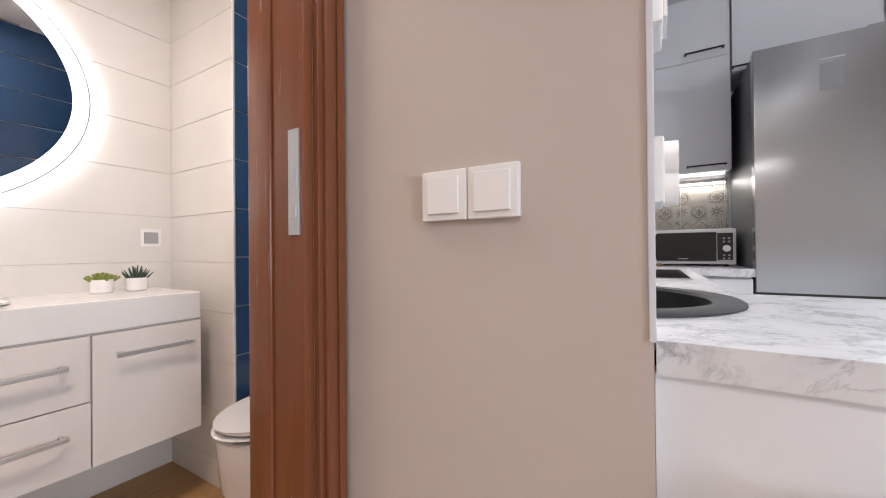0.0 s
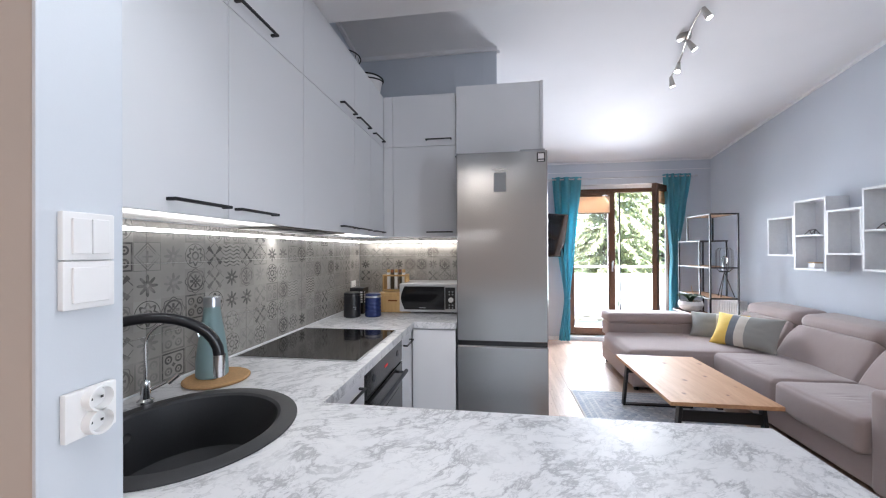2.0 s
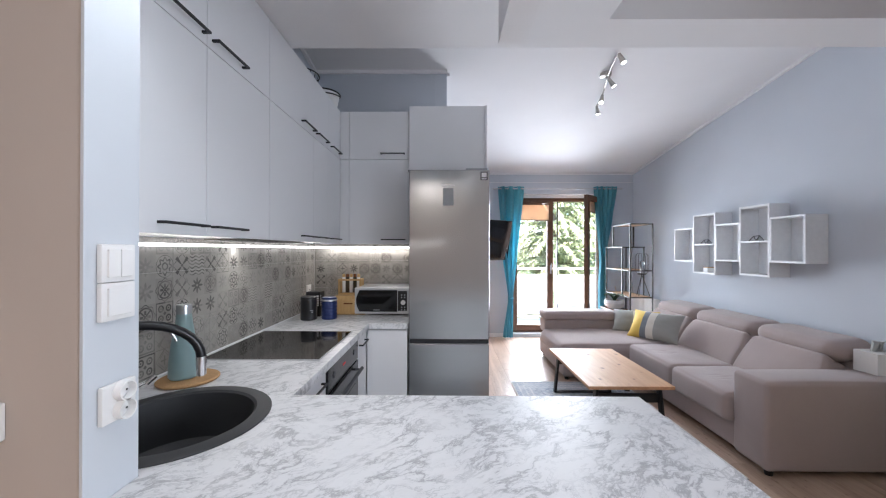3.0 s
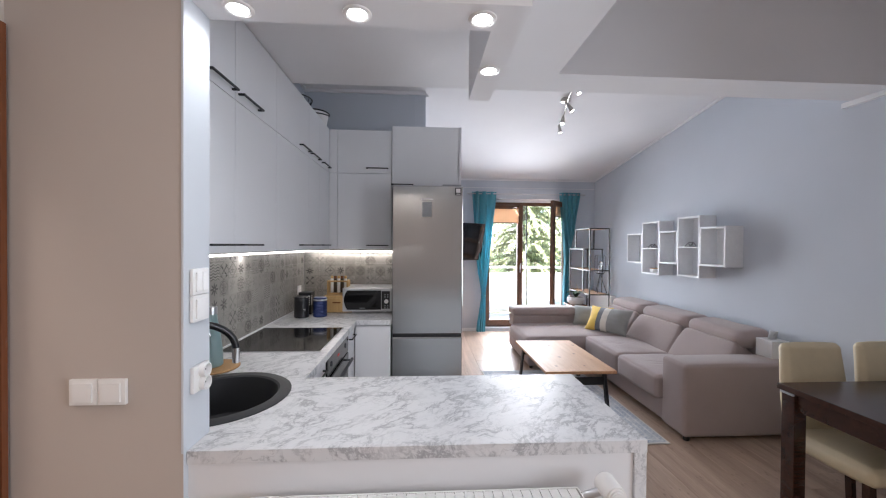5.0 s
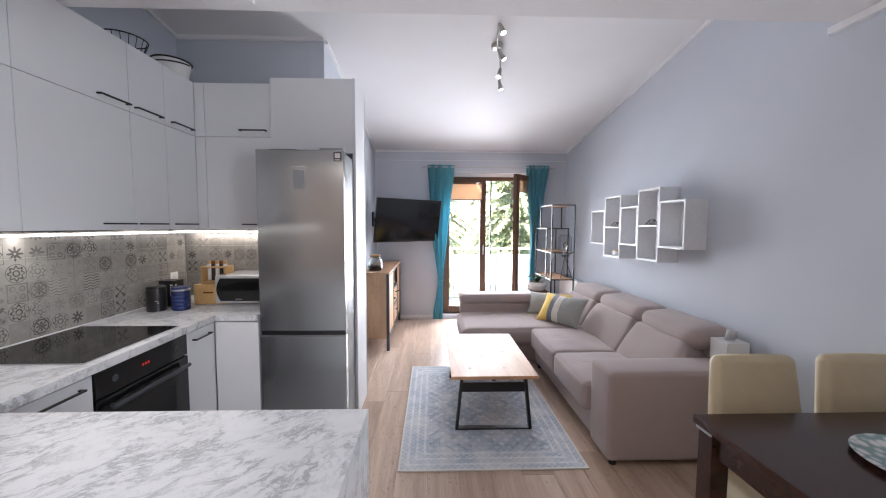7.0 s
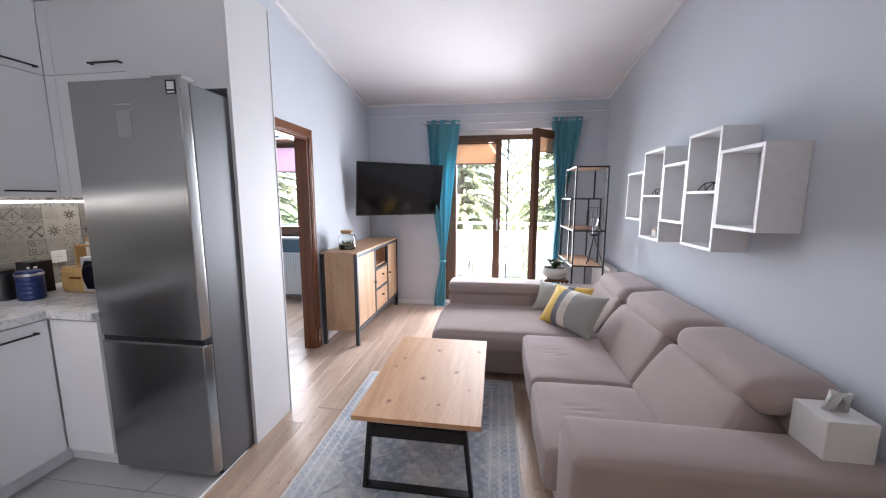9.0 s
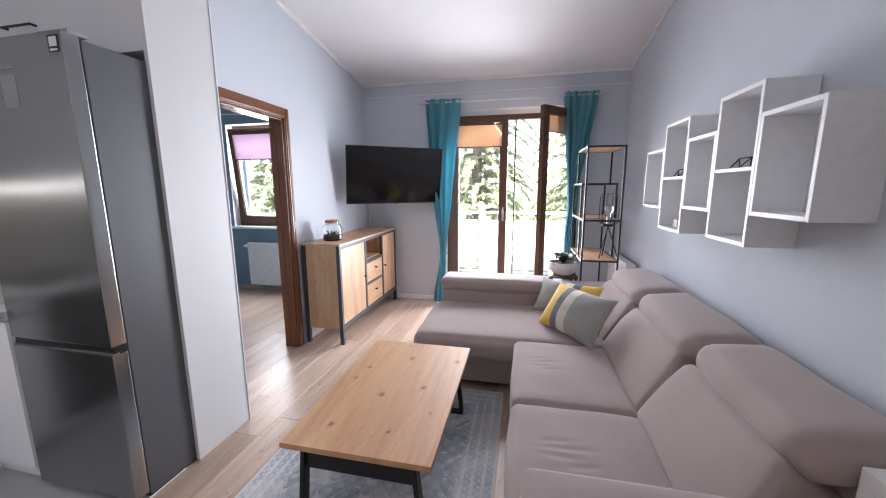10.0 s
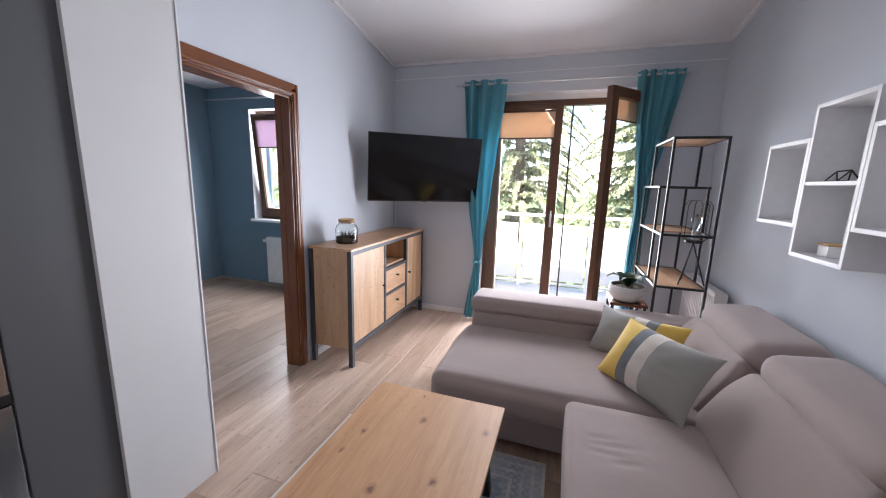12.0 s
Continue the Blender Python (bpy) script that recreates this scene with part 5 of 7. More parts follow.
cl = curtain("curtain", "teal eyelet curtain gathered with a tie-back", 6.25, 2.46, 0.03, left_cloth, 3.5, 0.034)
part("tie_back", lathe([(0.045, -0.012), (0.049, 0), (0.045, 0.012)], (2.339, 6.25, 0.66), 20), "curtain_teal", cl)
curtain("curtain", "teal eyelet curtain hanging straight", 6.25, 2.46, 0.03, right_cloth, 4.5, 0.034, 1.3)
rd = thing("curtain_rod", (3.1, 6.25, 2.5), "slim brushed steel curtain rod on brackets", "curtain rod")
part("rod", rod((2.09, 6.25, 2.425), (4.085, 6.25, 2.425), 0.009), "satin_steel", rd)
for ex, s in ((2.09, -1), (4.085, 1)):
    part("finial", rod((ex, 6.25, 2.425), (ex + s * 0.045, 6.25, 2.425), 0.014, bevel=0.003), "satin_steel", rd)
for ex in (2.105, 4.065):
    part("bracket", rod((ex, 6.25, 2.42), (ex, YW, 2.42), 0.006), "satin_steel", rd)

# ---- sideboard, television, jar ----
sb = thing("sideboard", (1.5, 5.57, 0.008), "knotty oak sideboard on a black metal frame", "sideboard")
SX0, SX1, SY0, SY1, SZ = 1.318, 1.695, 4.85, 6.31, 0.955
part("top", bx(SX0, SY0, SZ - 0.018, SX1 + 0.008, SY1, SZ, 0.002), "artisan_oak", sb)
part("side_panel", bx(SX0 + 0.04, SY0 + 0.008, 0.155, SX1 - 0.032, SY0 + 0.026, SZ - 0.02), "artisan_oak_up", sb)
part("side_panel", bx(SX0 + 0.04, SY1 - 0.026, 0.155, SX1 - 0.032, SY1 - 0.008, SZ - 0.02), "artisan_oak_up", sb)
part("bottom", bx(SX0 + 0.01, SY0 + 0.03, 0.155, SX1 - 0.02, SY1 - 0.03, 0.173), "artisan_oak", sb)
part("back_board", bx(SX0, SY0 + 0.03, 0.173, SX0 + 0.006, SY1 - 0.03, SZ - 0.02), "artisan_oak", sb)
for lx in (SX0 + 0.018, SX1 - 0.014):
    for ly in (SY0 + 0.016, SY1 - 0.016):
        part("leg", bx(lx - 0.018, ly - 0.016, 0.008, lx + 0.018, ly + 0.016, SZ - 0.0185, 0.002), "graphite_metal", sb)
YA, YB = 5.405, 5.87
for r in ((SX1 - 0.03, SY0 + 0.033, SZ - 0.05, SX1 + 0.002, SY1 - 0.033, SZ - 0.0185), (SX1 - 0.03, SY0 + 0.033, 0.15, SX1 + 0.002, SY1 - 0.033, 0.19)):
    part("frame_rail", bx(*r, 0.0015), "graphite_metal", sb)
for yy in (YA, YB):
    part("frame_post", bx(SX1 - 0.03, yy - 0.016, 0.191, SX1 + 0.002, yy + 0.016, SZ - 0.051, 0.0015), "graphite_metal", sb)
for zz in (0.44, 0.675):
    part("frame_rail", bx(SX1 - 0.03, YA + 0.017, zz - 0.014, SX1 + 0.001, YB - 0.017, zz + 0.014, 0.0015), "graphite_metal", sb)
part("shelf", bx(SX0 + 0.02, YA, 0.69, SX1 - 0.031, YB, 0.706), "artisan_oak", sb)
part("divider", bx(SX0 + 0.01, YA - 0.008, 0.174, SX1 - 0.031, YA + 0.008, SZ - 0.02), "artisan_oak_up", sb)
part("divider", bx(SX0 + 0.01, YB - 0.008, 0.174, SX1 - 0.031, YB + 0.008, SZ - 0.02), "artisan_oak_up", sb)
for y0, y1, ky in ((SY0 + 0.036, YA - 0.019, YA - 0.045), (YB + 0.019, SY1 - 0.036, YB + 0.045)):
    d = part("door", bx(SX1 - 0.022, y0, 0.194, SX1 - 0.004, y1, SZ - 0.054, 0.002), "artisan_oak_up", sb)
    part("knob", rod((SX1 - 0.004, ky, 0.55), (SX1 + 0.024, ky, 0.55), 0.005, 0.012, 16), "black_metal", d)
for z0, z1 in ((0.194, 0.423), (0.457, 0.658)):
    d = part("drawer", bx(SX1 - 0.022, YA + 0.019, z0, SX1 - 0.004, YB - 0.019, z1, 0.002), "artisan_oak", sb)
    part("knob", rod((SX1 - 0.004, (YA + YB) / 2, (z0 + z1) / 2 + 0.03), (SX1 + 0.024, (YA + YB) / 2, (z0 + z1) / 2 + 0.03), 0.005, 0.012, 16), "black_metal", d)

jr = thing("terrarium_jar", (1.495, 5.11, SZ), "clear glass jar with cork lid and small succulents", "jar")
jc = (1.495, 5.11, SZ + 0.001)
K = 1.28
part("glass", lathe([(r_ * K, z_ * K) for r_, z_ in [(0, 0), (0.062, 0), (0.07, 0.008), (0.072, 0.09), (0.062, 0.112), (0.05, 0.12), (0.05, 0.138), (0.047, 0.138), (0.047, 0.118), (0.059, 0.108), (0.069, 0.088), (0.067, 0.012), (0, 0.006)]], jc), "clear_glass", jr)
part("pebbles", lathe([(r_ * K, z_ * K) for r_, z_ in [(0, 0.007), (0.064, 0.01), (0.066, 0.04), (0.03, 0.047), (0, 0.045)]], jc), "soil", jr)
part("lid", lathe([(r_ * K, z_ * K) for r_, z_ in [(0, 0.130), (0.046, 0.130), (0.050, 0.139), (0.05, 0.152), (0, 0.153)]], jc), "cork", jr)
bm = None
for i in range(11):
    a, r = i * 2.4, 0.015 + 0.004 * i
    c = Vector((jc[0] + r * math.cos(a), jc[1] + r * math.sin(a), jc[2] + 0.062))
    bm = rod(c, c + Vector((0.022 * math.cos(a), 0.022 * math.sin(a), 0.03)), 0.006, 0.001, 6, bm)
part("plant", bm, "leaf_dark", jr)

# television on a swivel arm, turned into the room and tipped down
tvm = pose(1.87, 5.905, 1.588, 0, 0, 36.4) @ pose(0, 0, 0, 10.0, 0, 0)
tv = thing("television", label="flat black television on a swivel wall arm", category="television", m=tvm)
part("bezel", bx(-0.552, -0.012, -0.315, 0.552, 0.018, 0.315, 0.004), "black_plastic", tv)
part("screen", bx(-0.545, -0.0135, -0.302, 0.545, -0.0125, 0.308), "dark_screen", tv)
part("rear_housing", bx(-0.36, 0.018, -0.26, 0.36, 0.055, 0.10, 0.012), "black_plastic", tv)
part("sensor", bx(-0.012, -0.014, -0.321, 0.012, 0.0, -0.313, 0.001), "black_plastic", tv)
arm = thing("swivel_mount", (1.35, 6.1, 1.6), "black swivel television mount on the wall", "wall mount")
part("wall_plate", bx(XD, 6.04, 1.5, XD + 0.02, 6.16, 1.72, 0.003), "black_metal", arm)
part("arm_link", bar((XD + 0.02, 6.10, 1.60), (1.55, 6.20, 1.60), 0.04, 0.05), "black_metal", arm)
part("arm_link", bar((1.55, 6.20, 1.60), (1.835, 5.975, 1.60), 0.04, 0.05), "black_metal", arm)
part("cable", pipe([(XD + 0.03, 6.36, z) for z in (0.95, 1.3, 1.6)], 0.006), "plastic_white", arm)

# ---- sofa ----
sf = thing("corner_sofa", (3.7, 4.0, 0.008), "taupe fabric corner sofa with chaise and adjustable headrests", "sofa")
cloth = "sofa_fabric"
part("base", soft(3.33, 2.93, 0.05, 4.33, 4.40, 0.27, 0.02, 0.0, 5), cloth, sf)
part("base", soft(2.59, 4.395, 0.045, 4.33, 5.42, 0.27, 0.025, 0.004, 6), cloth, sf)
part("armrest", soft(3.305, 2.70, 0.045, 4.345, 2.972, 0.612, 0.03, 0.008, 9, 0.003), cloth, sf, "broad padded armrest")
def crease(bm, cx, cy, ang, ln, deep):
    """A short pulled fold in the top of a cushion."""
    c, d = Vector((cx, cy)), Vector((math.cos(ang), math.sin(ang)))
    for v in bm.verts:
        if v.normal.z > 0.3:
            p = v.co.to_2d() - c
            a, b = p.dot(d) / ln, (p.x * -d.y + p.y * d.x) / 0.012
            v.co.z -= deep * math.exp(-a * a * 2 - b * b)
    return bm


def dense(bm, y0, y1, x0, x1, cuts=3):
    """More faces where folds lie."""
    es = [e for e in bm.edges if all(v.normal.z > 0.5 and y0 < v.co.y < y1 and x0 < v.co.x < x1 for v in e.verts)]
    bmesh.ops.subdivide_edges(bm, edges=es, cuts=cuts, use_grid_fill=True)
    bm.normal_update()
    return bm


for i, (a, b) in enumerate(((2.972, 3.588), (3.588, 4.315))):
    bm = soft(3.258, a + 0.003, 0.235, 3.828, b - 0.003, 0.434, 0.034, 0.016, 17, 0.006, seed=i * 3.1)
    bm.normal_update()
    my = (a + b) / 2 - 0.02
    dense(bm, my - 0.2, my + 0.2, 3.30, 3.66)
    for k, (ox, oy, ang, ln) in enumerate(((0.19, 0.06, 0.12, 0.09), (0.23, 0.02, 0.05, 0.12), (0.20, -0.03, -0.06, 0.10), (0.27, -0.07, 0.16, 0.07))):
        crease(bm, 3.258 + ox - 0.06 * i, my + oy + 0.05 * i, ang, ln, 0.004 + 0.0015 * (k % 2))
    part("seat_cushion", bm, cloth, sf)
part("chaise_cushion", soft(2.53, 4.318, 0.235, 3.98, 5.14, 0.42, 0.06, 0.02, 17, 0.006, seed=9.0), cloth, sf)
part("chaise_back", soft(2.578, 5.10, 0.36, 3.52, 5.36, 0.535, 0.028, 0.006, 10, 0.003, seed=2.0), cloth, sf)
part("chaise_headrest", soft(2.57, 5.085, 0.532, 3.53, 5.37, 0.642, 0.036, 0.008, 12, 0.003, seed=5.0), cloth, sf)
part("corner_back", soft(3.56, 5.12, 0.38, 4.33, 5.40, 0.60, 0.05, 0.012, 8, 0.004, seed=6.0), cloth, sf)
for i, (a, b) in enumerate(((2.975, 3.652), (3.652, 4.425), (4.425, 5.14))):
    lean = Matrix.Translation((3.83, 0, 0.40)) @ pose(0, 0, 0, 0, 31, 0) @ Matrix.Translation((-3.83, 0, -0.40))
    bm = soft(3.818, a + 0.002, 0.31, 4.05, b - 0.002, 0.748, 0.030, 0.014, 19, 0.005, seed=20 + i * 2.7)
    for v in bm.verts:
        k = max(0.0, (v.co.z - 0.58) / 0.158)
        v.co.y += ((a + b) / 2 - v.co.y) * 0.10 * k * k
    bmesh.ops.transform(bm, matrix=lean, verts=bm.verts)
    part("back_cushion", bm, cloth, sf)
    tip = Matrix.Translation((4.1, 0, 0.70)) @ pose(0, 0, 0, 0, -4, 0) @ Matrix.Translation((-4.1, 0, -0.70))
    bm = soft(4.016, a + 0.002, 0.645, 4.342, b - 0.002, 0.790, 0.070, 0.010, 19, 0.005, seed=40 + i * 1.9)
    for v in bm.verts:
        k = max(0.0, (4.096 - v.co.x) / 0.08)
        v.co.y += ((a + b) / 2 - v.co.y) * 0.09 * k * k
    bmesh.ops.transform(bm, matrix=tip, verts=bm.verts)
    part("headrest", bm, cloth, sf)
part("back_shell", soft(4.16, 2.97, 0.25, 4.345, 5.40, 0.66, 0.02, 0.0, 5), cloth, sf)
for fx, fy in ((3.36, 2.75), (4.28, 2.75), (2.64, 4.45), (2.64, 5.36), (4.28, 5.36), (3.36, 4.3)):
    part("foot", rod((fx, fy, 0.008), (fx, fy, 0.05), 0.022, 0.026, 14), "black_plastic", sf)


def pillow(label, corner, u, v, w, h, flip):
    """A striped cushion; corner is its lower end, u runs along it, v up its face."""
    u, v = Vector(u).normalized(), Vector(v)
    v = (v - u * v.dot(u)).normalized()
    n = u.cross(v)
    c = Vector(corner) + u * w / 2 + v * h / 2
    m = Matrix((u, v, n)).transposed().to_4x4()
    m.translation = c
    t = thing("throw_pillow", label=label, category="pillow", group="striped pillows on the sofa", m=m)
    bands = [(0.0, 0.28, "pillow_yellow"), (0.28, 0.39, "pillow_dark"), (0.39, 0.55, "pillow_cream"), (0.55, 1.0, "pillow_grey")]
    bm = bmesh.new()
    nu, nv = 40, 26
    sides = []
    for s in (1, -1):
        g = []
        for j in range(nv + 1):
            row = []
            for i in range(nu + 1):
                a, b = i / nu * 2 - 1, j / nv * 2 - 1
                thick = 0.09 * ((1 - abs(a) ** 2.6) * (1 - abs(b) ** 2.4)) ** 0.62
                pinch = 1 - 0.085 * (1 - b * b), 1 - 0.10 * (1 - a * a)
                p = Vector((a * w / 2 * pinch[0], b * h / 2 * pinch[1], s * thick))
                p.z += s * 0.006 * noise.noise((a * 3.3, b * 3.1, s * 2.0 + w * 9)) * (thick / 0.09)
                row.append(bm.verts.new(p))
            g.append(row)
        sides.append(g)
        for j in range(nv):
            for i in range(nu):
                f = bm.faces.new((g[j][i], g[j][i + 1], g[j + 1][i + 1], g[j + 1][i]))
                share = (i + 0.5) / nu
                share = 1 - share if flip else share
                f.material_index = next(k for k, (lo, hi, _) in enumerate(bands) if lo <= share <= hi)
    bmesh.ops.remove_doubles(bm, verts=bm.verts, dist=1e-4)
    part("cover", bm, [b[2] for b in bands], t)
    return t


pillow("striped cushion in yellow, cream and greys leaning on the back", (3.73, 4.235, 0.437), (-0.305, 0.44, -0.005), (0.16, 0.10, 0.27), 0.55, 0.36, True)
pillow("striped cushion in grey, cream and yellow behind another", (3.38, 4.98, 0.43), (0.45, -0.27, 0.0), (0.19, 0.10, 0.25), 0.52, 0.31, True)

# ---- tissue box ----
tb = thing("tissue_box", (4.207, 2.885, 0.615), "white square tissue box on the sofa arm", "tissue box")
part("box", bx(4.125, 2.812, 0.614, 4.278, 2.958, 0.758, 0.004), "plastic_white", tb)
bm = bmesh.new()
for k in range(3):
    rows_ = []
    for i in range(9):
        a = -0.04 + 0.01 * i
        rows_.append((bm.verts.new((4.207 + a, 2.885 + 0.012 * math.sin(i * 1.7 + k), 0.757)), bm.verts.new((4.207 + a * 0.55 + 0.008 * k, 2.885 + 0.02 * math.sin(i * 1.2 + k * 2), 0.815 + 0.016 * math.sin(i * 0.9 + k)))))
    for (a, b), (c, d) in zip(rows_, rows_[1:]):
        bm.faces.new((a, c, d, b))
bmesh.ops.solidify(bm, geom=bm.faces[:], thickness=0.0012)
part("tissue", bm, "paper_white", tb)

# ---- coffee table and rug ----
ct = thing("coffee_table", (2.665, 3.6, 0.008), "knotty oak coffee table with black metal legs", "coffee table")
CX0, CX1, CY0, CY1, CZ = 2.35, 2.982, 3.088, 4.115, 0.437
part("top", bx(CX0, CY0, CZ - 0.025, CX1, CY1, CZ, 0.002), "table_oak", ct)
for y, s in ((CY0 + 0.06, 1), (CY1 - 0.06, -1)):
    for x, xo in ((2.43, 2.393), (2.897, 2.938)):
        part("leg", bar((xo, y, 0.018), (x, y, CZ - 0.026), 0.046, 0.021, bevel=0.002), "black_metal", ct)
    part("foot_rail", bx(2.384, y - 0.023, 0.0175, 2.947, y + 0.023, 0.030, 0.002), "black_metal", ct)
    part("top_rail", bx(2.432, y - 0.008, CZ - 0.140, 2.896, y + 0.008, CZ - 0.072, 0.002), "black_metal", ct)
    part("top_plate", bx(2.42, y - 0.03, CZ - 0.031, 2.92, y + 0.03, CZ - 0.0255, 0.001), "black_metal", ct)
part("stretcher", bar((2.665, CY0 + 0.06, CZ - 0.045), (2.665, CY1 - 0.06, CZ - 0.045), 0.03, 0.03), "black_metal", ct)
rg = bx(2.0, 2.692, 0.0085, 3.19, 4.345, 0.017, 0.003)
solo("rug", rg, "rug_wool", "worn blue and grey oriental-pattern rug on the boards", "rug")

# ---- wall boxes ----
XS = 4.183


def wall_box(y0, y1, z0, z1, mid=None):
    t = thing("wall_box_shelf", (4.28, (y0 + y1) / 2, z0), "white open box shelf with a middle board" if mid else "white open box shelf on the wall", "shelf", "white wall boxes")
    k = 0.018
    part("side_board", bx(XS, y0, z0, XR, y0 + k, z1, 0.0012), "trim_white", t)
    part("side_board", bx(XS, y1 - k, z0, XR, y1, z1, 0.0012), "trim_white", t)
    part("top_board", bx(XS, y0 + k, z1 - k, XR, y1 - k, z1, 0.0012), "trim_white", t)
    part("bottom_board", bx(XS, y0 + k, z0, XR, y1 - k, z0 + k, 0.0012), "trim_white", t)
    part("back_board", bx(XR - 0.006, y0 + k, z0 + k, XR - 0.001, y1 - k, z1 - k), "trim_white", t)
    if mid:
        part("middle_board", bx(XS + 0.002, y0 + k, mid - 0.008, XR - 0.0065, y1 - k, mid + 0.008, 0.0012), "trim_white", t)


wall_box(4.672, 5.017, 1.303, 1.703)
wall_box(4.322, 4.670, 1.175, 1.843, 1.503)
wall_box(4.006, 4.320, 1.323, 1.715)
wall_box(3.672, 4.004, 1.197, 1.86, 1.52)
wall_box(3.346, 3.670, 1.33, 1.732)


def wire_gem(y, z, s):
    t = thing("wire_ornament", (4.27, y, z), "small black wire geometric ornament", "ornament", "wire ornaments")
    c = Vector((4.265, y, z + 0.003))
    b = [c + Vector(p) * s for p in ((-1, -1, 0), (1, -0.8, 0), (1, 1, 0), (-1, 0.9, 0))]
    top = [c + Vector(p) * s for p in ((-0.5, 0.2, 1.0), (0.4, -0.3, 1.15))]
    bm = None
    for p, q in ((0, 1), (1, 2), (2, 3), (3, 0)):
        bm = rod(b[p], b[q], 0.003, seg=6, bm=bm)
    for p, q in ((b[0], top[0]), (b[3], top[0]), (b[1], top[1]), (b[2], top[1]), (top[0], top[1]), (b[0], top[1])):
        rod(p, q, 0.003, seg=6, bm=bm)
    part("wires", bm, "black_metal", t)


wire_gem(4.565, 1.511, 0.04)
wire_gem(3.90, 1.528, 0.042)
sbx = thing("small_box", (4.3, 4.55, 1.1935), "small white box with a wooden lid", "box")
part("box", bx(4.24, 4.515, 1.1935, 4.31, 4.585, 1.24, 0.003), "plastic_white", sbx)
part("lid", bx(4.238, 4.513, 1.2405, 4.312, 4.587, 1.25, 0.002), "bamboo", sbx)

# ---- metal rack with a cage lamp ----
rk = thing("metal_rack", (4.0, 5.75, 0.008), "tall black metal rack with staggered oak shelves", "shelf rack")
RA, RB, R0, RM, R1 = 3.822, 4.127, 5.395, 5.90, 6.13
w = 0.016


def post(x, y, z0, z1):
    part("post", bx(x - w / 2, y - w / 2, z0, x + w / 2, y + w / 2, z1, 0.001), "black_metal", rk)


for x in (RA, RB):
    post(x, R0, 0.008, 1.806)
    post(x, RM, 1.488, 1.79)
    post(x, R1, 0.008, 1.472)
    post(x, 5.62, 0.797, 1.472)
for z, y0, y1 in ((1.798, R0, RM), (1.48, 5.60, R1), (1.155, R0, R1), (0.787, R0, R1)):
    for x in (RA, RB):
        part("side_rail", bx(x - w / 2 - 0.0008, y0, z - w / 2, x + w / 2 + 0.0008, y1, z + w / 2, 0.001), "black_metal", rk)
    for y in (y0, y1):
        part("cross_rail", bx(RA + w / 2, y - w / 2 - 0.0006, z - w / 2, RB - w / 2, y + w / 2 + 0.0006, z + w / 2, 0.001), "black_metal", rk)
for z, y0, y1 in ((1.798, R0, RM), (1.155, 5.62, R1), (0.787, R0, R1)):
    part("shelf_board", bx(RA + w / 2, y0 + w / 2, z - 0.006, RB - w / 2, y1 - w / 2, z + 0.006), "artisan_oak", rk)
cl_ = thing("cage_lamp", (4.06, 5.545, 0.795), "black wire cage table lamp on a tripod", "table lamp")
lc = Vector((4.06, 5.545, 0.794))
LK = 1.28
for i in range(3):
    a = radians(100 + 120 * i)
    part("leg", rod(lc + Vector((0.10 * math.cos(a), 0.10 * math.sin(a), 0)), lc + Vector((0, 0, 0.235 * LK)), 0.005, seg=8), "black_metal", cl_)
part("plate", lathe([(0, 0.235 * LK), (0.055, 0.235 * LK), (0.055, 0.25 * LK), (0, 0.25 * LK)], lc), "black_metal", cl_)
bm = None
for i in range(12):
    a = i * math.pi / 6
    e = Vector((math.cos(a), math.sin(a), 0))
    bm = pipe([lc + e * 0.055 + Vector((0, 0, 0.245 * LK)), lc + e * 0.085 + Vector((0, 0, 0.27 * LK)), lc + e * 0.085 + Vector((0, 0, 0.44 * LK)), lc + e * 0.062 + Vector((0, 0, 0.465 * LK)), lc + Vector((0, 0, 0.468 * LK))], 0.0018, 5, bm)
part("cage", bm, "black_metal", cl_)
part("socket", rod(lc + Vector((0, 0, 0.25 * LK)), lc + Vector((0, 0, 0.305 * LK)), 0.02), "satin_steel", cl_)
part("bulb", lathe([(0.014, 0.305 * LK), (0.034, 0.35 * LK), (0.031, 0.375 * LK), (0, 0.395 * LK)], lc, 20), "clear_glass", cl_)

# side table with the orchid bowl
st = thing("side_table", (3.68, 5.43, 0.008), "small oak-topped side table behind the sofa", "side table")
part("top", bx(3.55, 5.42, 0.602, 3.805, 5.72, 0.622, 0.002), "casing_wood_level", st)
for x in (3.57, 3.785):
    for y in (5.44, 5.70):
        part("leg", bx(x - 0.01, y - 0.01, 0.008, x + 0.01, y + 0.01, 0.6015), "black_metal", st)
pt = thing("potted_plant", (3.675, 5.55, 0.623), "dark-leaved orchid in a pale marbled bowl", "plant")
pc = Vector((3.675, 5.54, 0.623))
part("bowl", lathe([(0, 0.001), (0.08, 0.001), (0.118, 0.03), (0.136, 0.075), (0.124, 0.118), (0.116, 0.118), (0.126, 0.075), (0.108, 0.035), (0, 0.02)], pc, 30), "stone_pot", pt)
part("soil", lathe([(0, 0.100), (0.119, 0.100), (0.119, 0.09), (0, 0.09)], pc), "soil", pt)
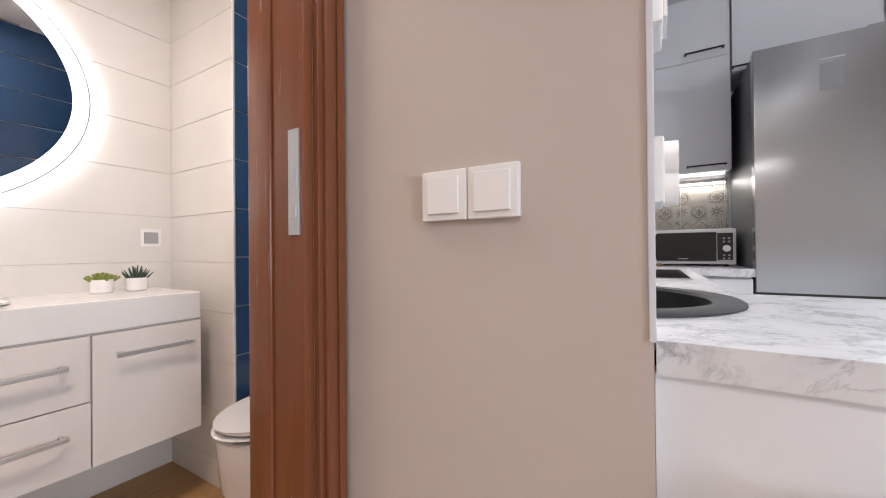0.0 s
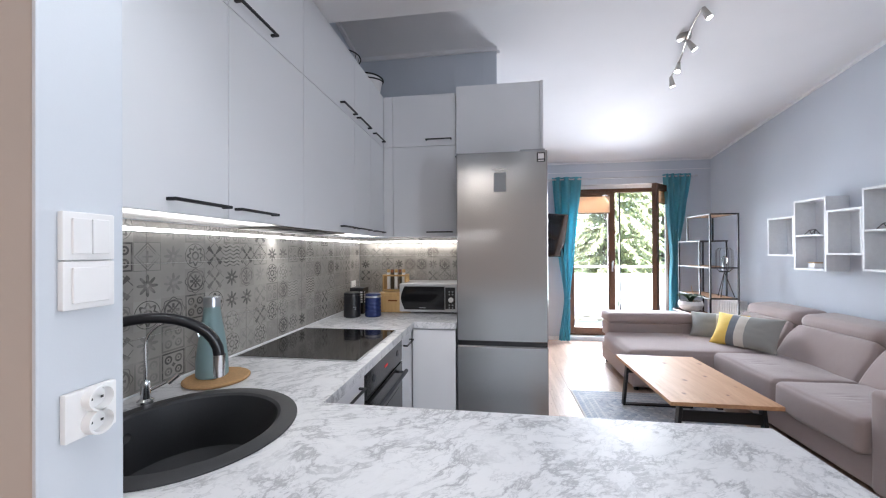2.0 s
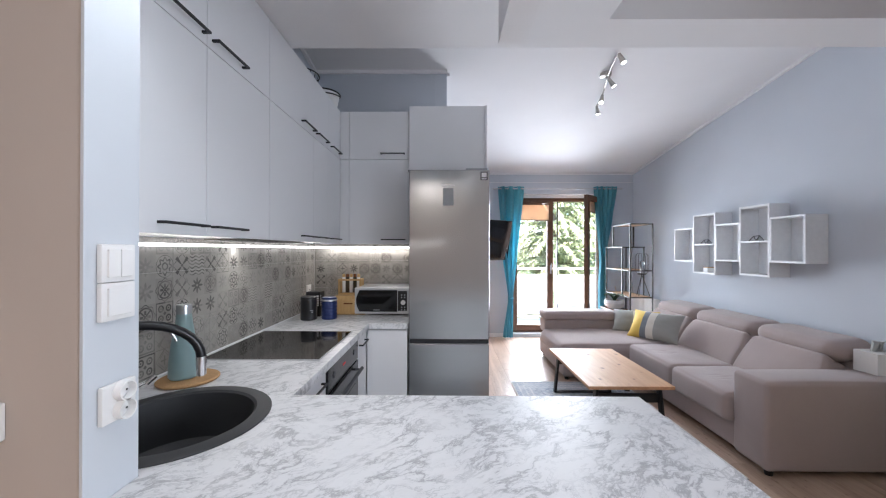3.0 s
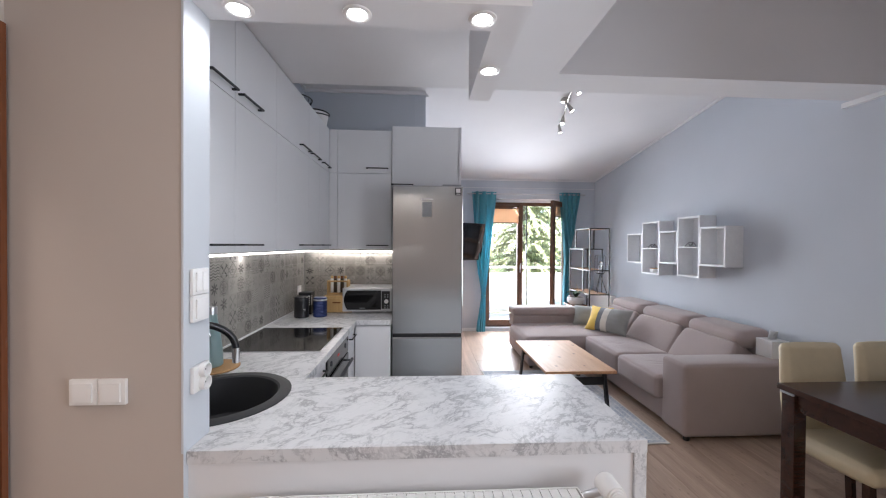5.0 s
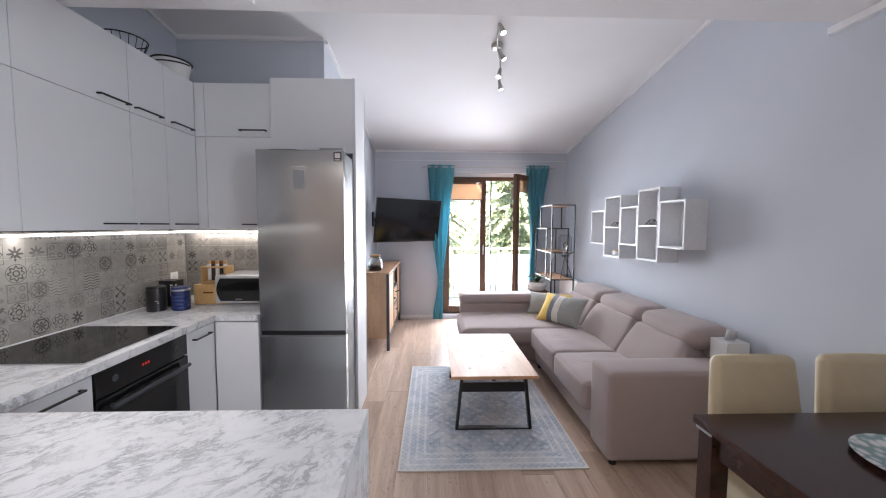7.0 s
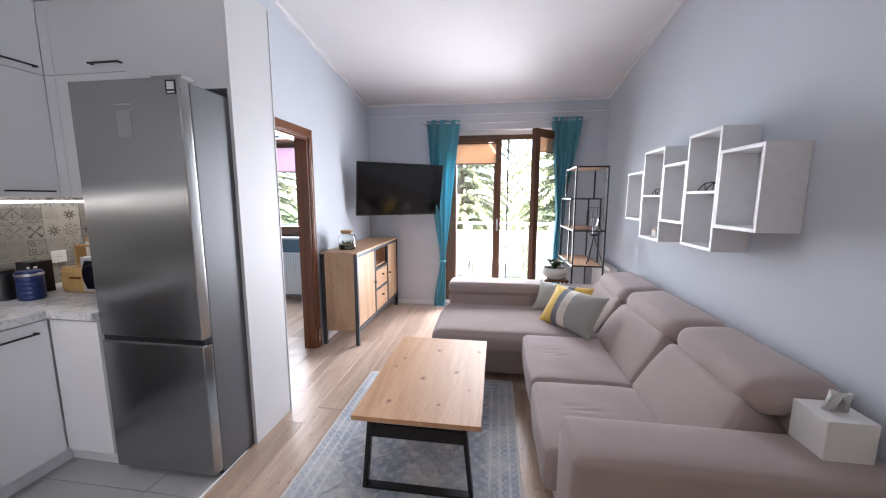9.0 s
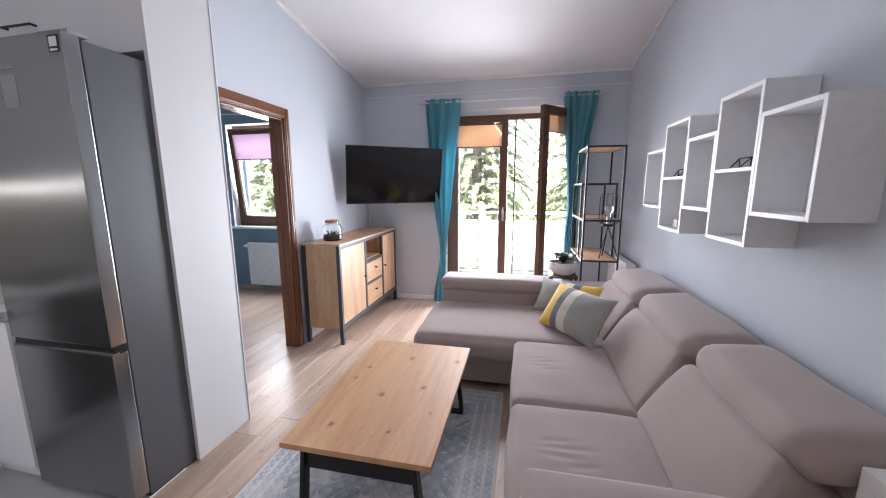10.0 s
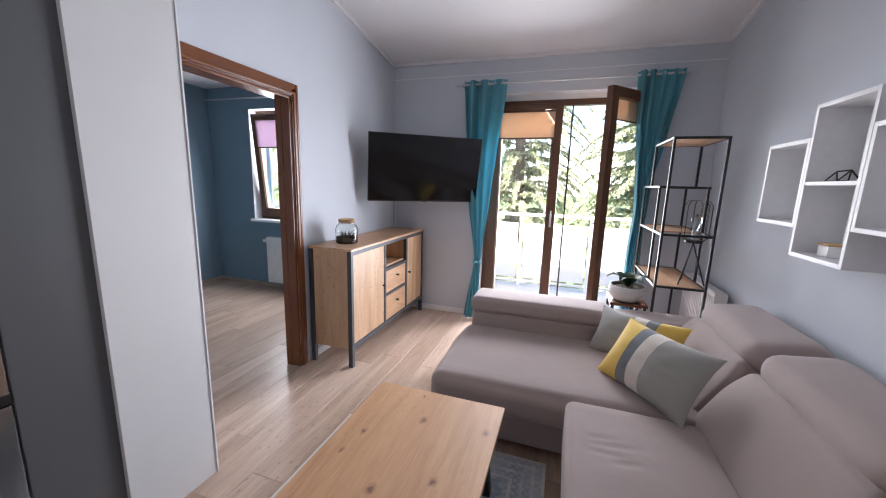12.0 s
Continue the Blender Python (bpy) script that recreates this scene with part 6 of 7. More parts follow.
for i in range(7):
    a = i * 0.95 + 0.4
    e, up = Vector((math.cos(a), math.sin(a), 0)), Vector((0, 0, 1))
    side = e.cross(up)
    bm = bmesh.new()
    rows_ = []
    for j in range(9):
        s = j / 8
        c = pc + up * 0.10 + e * (0.155 * s) + up * (0.09 * math.sin(s * 2.3))
        wd = 0.036 * math.sin(math.pi * (0.12 + 0.86 * s)) ** 0.8
        rows_.append([bm.verts.new(c + side * wd * k + up * 0.008 * abs(k)) for k in (-1, 0, 1)])
    for r0, r1 in zip(rows_, rows_[1:]):
        for k in range(2):
            bm.faces.new((r0[k], r0[k + 1], r1[k + 1], r1[k]))
    bmesh.ops.solidify(bm, geom=bm.faces[:], thickness=0.002)
    part("leaf", bm, "leaf_green", pt)
part("label_stick", pipe([pc + Vector((0.04, 0.02, 0.085)), pc + Vector((0.045, 0.03, 0.2)), pc + Vector((0.03, 0.05, 0.3))], 0.003, 6), "bamboo", pt)


def panel_radiator(name, x0, x1, y, z0, z1, label, group=""):
    """A ribbed panel radiator hung on the window wall."""
    t = thing(name, ((x0 + x1) / 2, y, z0), label, "radiator", group)
    fp = part("front_panel", bx(x0, y, z0, x1, y + 0.012, z1, 0.004), "radiator_white", t)
    n = int((x1 - x0) / 0.035)
    for i in range(n):
        a = x0 + 0.012 + i * (x1 - x0 - 0.02) / n
        part("rib", bx(a, y - 0.007, z0 + 0.03, a + 0.02, y + 0.002, z1 - 0.03, 0.003), "radiator_white", fp)
    part("rear_panel", bx(x0, y + 0.07, z0, x1, y + 0.082, z1, 0.004), "radiator_white", t)
    part("top_grille", boxes([(x0, y + 0.012, z1 - 0.004, x1, y + 0.022, z1 + 0.002), (x0, y + 0.06, z1 - 0.004, x1, y + 0.07, z1 + 0.002)] + [(x0 + i * 0.03, y + 0.02, z1 - 0.004, x0 + i * 0.03 + 0.018, y + 0.062, z1) for i in range(int((x1 - x0) / 0.03))]), "radiator_white", t)
    part("side_cover", bx(x0 - 0.004, y, z0, x0, y + 0.082, z1 + 0.003), "radiator_white", t)
    part("side_cover", bx(x1, y, z0, x1 + 0.004, y + 0.082, z1 + 0.003), "radiator_white", t)
    part("bracket", boxes([(x0 + 0.1, y + 0.082, z0 + 0.1, x0 + 0.13, YW + 0.001, z1 - 0.1), (x1 - 0.13, y + 0.082, z0 + 0.1, x1 - 0.1, YW + 0.001, z1 - 0.1)]), "radiator_white", t)
    v = part("valve", rod((x0 - 0.03, y + 0.04, z1 - 0.05), (x0, y + 0.04, z1 - 0.05), 0.01), "satin_steel", t)
    part("thermostat_head", rod((x0 - 0.085, y + 0.04, z1 - 0.05), (x0 - 0.03, y + 0.04, z1 - 0.05), 0.02, 0.023, 16, bevel=0.003), "plastic_white", v)
    return t


rad = panel_radiator("radiator", 3.5, 4.18, 6.26, 0.12, 0.735, "white panel radiator behind the black metal rack")
rad.matrix_world = pose(4.247, 5.91, 0.12, 0, 0, -90)

# ---- ceiling lamp ----
cl2 = thing("ceiling_spot_rail", (2.76, 3.80, zc(3.8)), "curved nickel ceiling rail with four small spot heads", "ceiling light")
zl = zc(3.8)
part("canopy", lathe([(0, 0.012), (0.05, 0.012), (0.05, -0.018), (0.04, -0.026), (0, -0.028)], (2.765, 3.76, zl), 24), "nickel", cl2)
pts = [Vector((2.79 - 0.075 * math.cos(t_ * 2.9 + 0.1), 3.40 + 0.80 * t_, zc(3.4 + 0.80 * t_) - 0.06)) for t_ in [i / 20 for i in range(21)]]
part("rail", pipe(pts, 0.007, 8), "nickel", cl2)
part("stem", rod((2.765, 3.76, zl - 0.02), (pts[9].x, pts[9].y, pts[9].z), 0.007), "nickel", cl2)
for k, (i, tx, ty) in enumerate(((0, 0.03, -0.02), (8, 0.05, -0.01), (15, -0.02, -0.02), (20, 0.02, 0.01))):
    p = pts[i]
    d = Vector((tx, ty, -0.085))
    h = part("spot_head", rod(p, p + d, 0.013, 0.024, 16, bevel=0.003), "nickel", cl2)
    e = p + d * 1.02
    part("spot_lens", rod(e - d * 0.03, e, 0.019, seg=14), "spot_glow", h)

# ---- dining table and chairs ----
dt = thing("dining_table", (3.79, 1.52, 0.008), "dark brown polished wooden dining table", "dining table")
TX0, TX1, TY0, TY1, TZ = 3.237, 4.34, 1.13, 1.918, 0.78
part("top", bx(TX0, TY0, TZ - 0.032, TX1, TY1, TZ, 0.006), "dining_wood", dt)
for r in ((TX0 + 0.085, TY1 - 0.055, TX1 - 0.085, TY1 - 0.033), (TX0 + 0.085, TY0 + 0.033, TX1 - 0.085, TY0 + 0.055), (TX0 + 0.033, TY0 + 0.085, TX0 + 0.055, TY1 - 0.085), (TX1 - 0.055, TY0 + 0.085, TX1 - 0.033, TY1 - 0.085)):
    part("apron", bx(r[0], r[1], TZ - 0.125, r[2], r[3], TZ - 0.0325), "dining_wood", dt)
for x in (TX0 + 0.015, TX1 - 0.085):
    for y in (TY0 + 0.015, TY1 - 0.085):
        part("leg", bx(x, y, 0.008, x + 0.07, y + 0.07, TZ - 0.0325, 0.004), "dining_wood", dt)

for y0, y1 in ((TY1 - 0.085, TY1 - 0.012), (TY0 + 0.10, TY0 + 0.19)):
    part("slide_end", bx(TX0 + 0.008, y0, TZ - 0.046, TX0 + 0.0145, y1, TZ - 0.035, 0.001), "satin_steel", dt, "pale metal extension slide")


def dining_chair():
    """At the origin, facing -y."""
    t = thing("dining_chair", label="cream leather dining chair with dark wooden legs", category="chair", group="chairs at the dining table", m=Matrix())
    part("seat", soft(-0.205, -0.22, 0.365, 0.205, 0.22, 0.458, 0.035, 0.015, 9, 0.003), "cream_leather", t)
    lean = Matrix.Translation((0, 0.2, 0.45)) @ pose(0, 0, 0, -7, 0, 0) @ Matrix.Translation((0, -0.2, -0.45))
    bk = part("backrest", soft(-0.197, 0.165, 0.43, 0.197, 0.225, 0.945, 0.028, 0.01, 10, 0.003, lean), "cream_leather", t)
    for v in bk.data.vertices:
        v.co.x *= 1.03 - 0.26 * (v.co.z - 0.5)
    for x in (-0.18, 0.18):
        part("leg", bar((x, -0.19, 0.008), (x, -0.185, 0.375), 0.034, 0.034, bevel=0.003), "dining_wood", t)
        part("leg", bar((x, 0.165, 0.008), (x, 0.185, 0.42), 0.034, 0.034, bevel=0.003), "dining_wood", t)
    return t


ch = dining_chair()
ch.matrix_world = pose(3.632, 1.845, 0)
copy_thing(ch, pose(4.12, 1.845, 0))
pl = thing("glass_plate", (3.72, 1.57, TZ), "round pale green marbled plate on the dining table", "plate")
part("plate", lathe([(0, 0.001), (0.10, 0.001), (0.165, 0.014), (0.17, 0.018), (0.163, 0.018), (0.10, 0.006), (0, 0.006)], (3.72, 1.57, TZ), 40), "stone_green", pl)

# ---- bathroom ----
west = bpy.data.objects["wall_bath_west"]
wall_tiles(west, "tile", 1, 0.2, 1.512, 0.008, 2.40, -1.446, 1, 0.9, 0.2115, "tile_cream", 0.007, 0.0018, -0.086, -0.2)
box_ = bpy.data.objects["wall_bath_cistern"]
wall_tiles(box_, "tile", 0, -1.438, -0.906, 0.008, 2.40, 1.513, -1, 0.6, 0.2115, "tile_cream", 0.007, 0.0018, -0.086, -1.438)
wall_tiles(box_, "tile", 1, 1.508, 1.85, 0.008, 2.40, -0.913, 1, 0.6, 0.203, "tile_blue", 0.004, 0.0045, -0.022, 1.508)
struct("tile_trim", boxes([(-0.912, 1.503, 0.008, -0.905, 1.510, 2.40)], 0.002), "trim_white", "pale tile edge trim of the pipe box")
north = bpy.data.objects["wall_bath_north"]
wall_tiles(north, "tile", 0, -0.905, -0.08, 0.008, 2.40, 1.85, -1, 0.6, 0.203, "tile_blue", 0.004, 0.0045, -0.022, -0.905)
east_ = bpy.data.objects["wall_bath_east"]
wall_tiles(east_, "tile", 1, 1.10, 1.85, 0.008, 2.40, -0.075, -1, 0.6, 0.203, "tile_blue", 0.004, 0.0045, -0.022, 1.10)

van = thing("vanity_unit", (-1.22, 0.9, 0.32), "glossy white wall-hung vanity with drawers", "vanity")
VX, V0, V1 = -0.995, 0.40, 1.372
part("basin_top", bx(-1.438, V0, 0.752, VX, V1, 0.858, 0.006), "porcelain", van)
part("basin", lathe([(0.19, 0.862), (0.185, 0.864), (0.17, 0.855), (0.15, 0.80), (0, 0.79)], (-1.2, 0.72, 0), 36), "porcelain", van)
part("body", bx(-1.438, V0 + 0.01, 0.325, VX - 0.02, V1 - 0.004, 0.75), "vanity_white", van)
VS = 1.045


def chrome_pull(parent, y0, y1, z):
    bm = bx(VX + 0.026, y0, z - 0.007, VX + 0.036, y1, z + 0.007, 0.002)
    for y in (y0 + 0.008, y1 - 0.018):
        bx(VX, y, z - 0.006, VX + 0.027, y + 0.010, z + 0.006, bm=bm)
    part("handle", bm, "satin_nickel", parent, "flat satin chrome bar handle")


d = part("door", bx(VX - 0.019, VS + 0.002, 0.32, VX, V1, 0.746, 0.002), "vanity_white", van)
chrome_pull(d, 1.10, 1.335, 0.672)
for z0, z1 in ((0.32, 0.532), (0.536, 0.746)):
    d = part("drawer", bx(VX - 0.019, V0 + 0.01, z0, VX, VS - 0.002, z1, 0.002), "vanity_white", van)
    chrome_pull(d, 0.72, 0.985, z1 - 0.085)


def succulent(y, mat, spiky):
    p = Vector((-1.29, y, 0.859))
    t = thing("potted_succulent", p, "small succulent in a white pot on the vanity", "plant", "succulents on the vanity")
    part("pot", lathe([(0, 0.0), (0.032, 0.0), (0.036, 0.004), (0.038, 0.052), (0.035, 0.053), (0.033, 0.045), (0, 0.044)], p, 24), "porcelain", t)
    bm = None
    for i in range(26):
        a, k = i * 2.4, i / 26
        e = Vector((math.cos(a), math.sin(a), 0))
        q = p + Vector((0, 0, 0.044)) + e * 0.03 * k
        tip = q + e * (0.012 + 0.018 * k) + Vector((0, 0, (0.055 if spiky else 0.032) * (1.1 - 0.6 * k)))
        bm = rod(q, tip, 0.005 if spiky else 0.008, 0.0012 if spiky else 0.004, 6, bm)
    part("leaves", bm, mat, t)


succulent(1.157, "leaf_yellow_green", False)
succulent(1.268, "leaf_dark", True)
so2 = thing("bath_socket", label="white framed grey socket on the bathroom tiles", category="socket", m=pose(-1.438, 1.372, 1.083, 0, 0, 90))
part("plate", bx(-0.041, -0.010, -0.041, 0.041, 0, 0.041, 0.003), "plastic_white", so2)
part("cover", bx(-0.027, -0.015, -0.026, 0.027, -0.009, 0.026, 0.002), "grey_plastic", so2)

# round mirror with a lit rim
mi = thing("led_mirror", (-1.43, 0.63, 1.1), "oval mirror with a glowing white led rim", "mirror")


def oval(x, a, b, n=72):
    return [(x, 0.63 + a * math.cos(2 * math.pi * i / n), 1.62 + b * math.sin(2 * math.pi * i / n)) for i in range(n)]


def oval_ring(x, a0, b0, a1, b1, thick):
    bm = bmesh.new()
    loops = [[bm.verts.new(p) for p in oval(xx, a, b)] for xx, a, b in ((x, a0, b0), (x, a1, b1), (x - thick, a1, b1), (x - thick, a0, b0))]
    n = len(loops[0])
    for k in range(4):
        p, q = loops[k], loops[(k + 1) % 4]
        for i in range(n):
            bm.faces.new((p[i], p[(i + 1) % n], q[(i + 1) % n], q[i]))
    return bm


part("glass", prism([(y, z) for _, y, z in oval(0, 0.485, 0.43)], "x", -1.438, -1.408), "mirror_glass", mi)
part("inner_glow", oval_ring(-1.406, 0.478, 0.423, 0.525, 0.468, 0.02), "led_ring", mi)
part("dark_line", oval_ring(-1.4055, 0.525, 0.468, 0.531, 0.474, 0.02), "grey_plastic", mi)
part("outer_glow", oval_ring(-1.407, 0.531, 0.474, 0.565, 0.505, 0.02), "led_ring", mi)

# wall-hung toilet
wc = thing("toilet", (-0.53, 1.5, 0.1), "white wall-hung toilet with closed lid", "toilet")


def egg(k, z0, z1, grow=1.0):
    bm = bmesh.new()
    n = 40
    rows_ = []
    for z, s in ((z0, 0.72 * k), (z0 + (z1 - z0) * 0.35, 0.93 * k), (z1, k * grow)):
        row = []
        for i in range(n):
            a = 2 * math.pi * i / n
            x = 0.182 * s * math.cos(a)
            y = (0.265 if math.sin(a) < 0 else 0.265) * math.sin(a) * (s if math.sin(a) < 0 else 1)
            row.append(bm.verts.new((-0.535 + x * (1 if math.sin(a) < 0 else 1 - 0.1 * math.sin(a)), 1.525 + y, z)))
        rows_.append(row)
    for r0, r1 in zip(rows_, rows_[1:]):
        for i in range(n):
            bm.faces.new((r0[i], r0[(i + 1) % n], r1[(i + 1) % n], r1[i]))
    bm.faces.new(rows_[0][::-1])
    bm.faces.new(rows_[-1])
    return bm


part("bowl", egg(1.0, 0.10, 0.385), "porcelain", wc)
bm = egg(1.04, 0.388, 0.405)
part("seat", bm, "porcelain", wc)
part("lid", egg(1.05, 0.408, 0.432, 0.97), "porcelain", wc)
part("flush_plate", bx(-0.65, 1.787, 0.95, -0.42, 1.794, 1.1, 0.003), "satin_steel", wc)

for ob in (van, so2, mi, wc, *[o for o in bpy.data.objects if o.name.startswith("potted_succulent")]):
    ob.location.y += 0.05
wc.location.x -= 0.12

# ---- next room ----
w2 = thing("window_2", (0, YG, RZ0), "brown-framed window of the next room, leaf tilted", "", "", "structure")
for r in ((RX0, YG, RZ0, RX0 + 0.06, YG + 0.075, RZ1), (RX1 - 0.06, YG, RZ0, RX1, YG + 0.075, RZ1), (RX0 + 0.06, YG, RZ0, RX1 - 0.06, YG + 0.075, RZ0 + 0.06), (RX0 + 0.06, YG, RZ1 - 0.06, RX1 - 0.06, YG + 0.075, RZ1)):
    part("window_frame", bx(*r, 0.006), "pvc_brown", w2)
part("window_sill", bx(RX0 - 0.03, YW - 0.05, RZ0 - 0.03, RX1 + 0.03, YG, RZ0 + 0.002, 0.006), "trim_white", w2)
lf = thing("window_leaf", label="brown glazed window leaf tilted inwards with a pink blind", category="window", m=pose(RX0 + 0.05, YG - 0.04, RZ0 + 0.05, 5, 0, 0))
sash(lf, RX1 - RX0 - 0.10, RZ1 - RZ0 - 0.11, 0.085, "pvc_brown", "window_glass", blind="blind_pink", blind_h=0.32)
struct("bedroom_reveal", boxes([(RX0 - 0.001, YW + 0.001, RZ0 + 0.003, RX0 + 0.003, YG, RZ1), (RX1 - 0.003, YW + 0.001, RZ0 + 0.003, RX1 + 0.001, YG, RZ1), (RX0 + 0.003, YW + 0.001, RZ1 - 0.003, RX1 - 0.003, YG, RZ1 + 0.001)]), "trim_white", "white plastered reveal of the next room's window")
panel_radiator("radiator", -0.48, 0.5, 6.27, 0.10, 0.70, "white ribbed panel radiator under the next room's window")
dr = thing("dresser", (1.0, 5.7, 0.008), "white low cabinet on short legs in the next room", "cabinet")
part("body", bx(0.845, 5.31, 0.14, 1.175, 6.10, 0.86, 0.003), "cabinet_white", dr)
part("top", bx(0.835, 5.30, 0.8605, 1.178, 6.11, 0.88, 0.002), "cabinet_white", dr)
for y0, y1 in ((5.315, 5.70), (5.704, 6.095)):
    part("door", bx(0.828, y0, 0.15, 0.8445, y1, 0.855, 0.002), "cabinet_white", dr)
for x in (0.87, 1.15):
    for y in (5.34, 6.06):
        part("leg", rod((x, y, 0.008), (x, y, 0.1395), 0.013, 0.018), "satin_steel", dr)
struct("bedroom_rail", rod((-1.35, 6.24, 2.42), (0.95, 6.24, 2.42), 0.009), "satin_steel", "thin curtain rail of the next room")

# ---- outside: balcony, trees, ground ----
YB_ = 7.9
struct("balcony_floor", bx(1.0, YW + 0.32, -0.25, 5.2, 8.05, 0.0), "concrete", "pale concrete balcony floor")
bal = thing("balcony_railing", (3.1, YB_, 0.0), "white balcony railing with opaque panels", "railing")
part("top_rail", bx(1.0, YB_ - 0.025, 1.035, 5.2, YB_ + 0.025, 1.075, 0.005), "balcony_panel", bal)
part("lower_rail", bx(1.0, YB_ - 0.015, 0.06, 5.2, YB_ + 0.015, 0.09, 0.004), "balcony_panel", bal)
for i in range(5):
    px = 1.66 + i * 0.945
    part("post", bx(px - 0.02, YB_ - 0.02, 0.0, px + 0.02, YB_ + 0.02, 1.035, 0.003), "balcony_panel", bal)
    part("panel", bx(px + 0.045, YB_ - 0.004, 0.12, px + 0.9, YB_ + 0.004, 0.93, 0.002), "balcony_panel", bal)
bal2 = thing("balcony_railing", (0, 7.3, 0.0), "white railing of the next balcony", "railing")
part("top_rail", bx(-1.8, 7.4, 1.00, 0.95, 7.45, 1.04, 0.005), "balcony_panel", bal2)
part("panel", bx(-1.8, 7.41, 0.0, 0.95, 7.43, 0.95, 0.002), "balcony_panel", bal2)
struct("balcony_floor_bedroom", bx(-1.8, YW + 0.32, -0.25, 0.95, 7.6, 0.0), "concrete", "pale concrete floor of the next balcony")
# outer skin of the house, round the openings
bm = boxes([(-1.8, YW + 0.321, -7, RX0, YW + 0.36, 3.0), (RX1, YW + 0.321, -7, WX0, YW + 0.36, 3.0), (WX1, YW + 0.321, -7, 6.5, YW + 0.36, 3.0), (RX0, YW + 0.321, -7, RX1, YW + 0.36, RZ0), (RX0, YW + 0.321, RZ1, RX1, YW + 0.36, 3.0), (WX0, YW + 0.321, WZ1, WX1, YW + 0.36, 3.0), (WX0, YW + 0.321, -7, WX1, YW + 0.36, 0.0)])
struct("facade", bm, "facade_white", "white rendered house front")
bm = bmesh.new()
bmesh.ops.create_grid(bm, x_segments=24, y_segments=24, size=400)
for v in bm.verts:
    v.co.z = -7.2 + 0.6 * noise.noise(v.co * 0.01)
struct("ground", bm, "grass_ground", "green ground below the house", False)


def conifer(seed, height, reach):
    """A drooping conifer at the origin."""
    r = random.Random(seed)
    t = thing("conifer_tree", label="tall drooping conifer with layered green boughs", category="tree", group="conifers behind the balcony", m=Matrix())
    part("trunk", rod((0, 0, 0), (0, 0, height), 0.30, 0.02, 12), "bark", t)
    limbs, vs, fs = None, [], []
    z = 3.0
    limb_bm = bmesh.new()
    while z < height - 0.3:
        share = z / height
        ln0 = reach * (1 - share) ** 0.75 + 0.15
        n = 7
        a0 = r.random() * 6.28
        for k in range(n):
            a = a0 + k * 2 * math.pi / n + r.uniform(-0.25, 0.25)
            ln = ln0 * r.uniform(0.55, 1.15)
            zb, sag = z + r.uniform(-0.2, 0.2), r.uniform(0.18, 0.5)
            e = Vector((math.cos(a), math.sin(a), 0))
            side = Vector((-e.y, e.x, 0))
            pts = [Vector((0, 0, zb)) + e * ln * s + Vector((0, 0, 0.12 * ln * math.sin(s * 3.0) - sag * ln * s * s)) for s in (0, 0.35, 0.7, 1.0)]
            pipe(pts, [0.035, 0.025, 0.014, 0.005], 4, limb_bm)
            m = max(8, int(ln * 46))
            for j in range(m):
                s = (j + r.random()) / m
                s = 0.12 + 0.9 * s
                c = Vector((0, 0, zb)) + e * ln * s + Vector((0, 0, 0.12 * ln * math.sin(s * 3.0) - sag * ln * s * s))
                for sd in (-1, 1):
                    out = (side * sd * r.uniform(0.25, 1) + e * r.uniform(0.1, 0.7) + Vector((0, 0, r.uniform(-0.9, -0.1)))).normalized()
                    size = r.uniform(0.07, 0.24) * (0.6 + 0.5 * (1 - s))
                    w_ = out.cross(Vector((r.uniform(-1, 1), r.uniform(-1, 1), 1))).normalized() * size * 0.20
                    b = len(vs)
                    tip = c + out * size + Vector((0, 0, -0.25 * size))
                    mid = c + out * size * 0.55
                    vs += [c, mid + w_, tip, mid - w_]
                    fs.append((b, b + 1, b + 2, b + 3))
        z += r.uniform(0.22, 0.33)
    part("branchwork", limb_bm, "bark", t, kind="stuff")
    mesh = bpy.data.meshes.new("needles")
    mesh.from_pydata([tuple(v) for v in vs], [], fs)
    mesh.materials.append(MATS["conifer_needles"])
    crown = new("crown", mesh)
    crown.parent = t
    tagged(crown, "", "", "", "stuff")
    return t


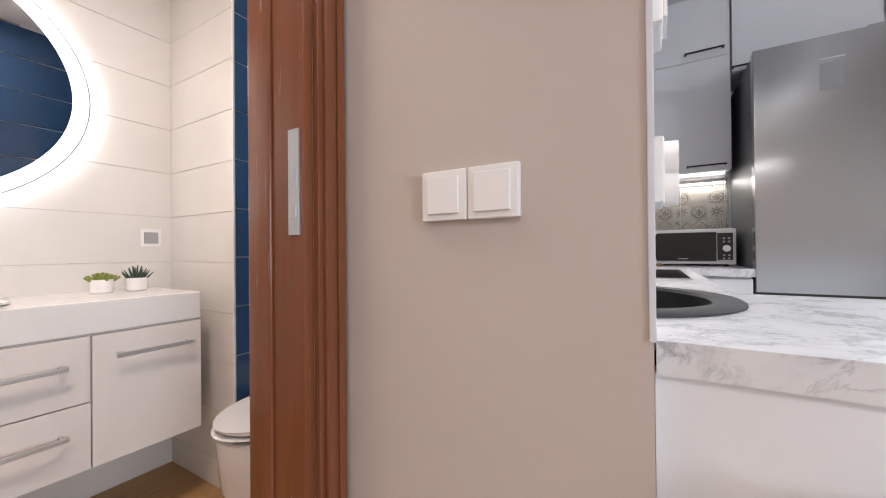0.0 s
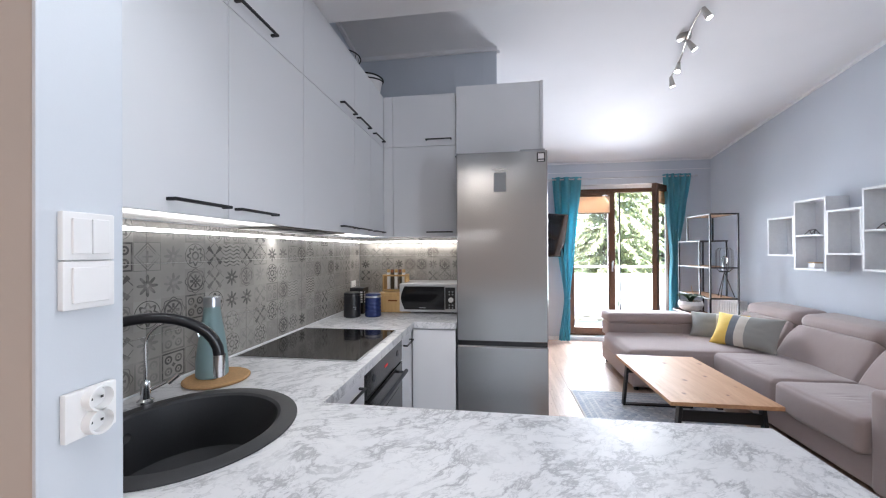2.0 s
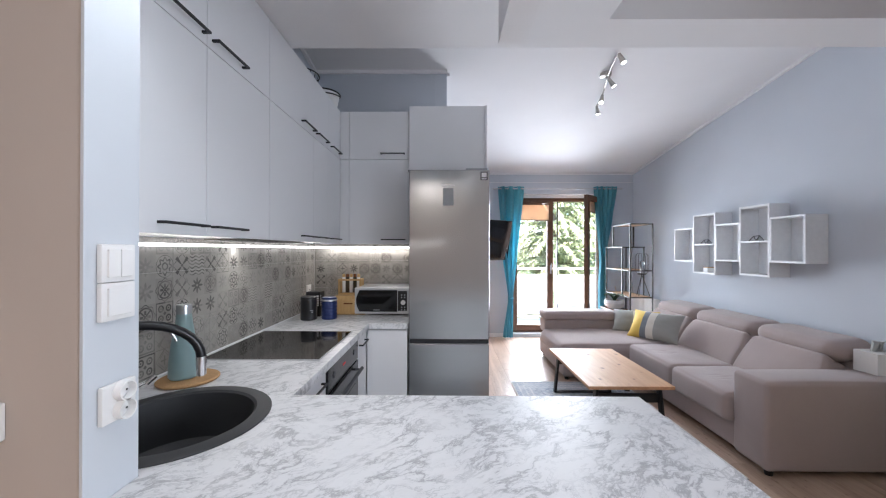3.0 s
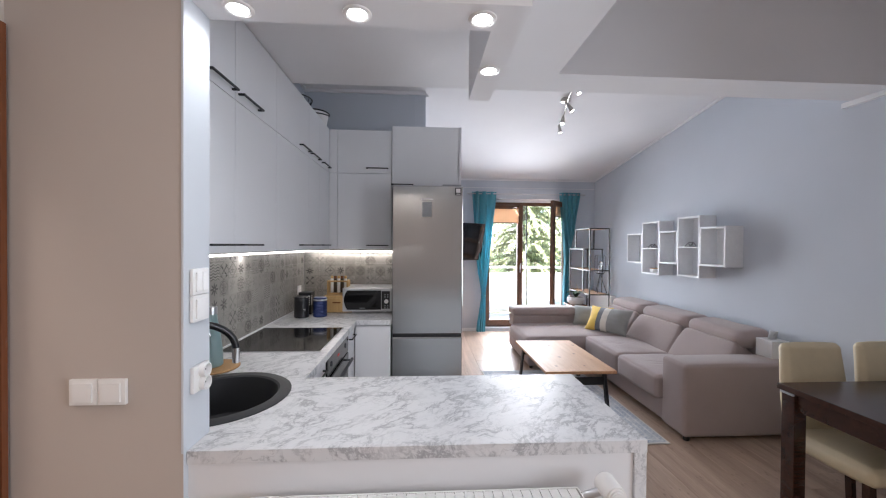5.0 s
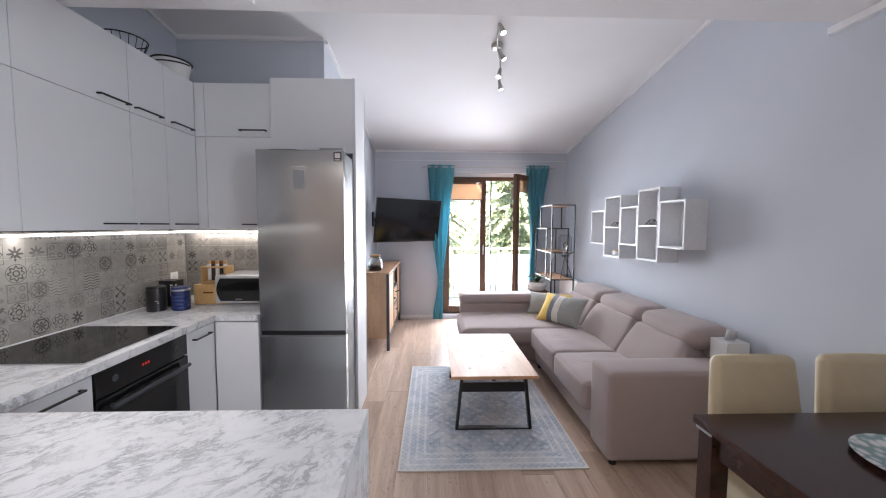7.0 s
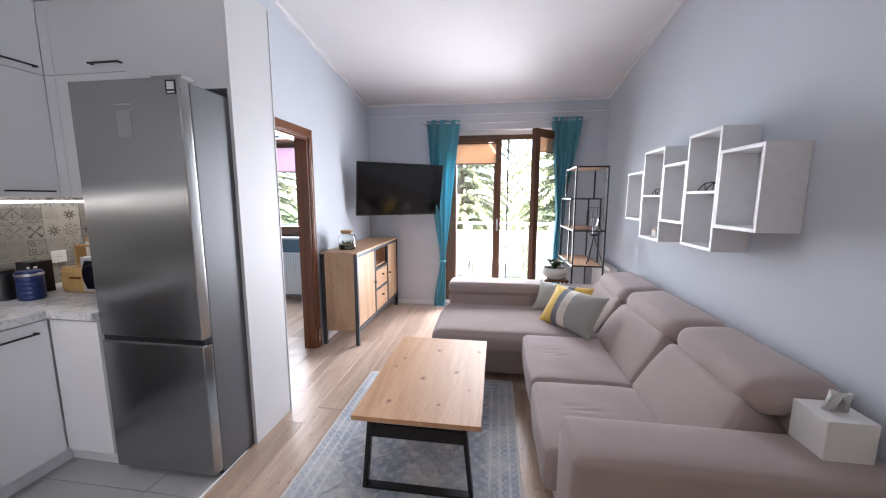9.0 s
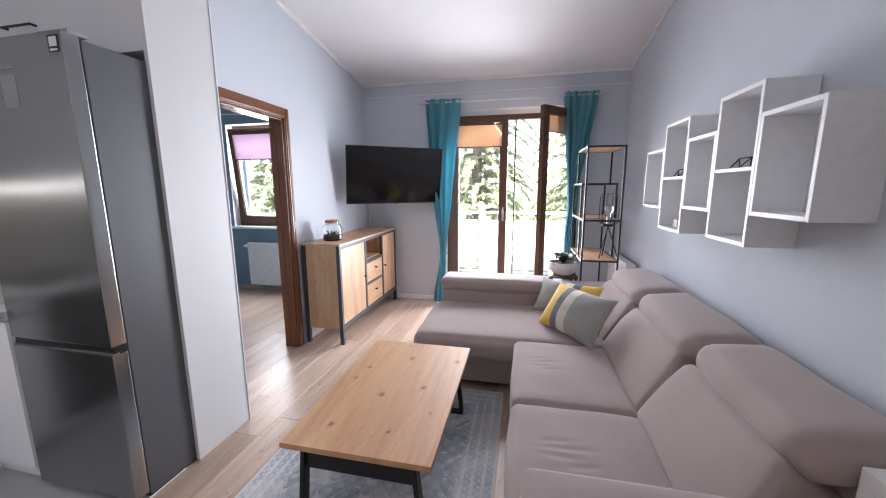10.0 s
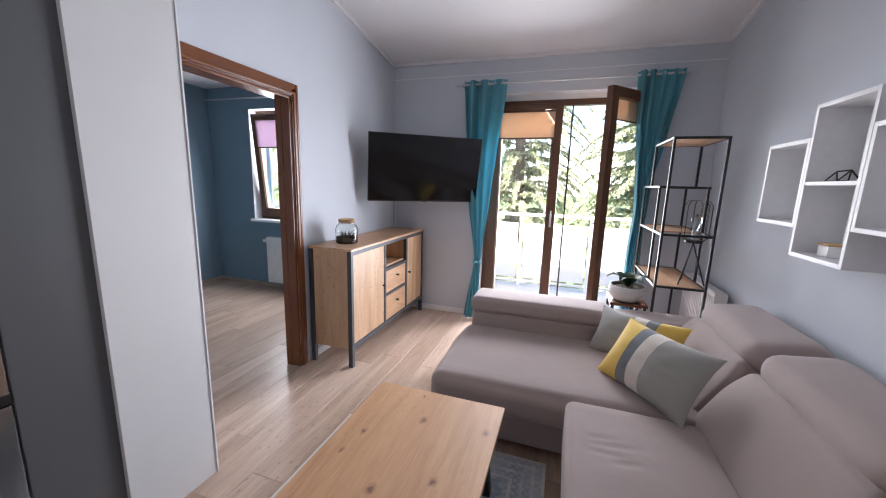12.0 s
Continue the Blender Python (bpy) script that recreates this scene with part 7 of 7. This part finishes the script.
one, two = conifer(3, 23.0, 4.0), conifer(8, 20.0, 3.6)
one.matrix_world = pose(1.6, 15.5, -7.2, 0, 0, 20)
two.matrix_world = pose(5.4, 14.6, -7.2, 0, 0, 75)
for base, x, y, turn in ((two, -1.8, 16.5, 210), (one, -4.6, 20.0, 300), (two, 8.6, 17.5, 33), (one, 8.0, 22.0, 95), (one, -8.0, 17.0, 12)):
    copy_thing(base, pose(x, y, -7.2, 0, 0, turn))

# ---- floors, piece by piece ----
rng = random.Random(4)
floor = struct("floor", boxes([(-1.6, YN, -0.2, XR + 0.15, YW + 0.3, 0.0)]), "subfloor", "floor slab under oak laminate boards and grey tiles")
ORG["floor"] = Vector((0, 0, 0))
SHARED = {}


def slab(name, x0, y0, x1, y1, z0, z1, mat, parent, gap=0.001, bevel=0.0012):
    """One floor board or tile; alike ones share a mesh."""
    w, l = round(x1 - x0 - gap, 4), round(y1 - y0 - gap, 4)
    if w < 0.008 or l < 0.008:
        return
    key = (w, l, mat)
    if key not in SHARED:
        SHARED[key] = finish(bx(-w / 2, -l / 2, z0, w / 2, l / 2, z1, bevel, 1), name, mat, True)
    ob = new(name, SHARED[key])
    ob.location = ((x0 + x1) / 2, (y0 + y1) / 2, 0)
    ob.parent = parent


def boards(x0, y0, x1, y1, mat="floor_oak", wide=0.193, long=1.38):
    x = x0
    while x < x1 - 0.004:
        xe = min(x + wide, x1)
        y = y0 - rng.random() * long
        while y < y1:
            a, b = max(y, y0), min(y + long, y1)
            if b - a > 0.01:
                slab("plank", x, a, xe, b, 0.0, 0.008, mat, floor)
            y += long
        x = xe


boards(1.605, YN, XR, YW)
boards(XD, 3.73, 1.605, YW)
boards(-1.44, 3.84, XD - 0.112, YW)
boards(0.088, YN, 1.605, 1.13)
boards(-1.44, -0.4, 0.088, 1.85, "bath_floor_wood", 0.2, 1.2)
y = 1.15
while y < 3.72:
    x = 0.1
    while x < 1.605:
        slab("floor_tile", x, y, min(x + 0.6, 1.605), min(y + 0.3, 3.72), 0.0, 0.008, "tile_floor_grey", floor, 0.003)
        x += 0.6
    y += 0.3
struct("floor_trim", boxes([(1.599, 1.13, 0.006, 1.612, 3.30, 0.011)], 0.002), "trim_white", "pale metal strip between tiles and boards")
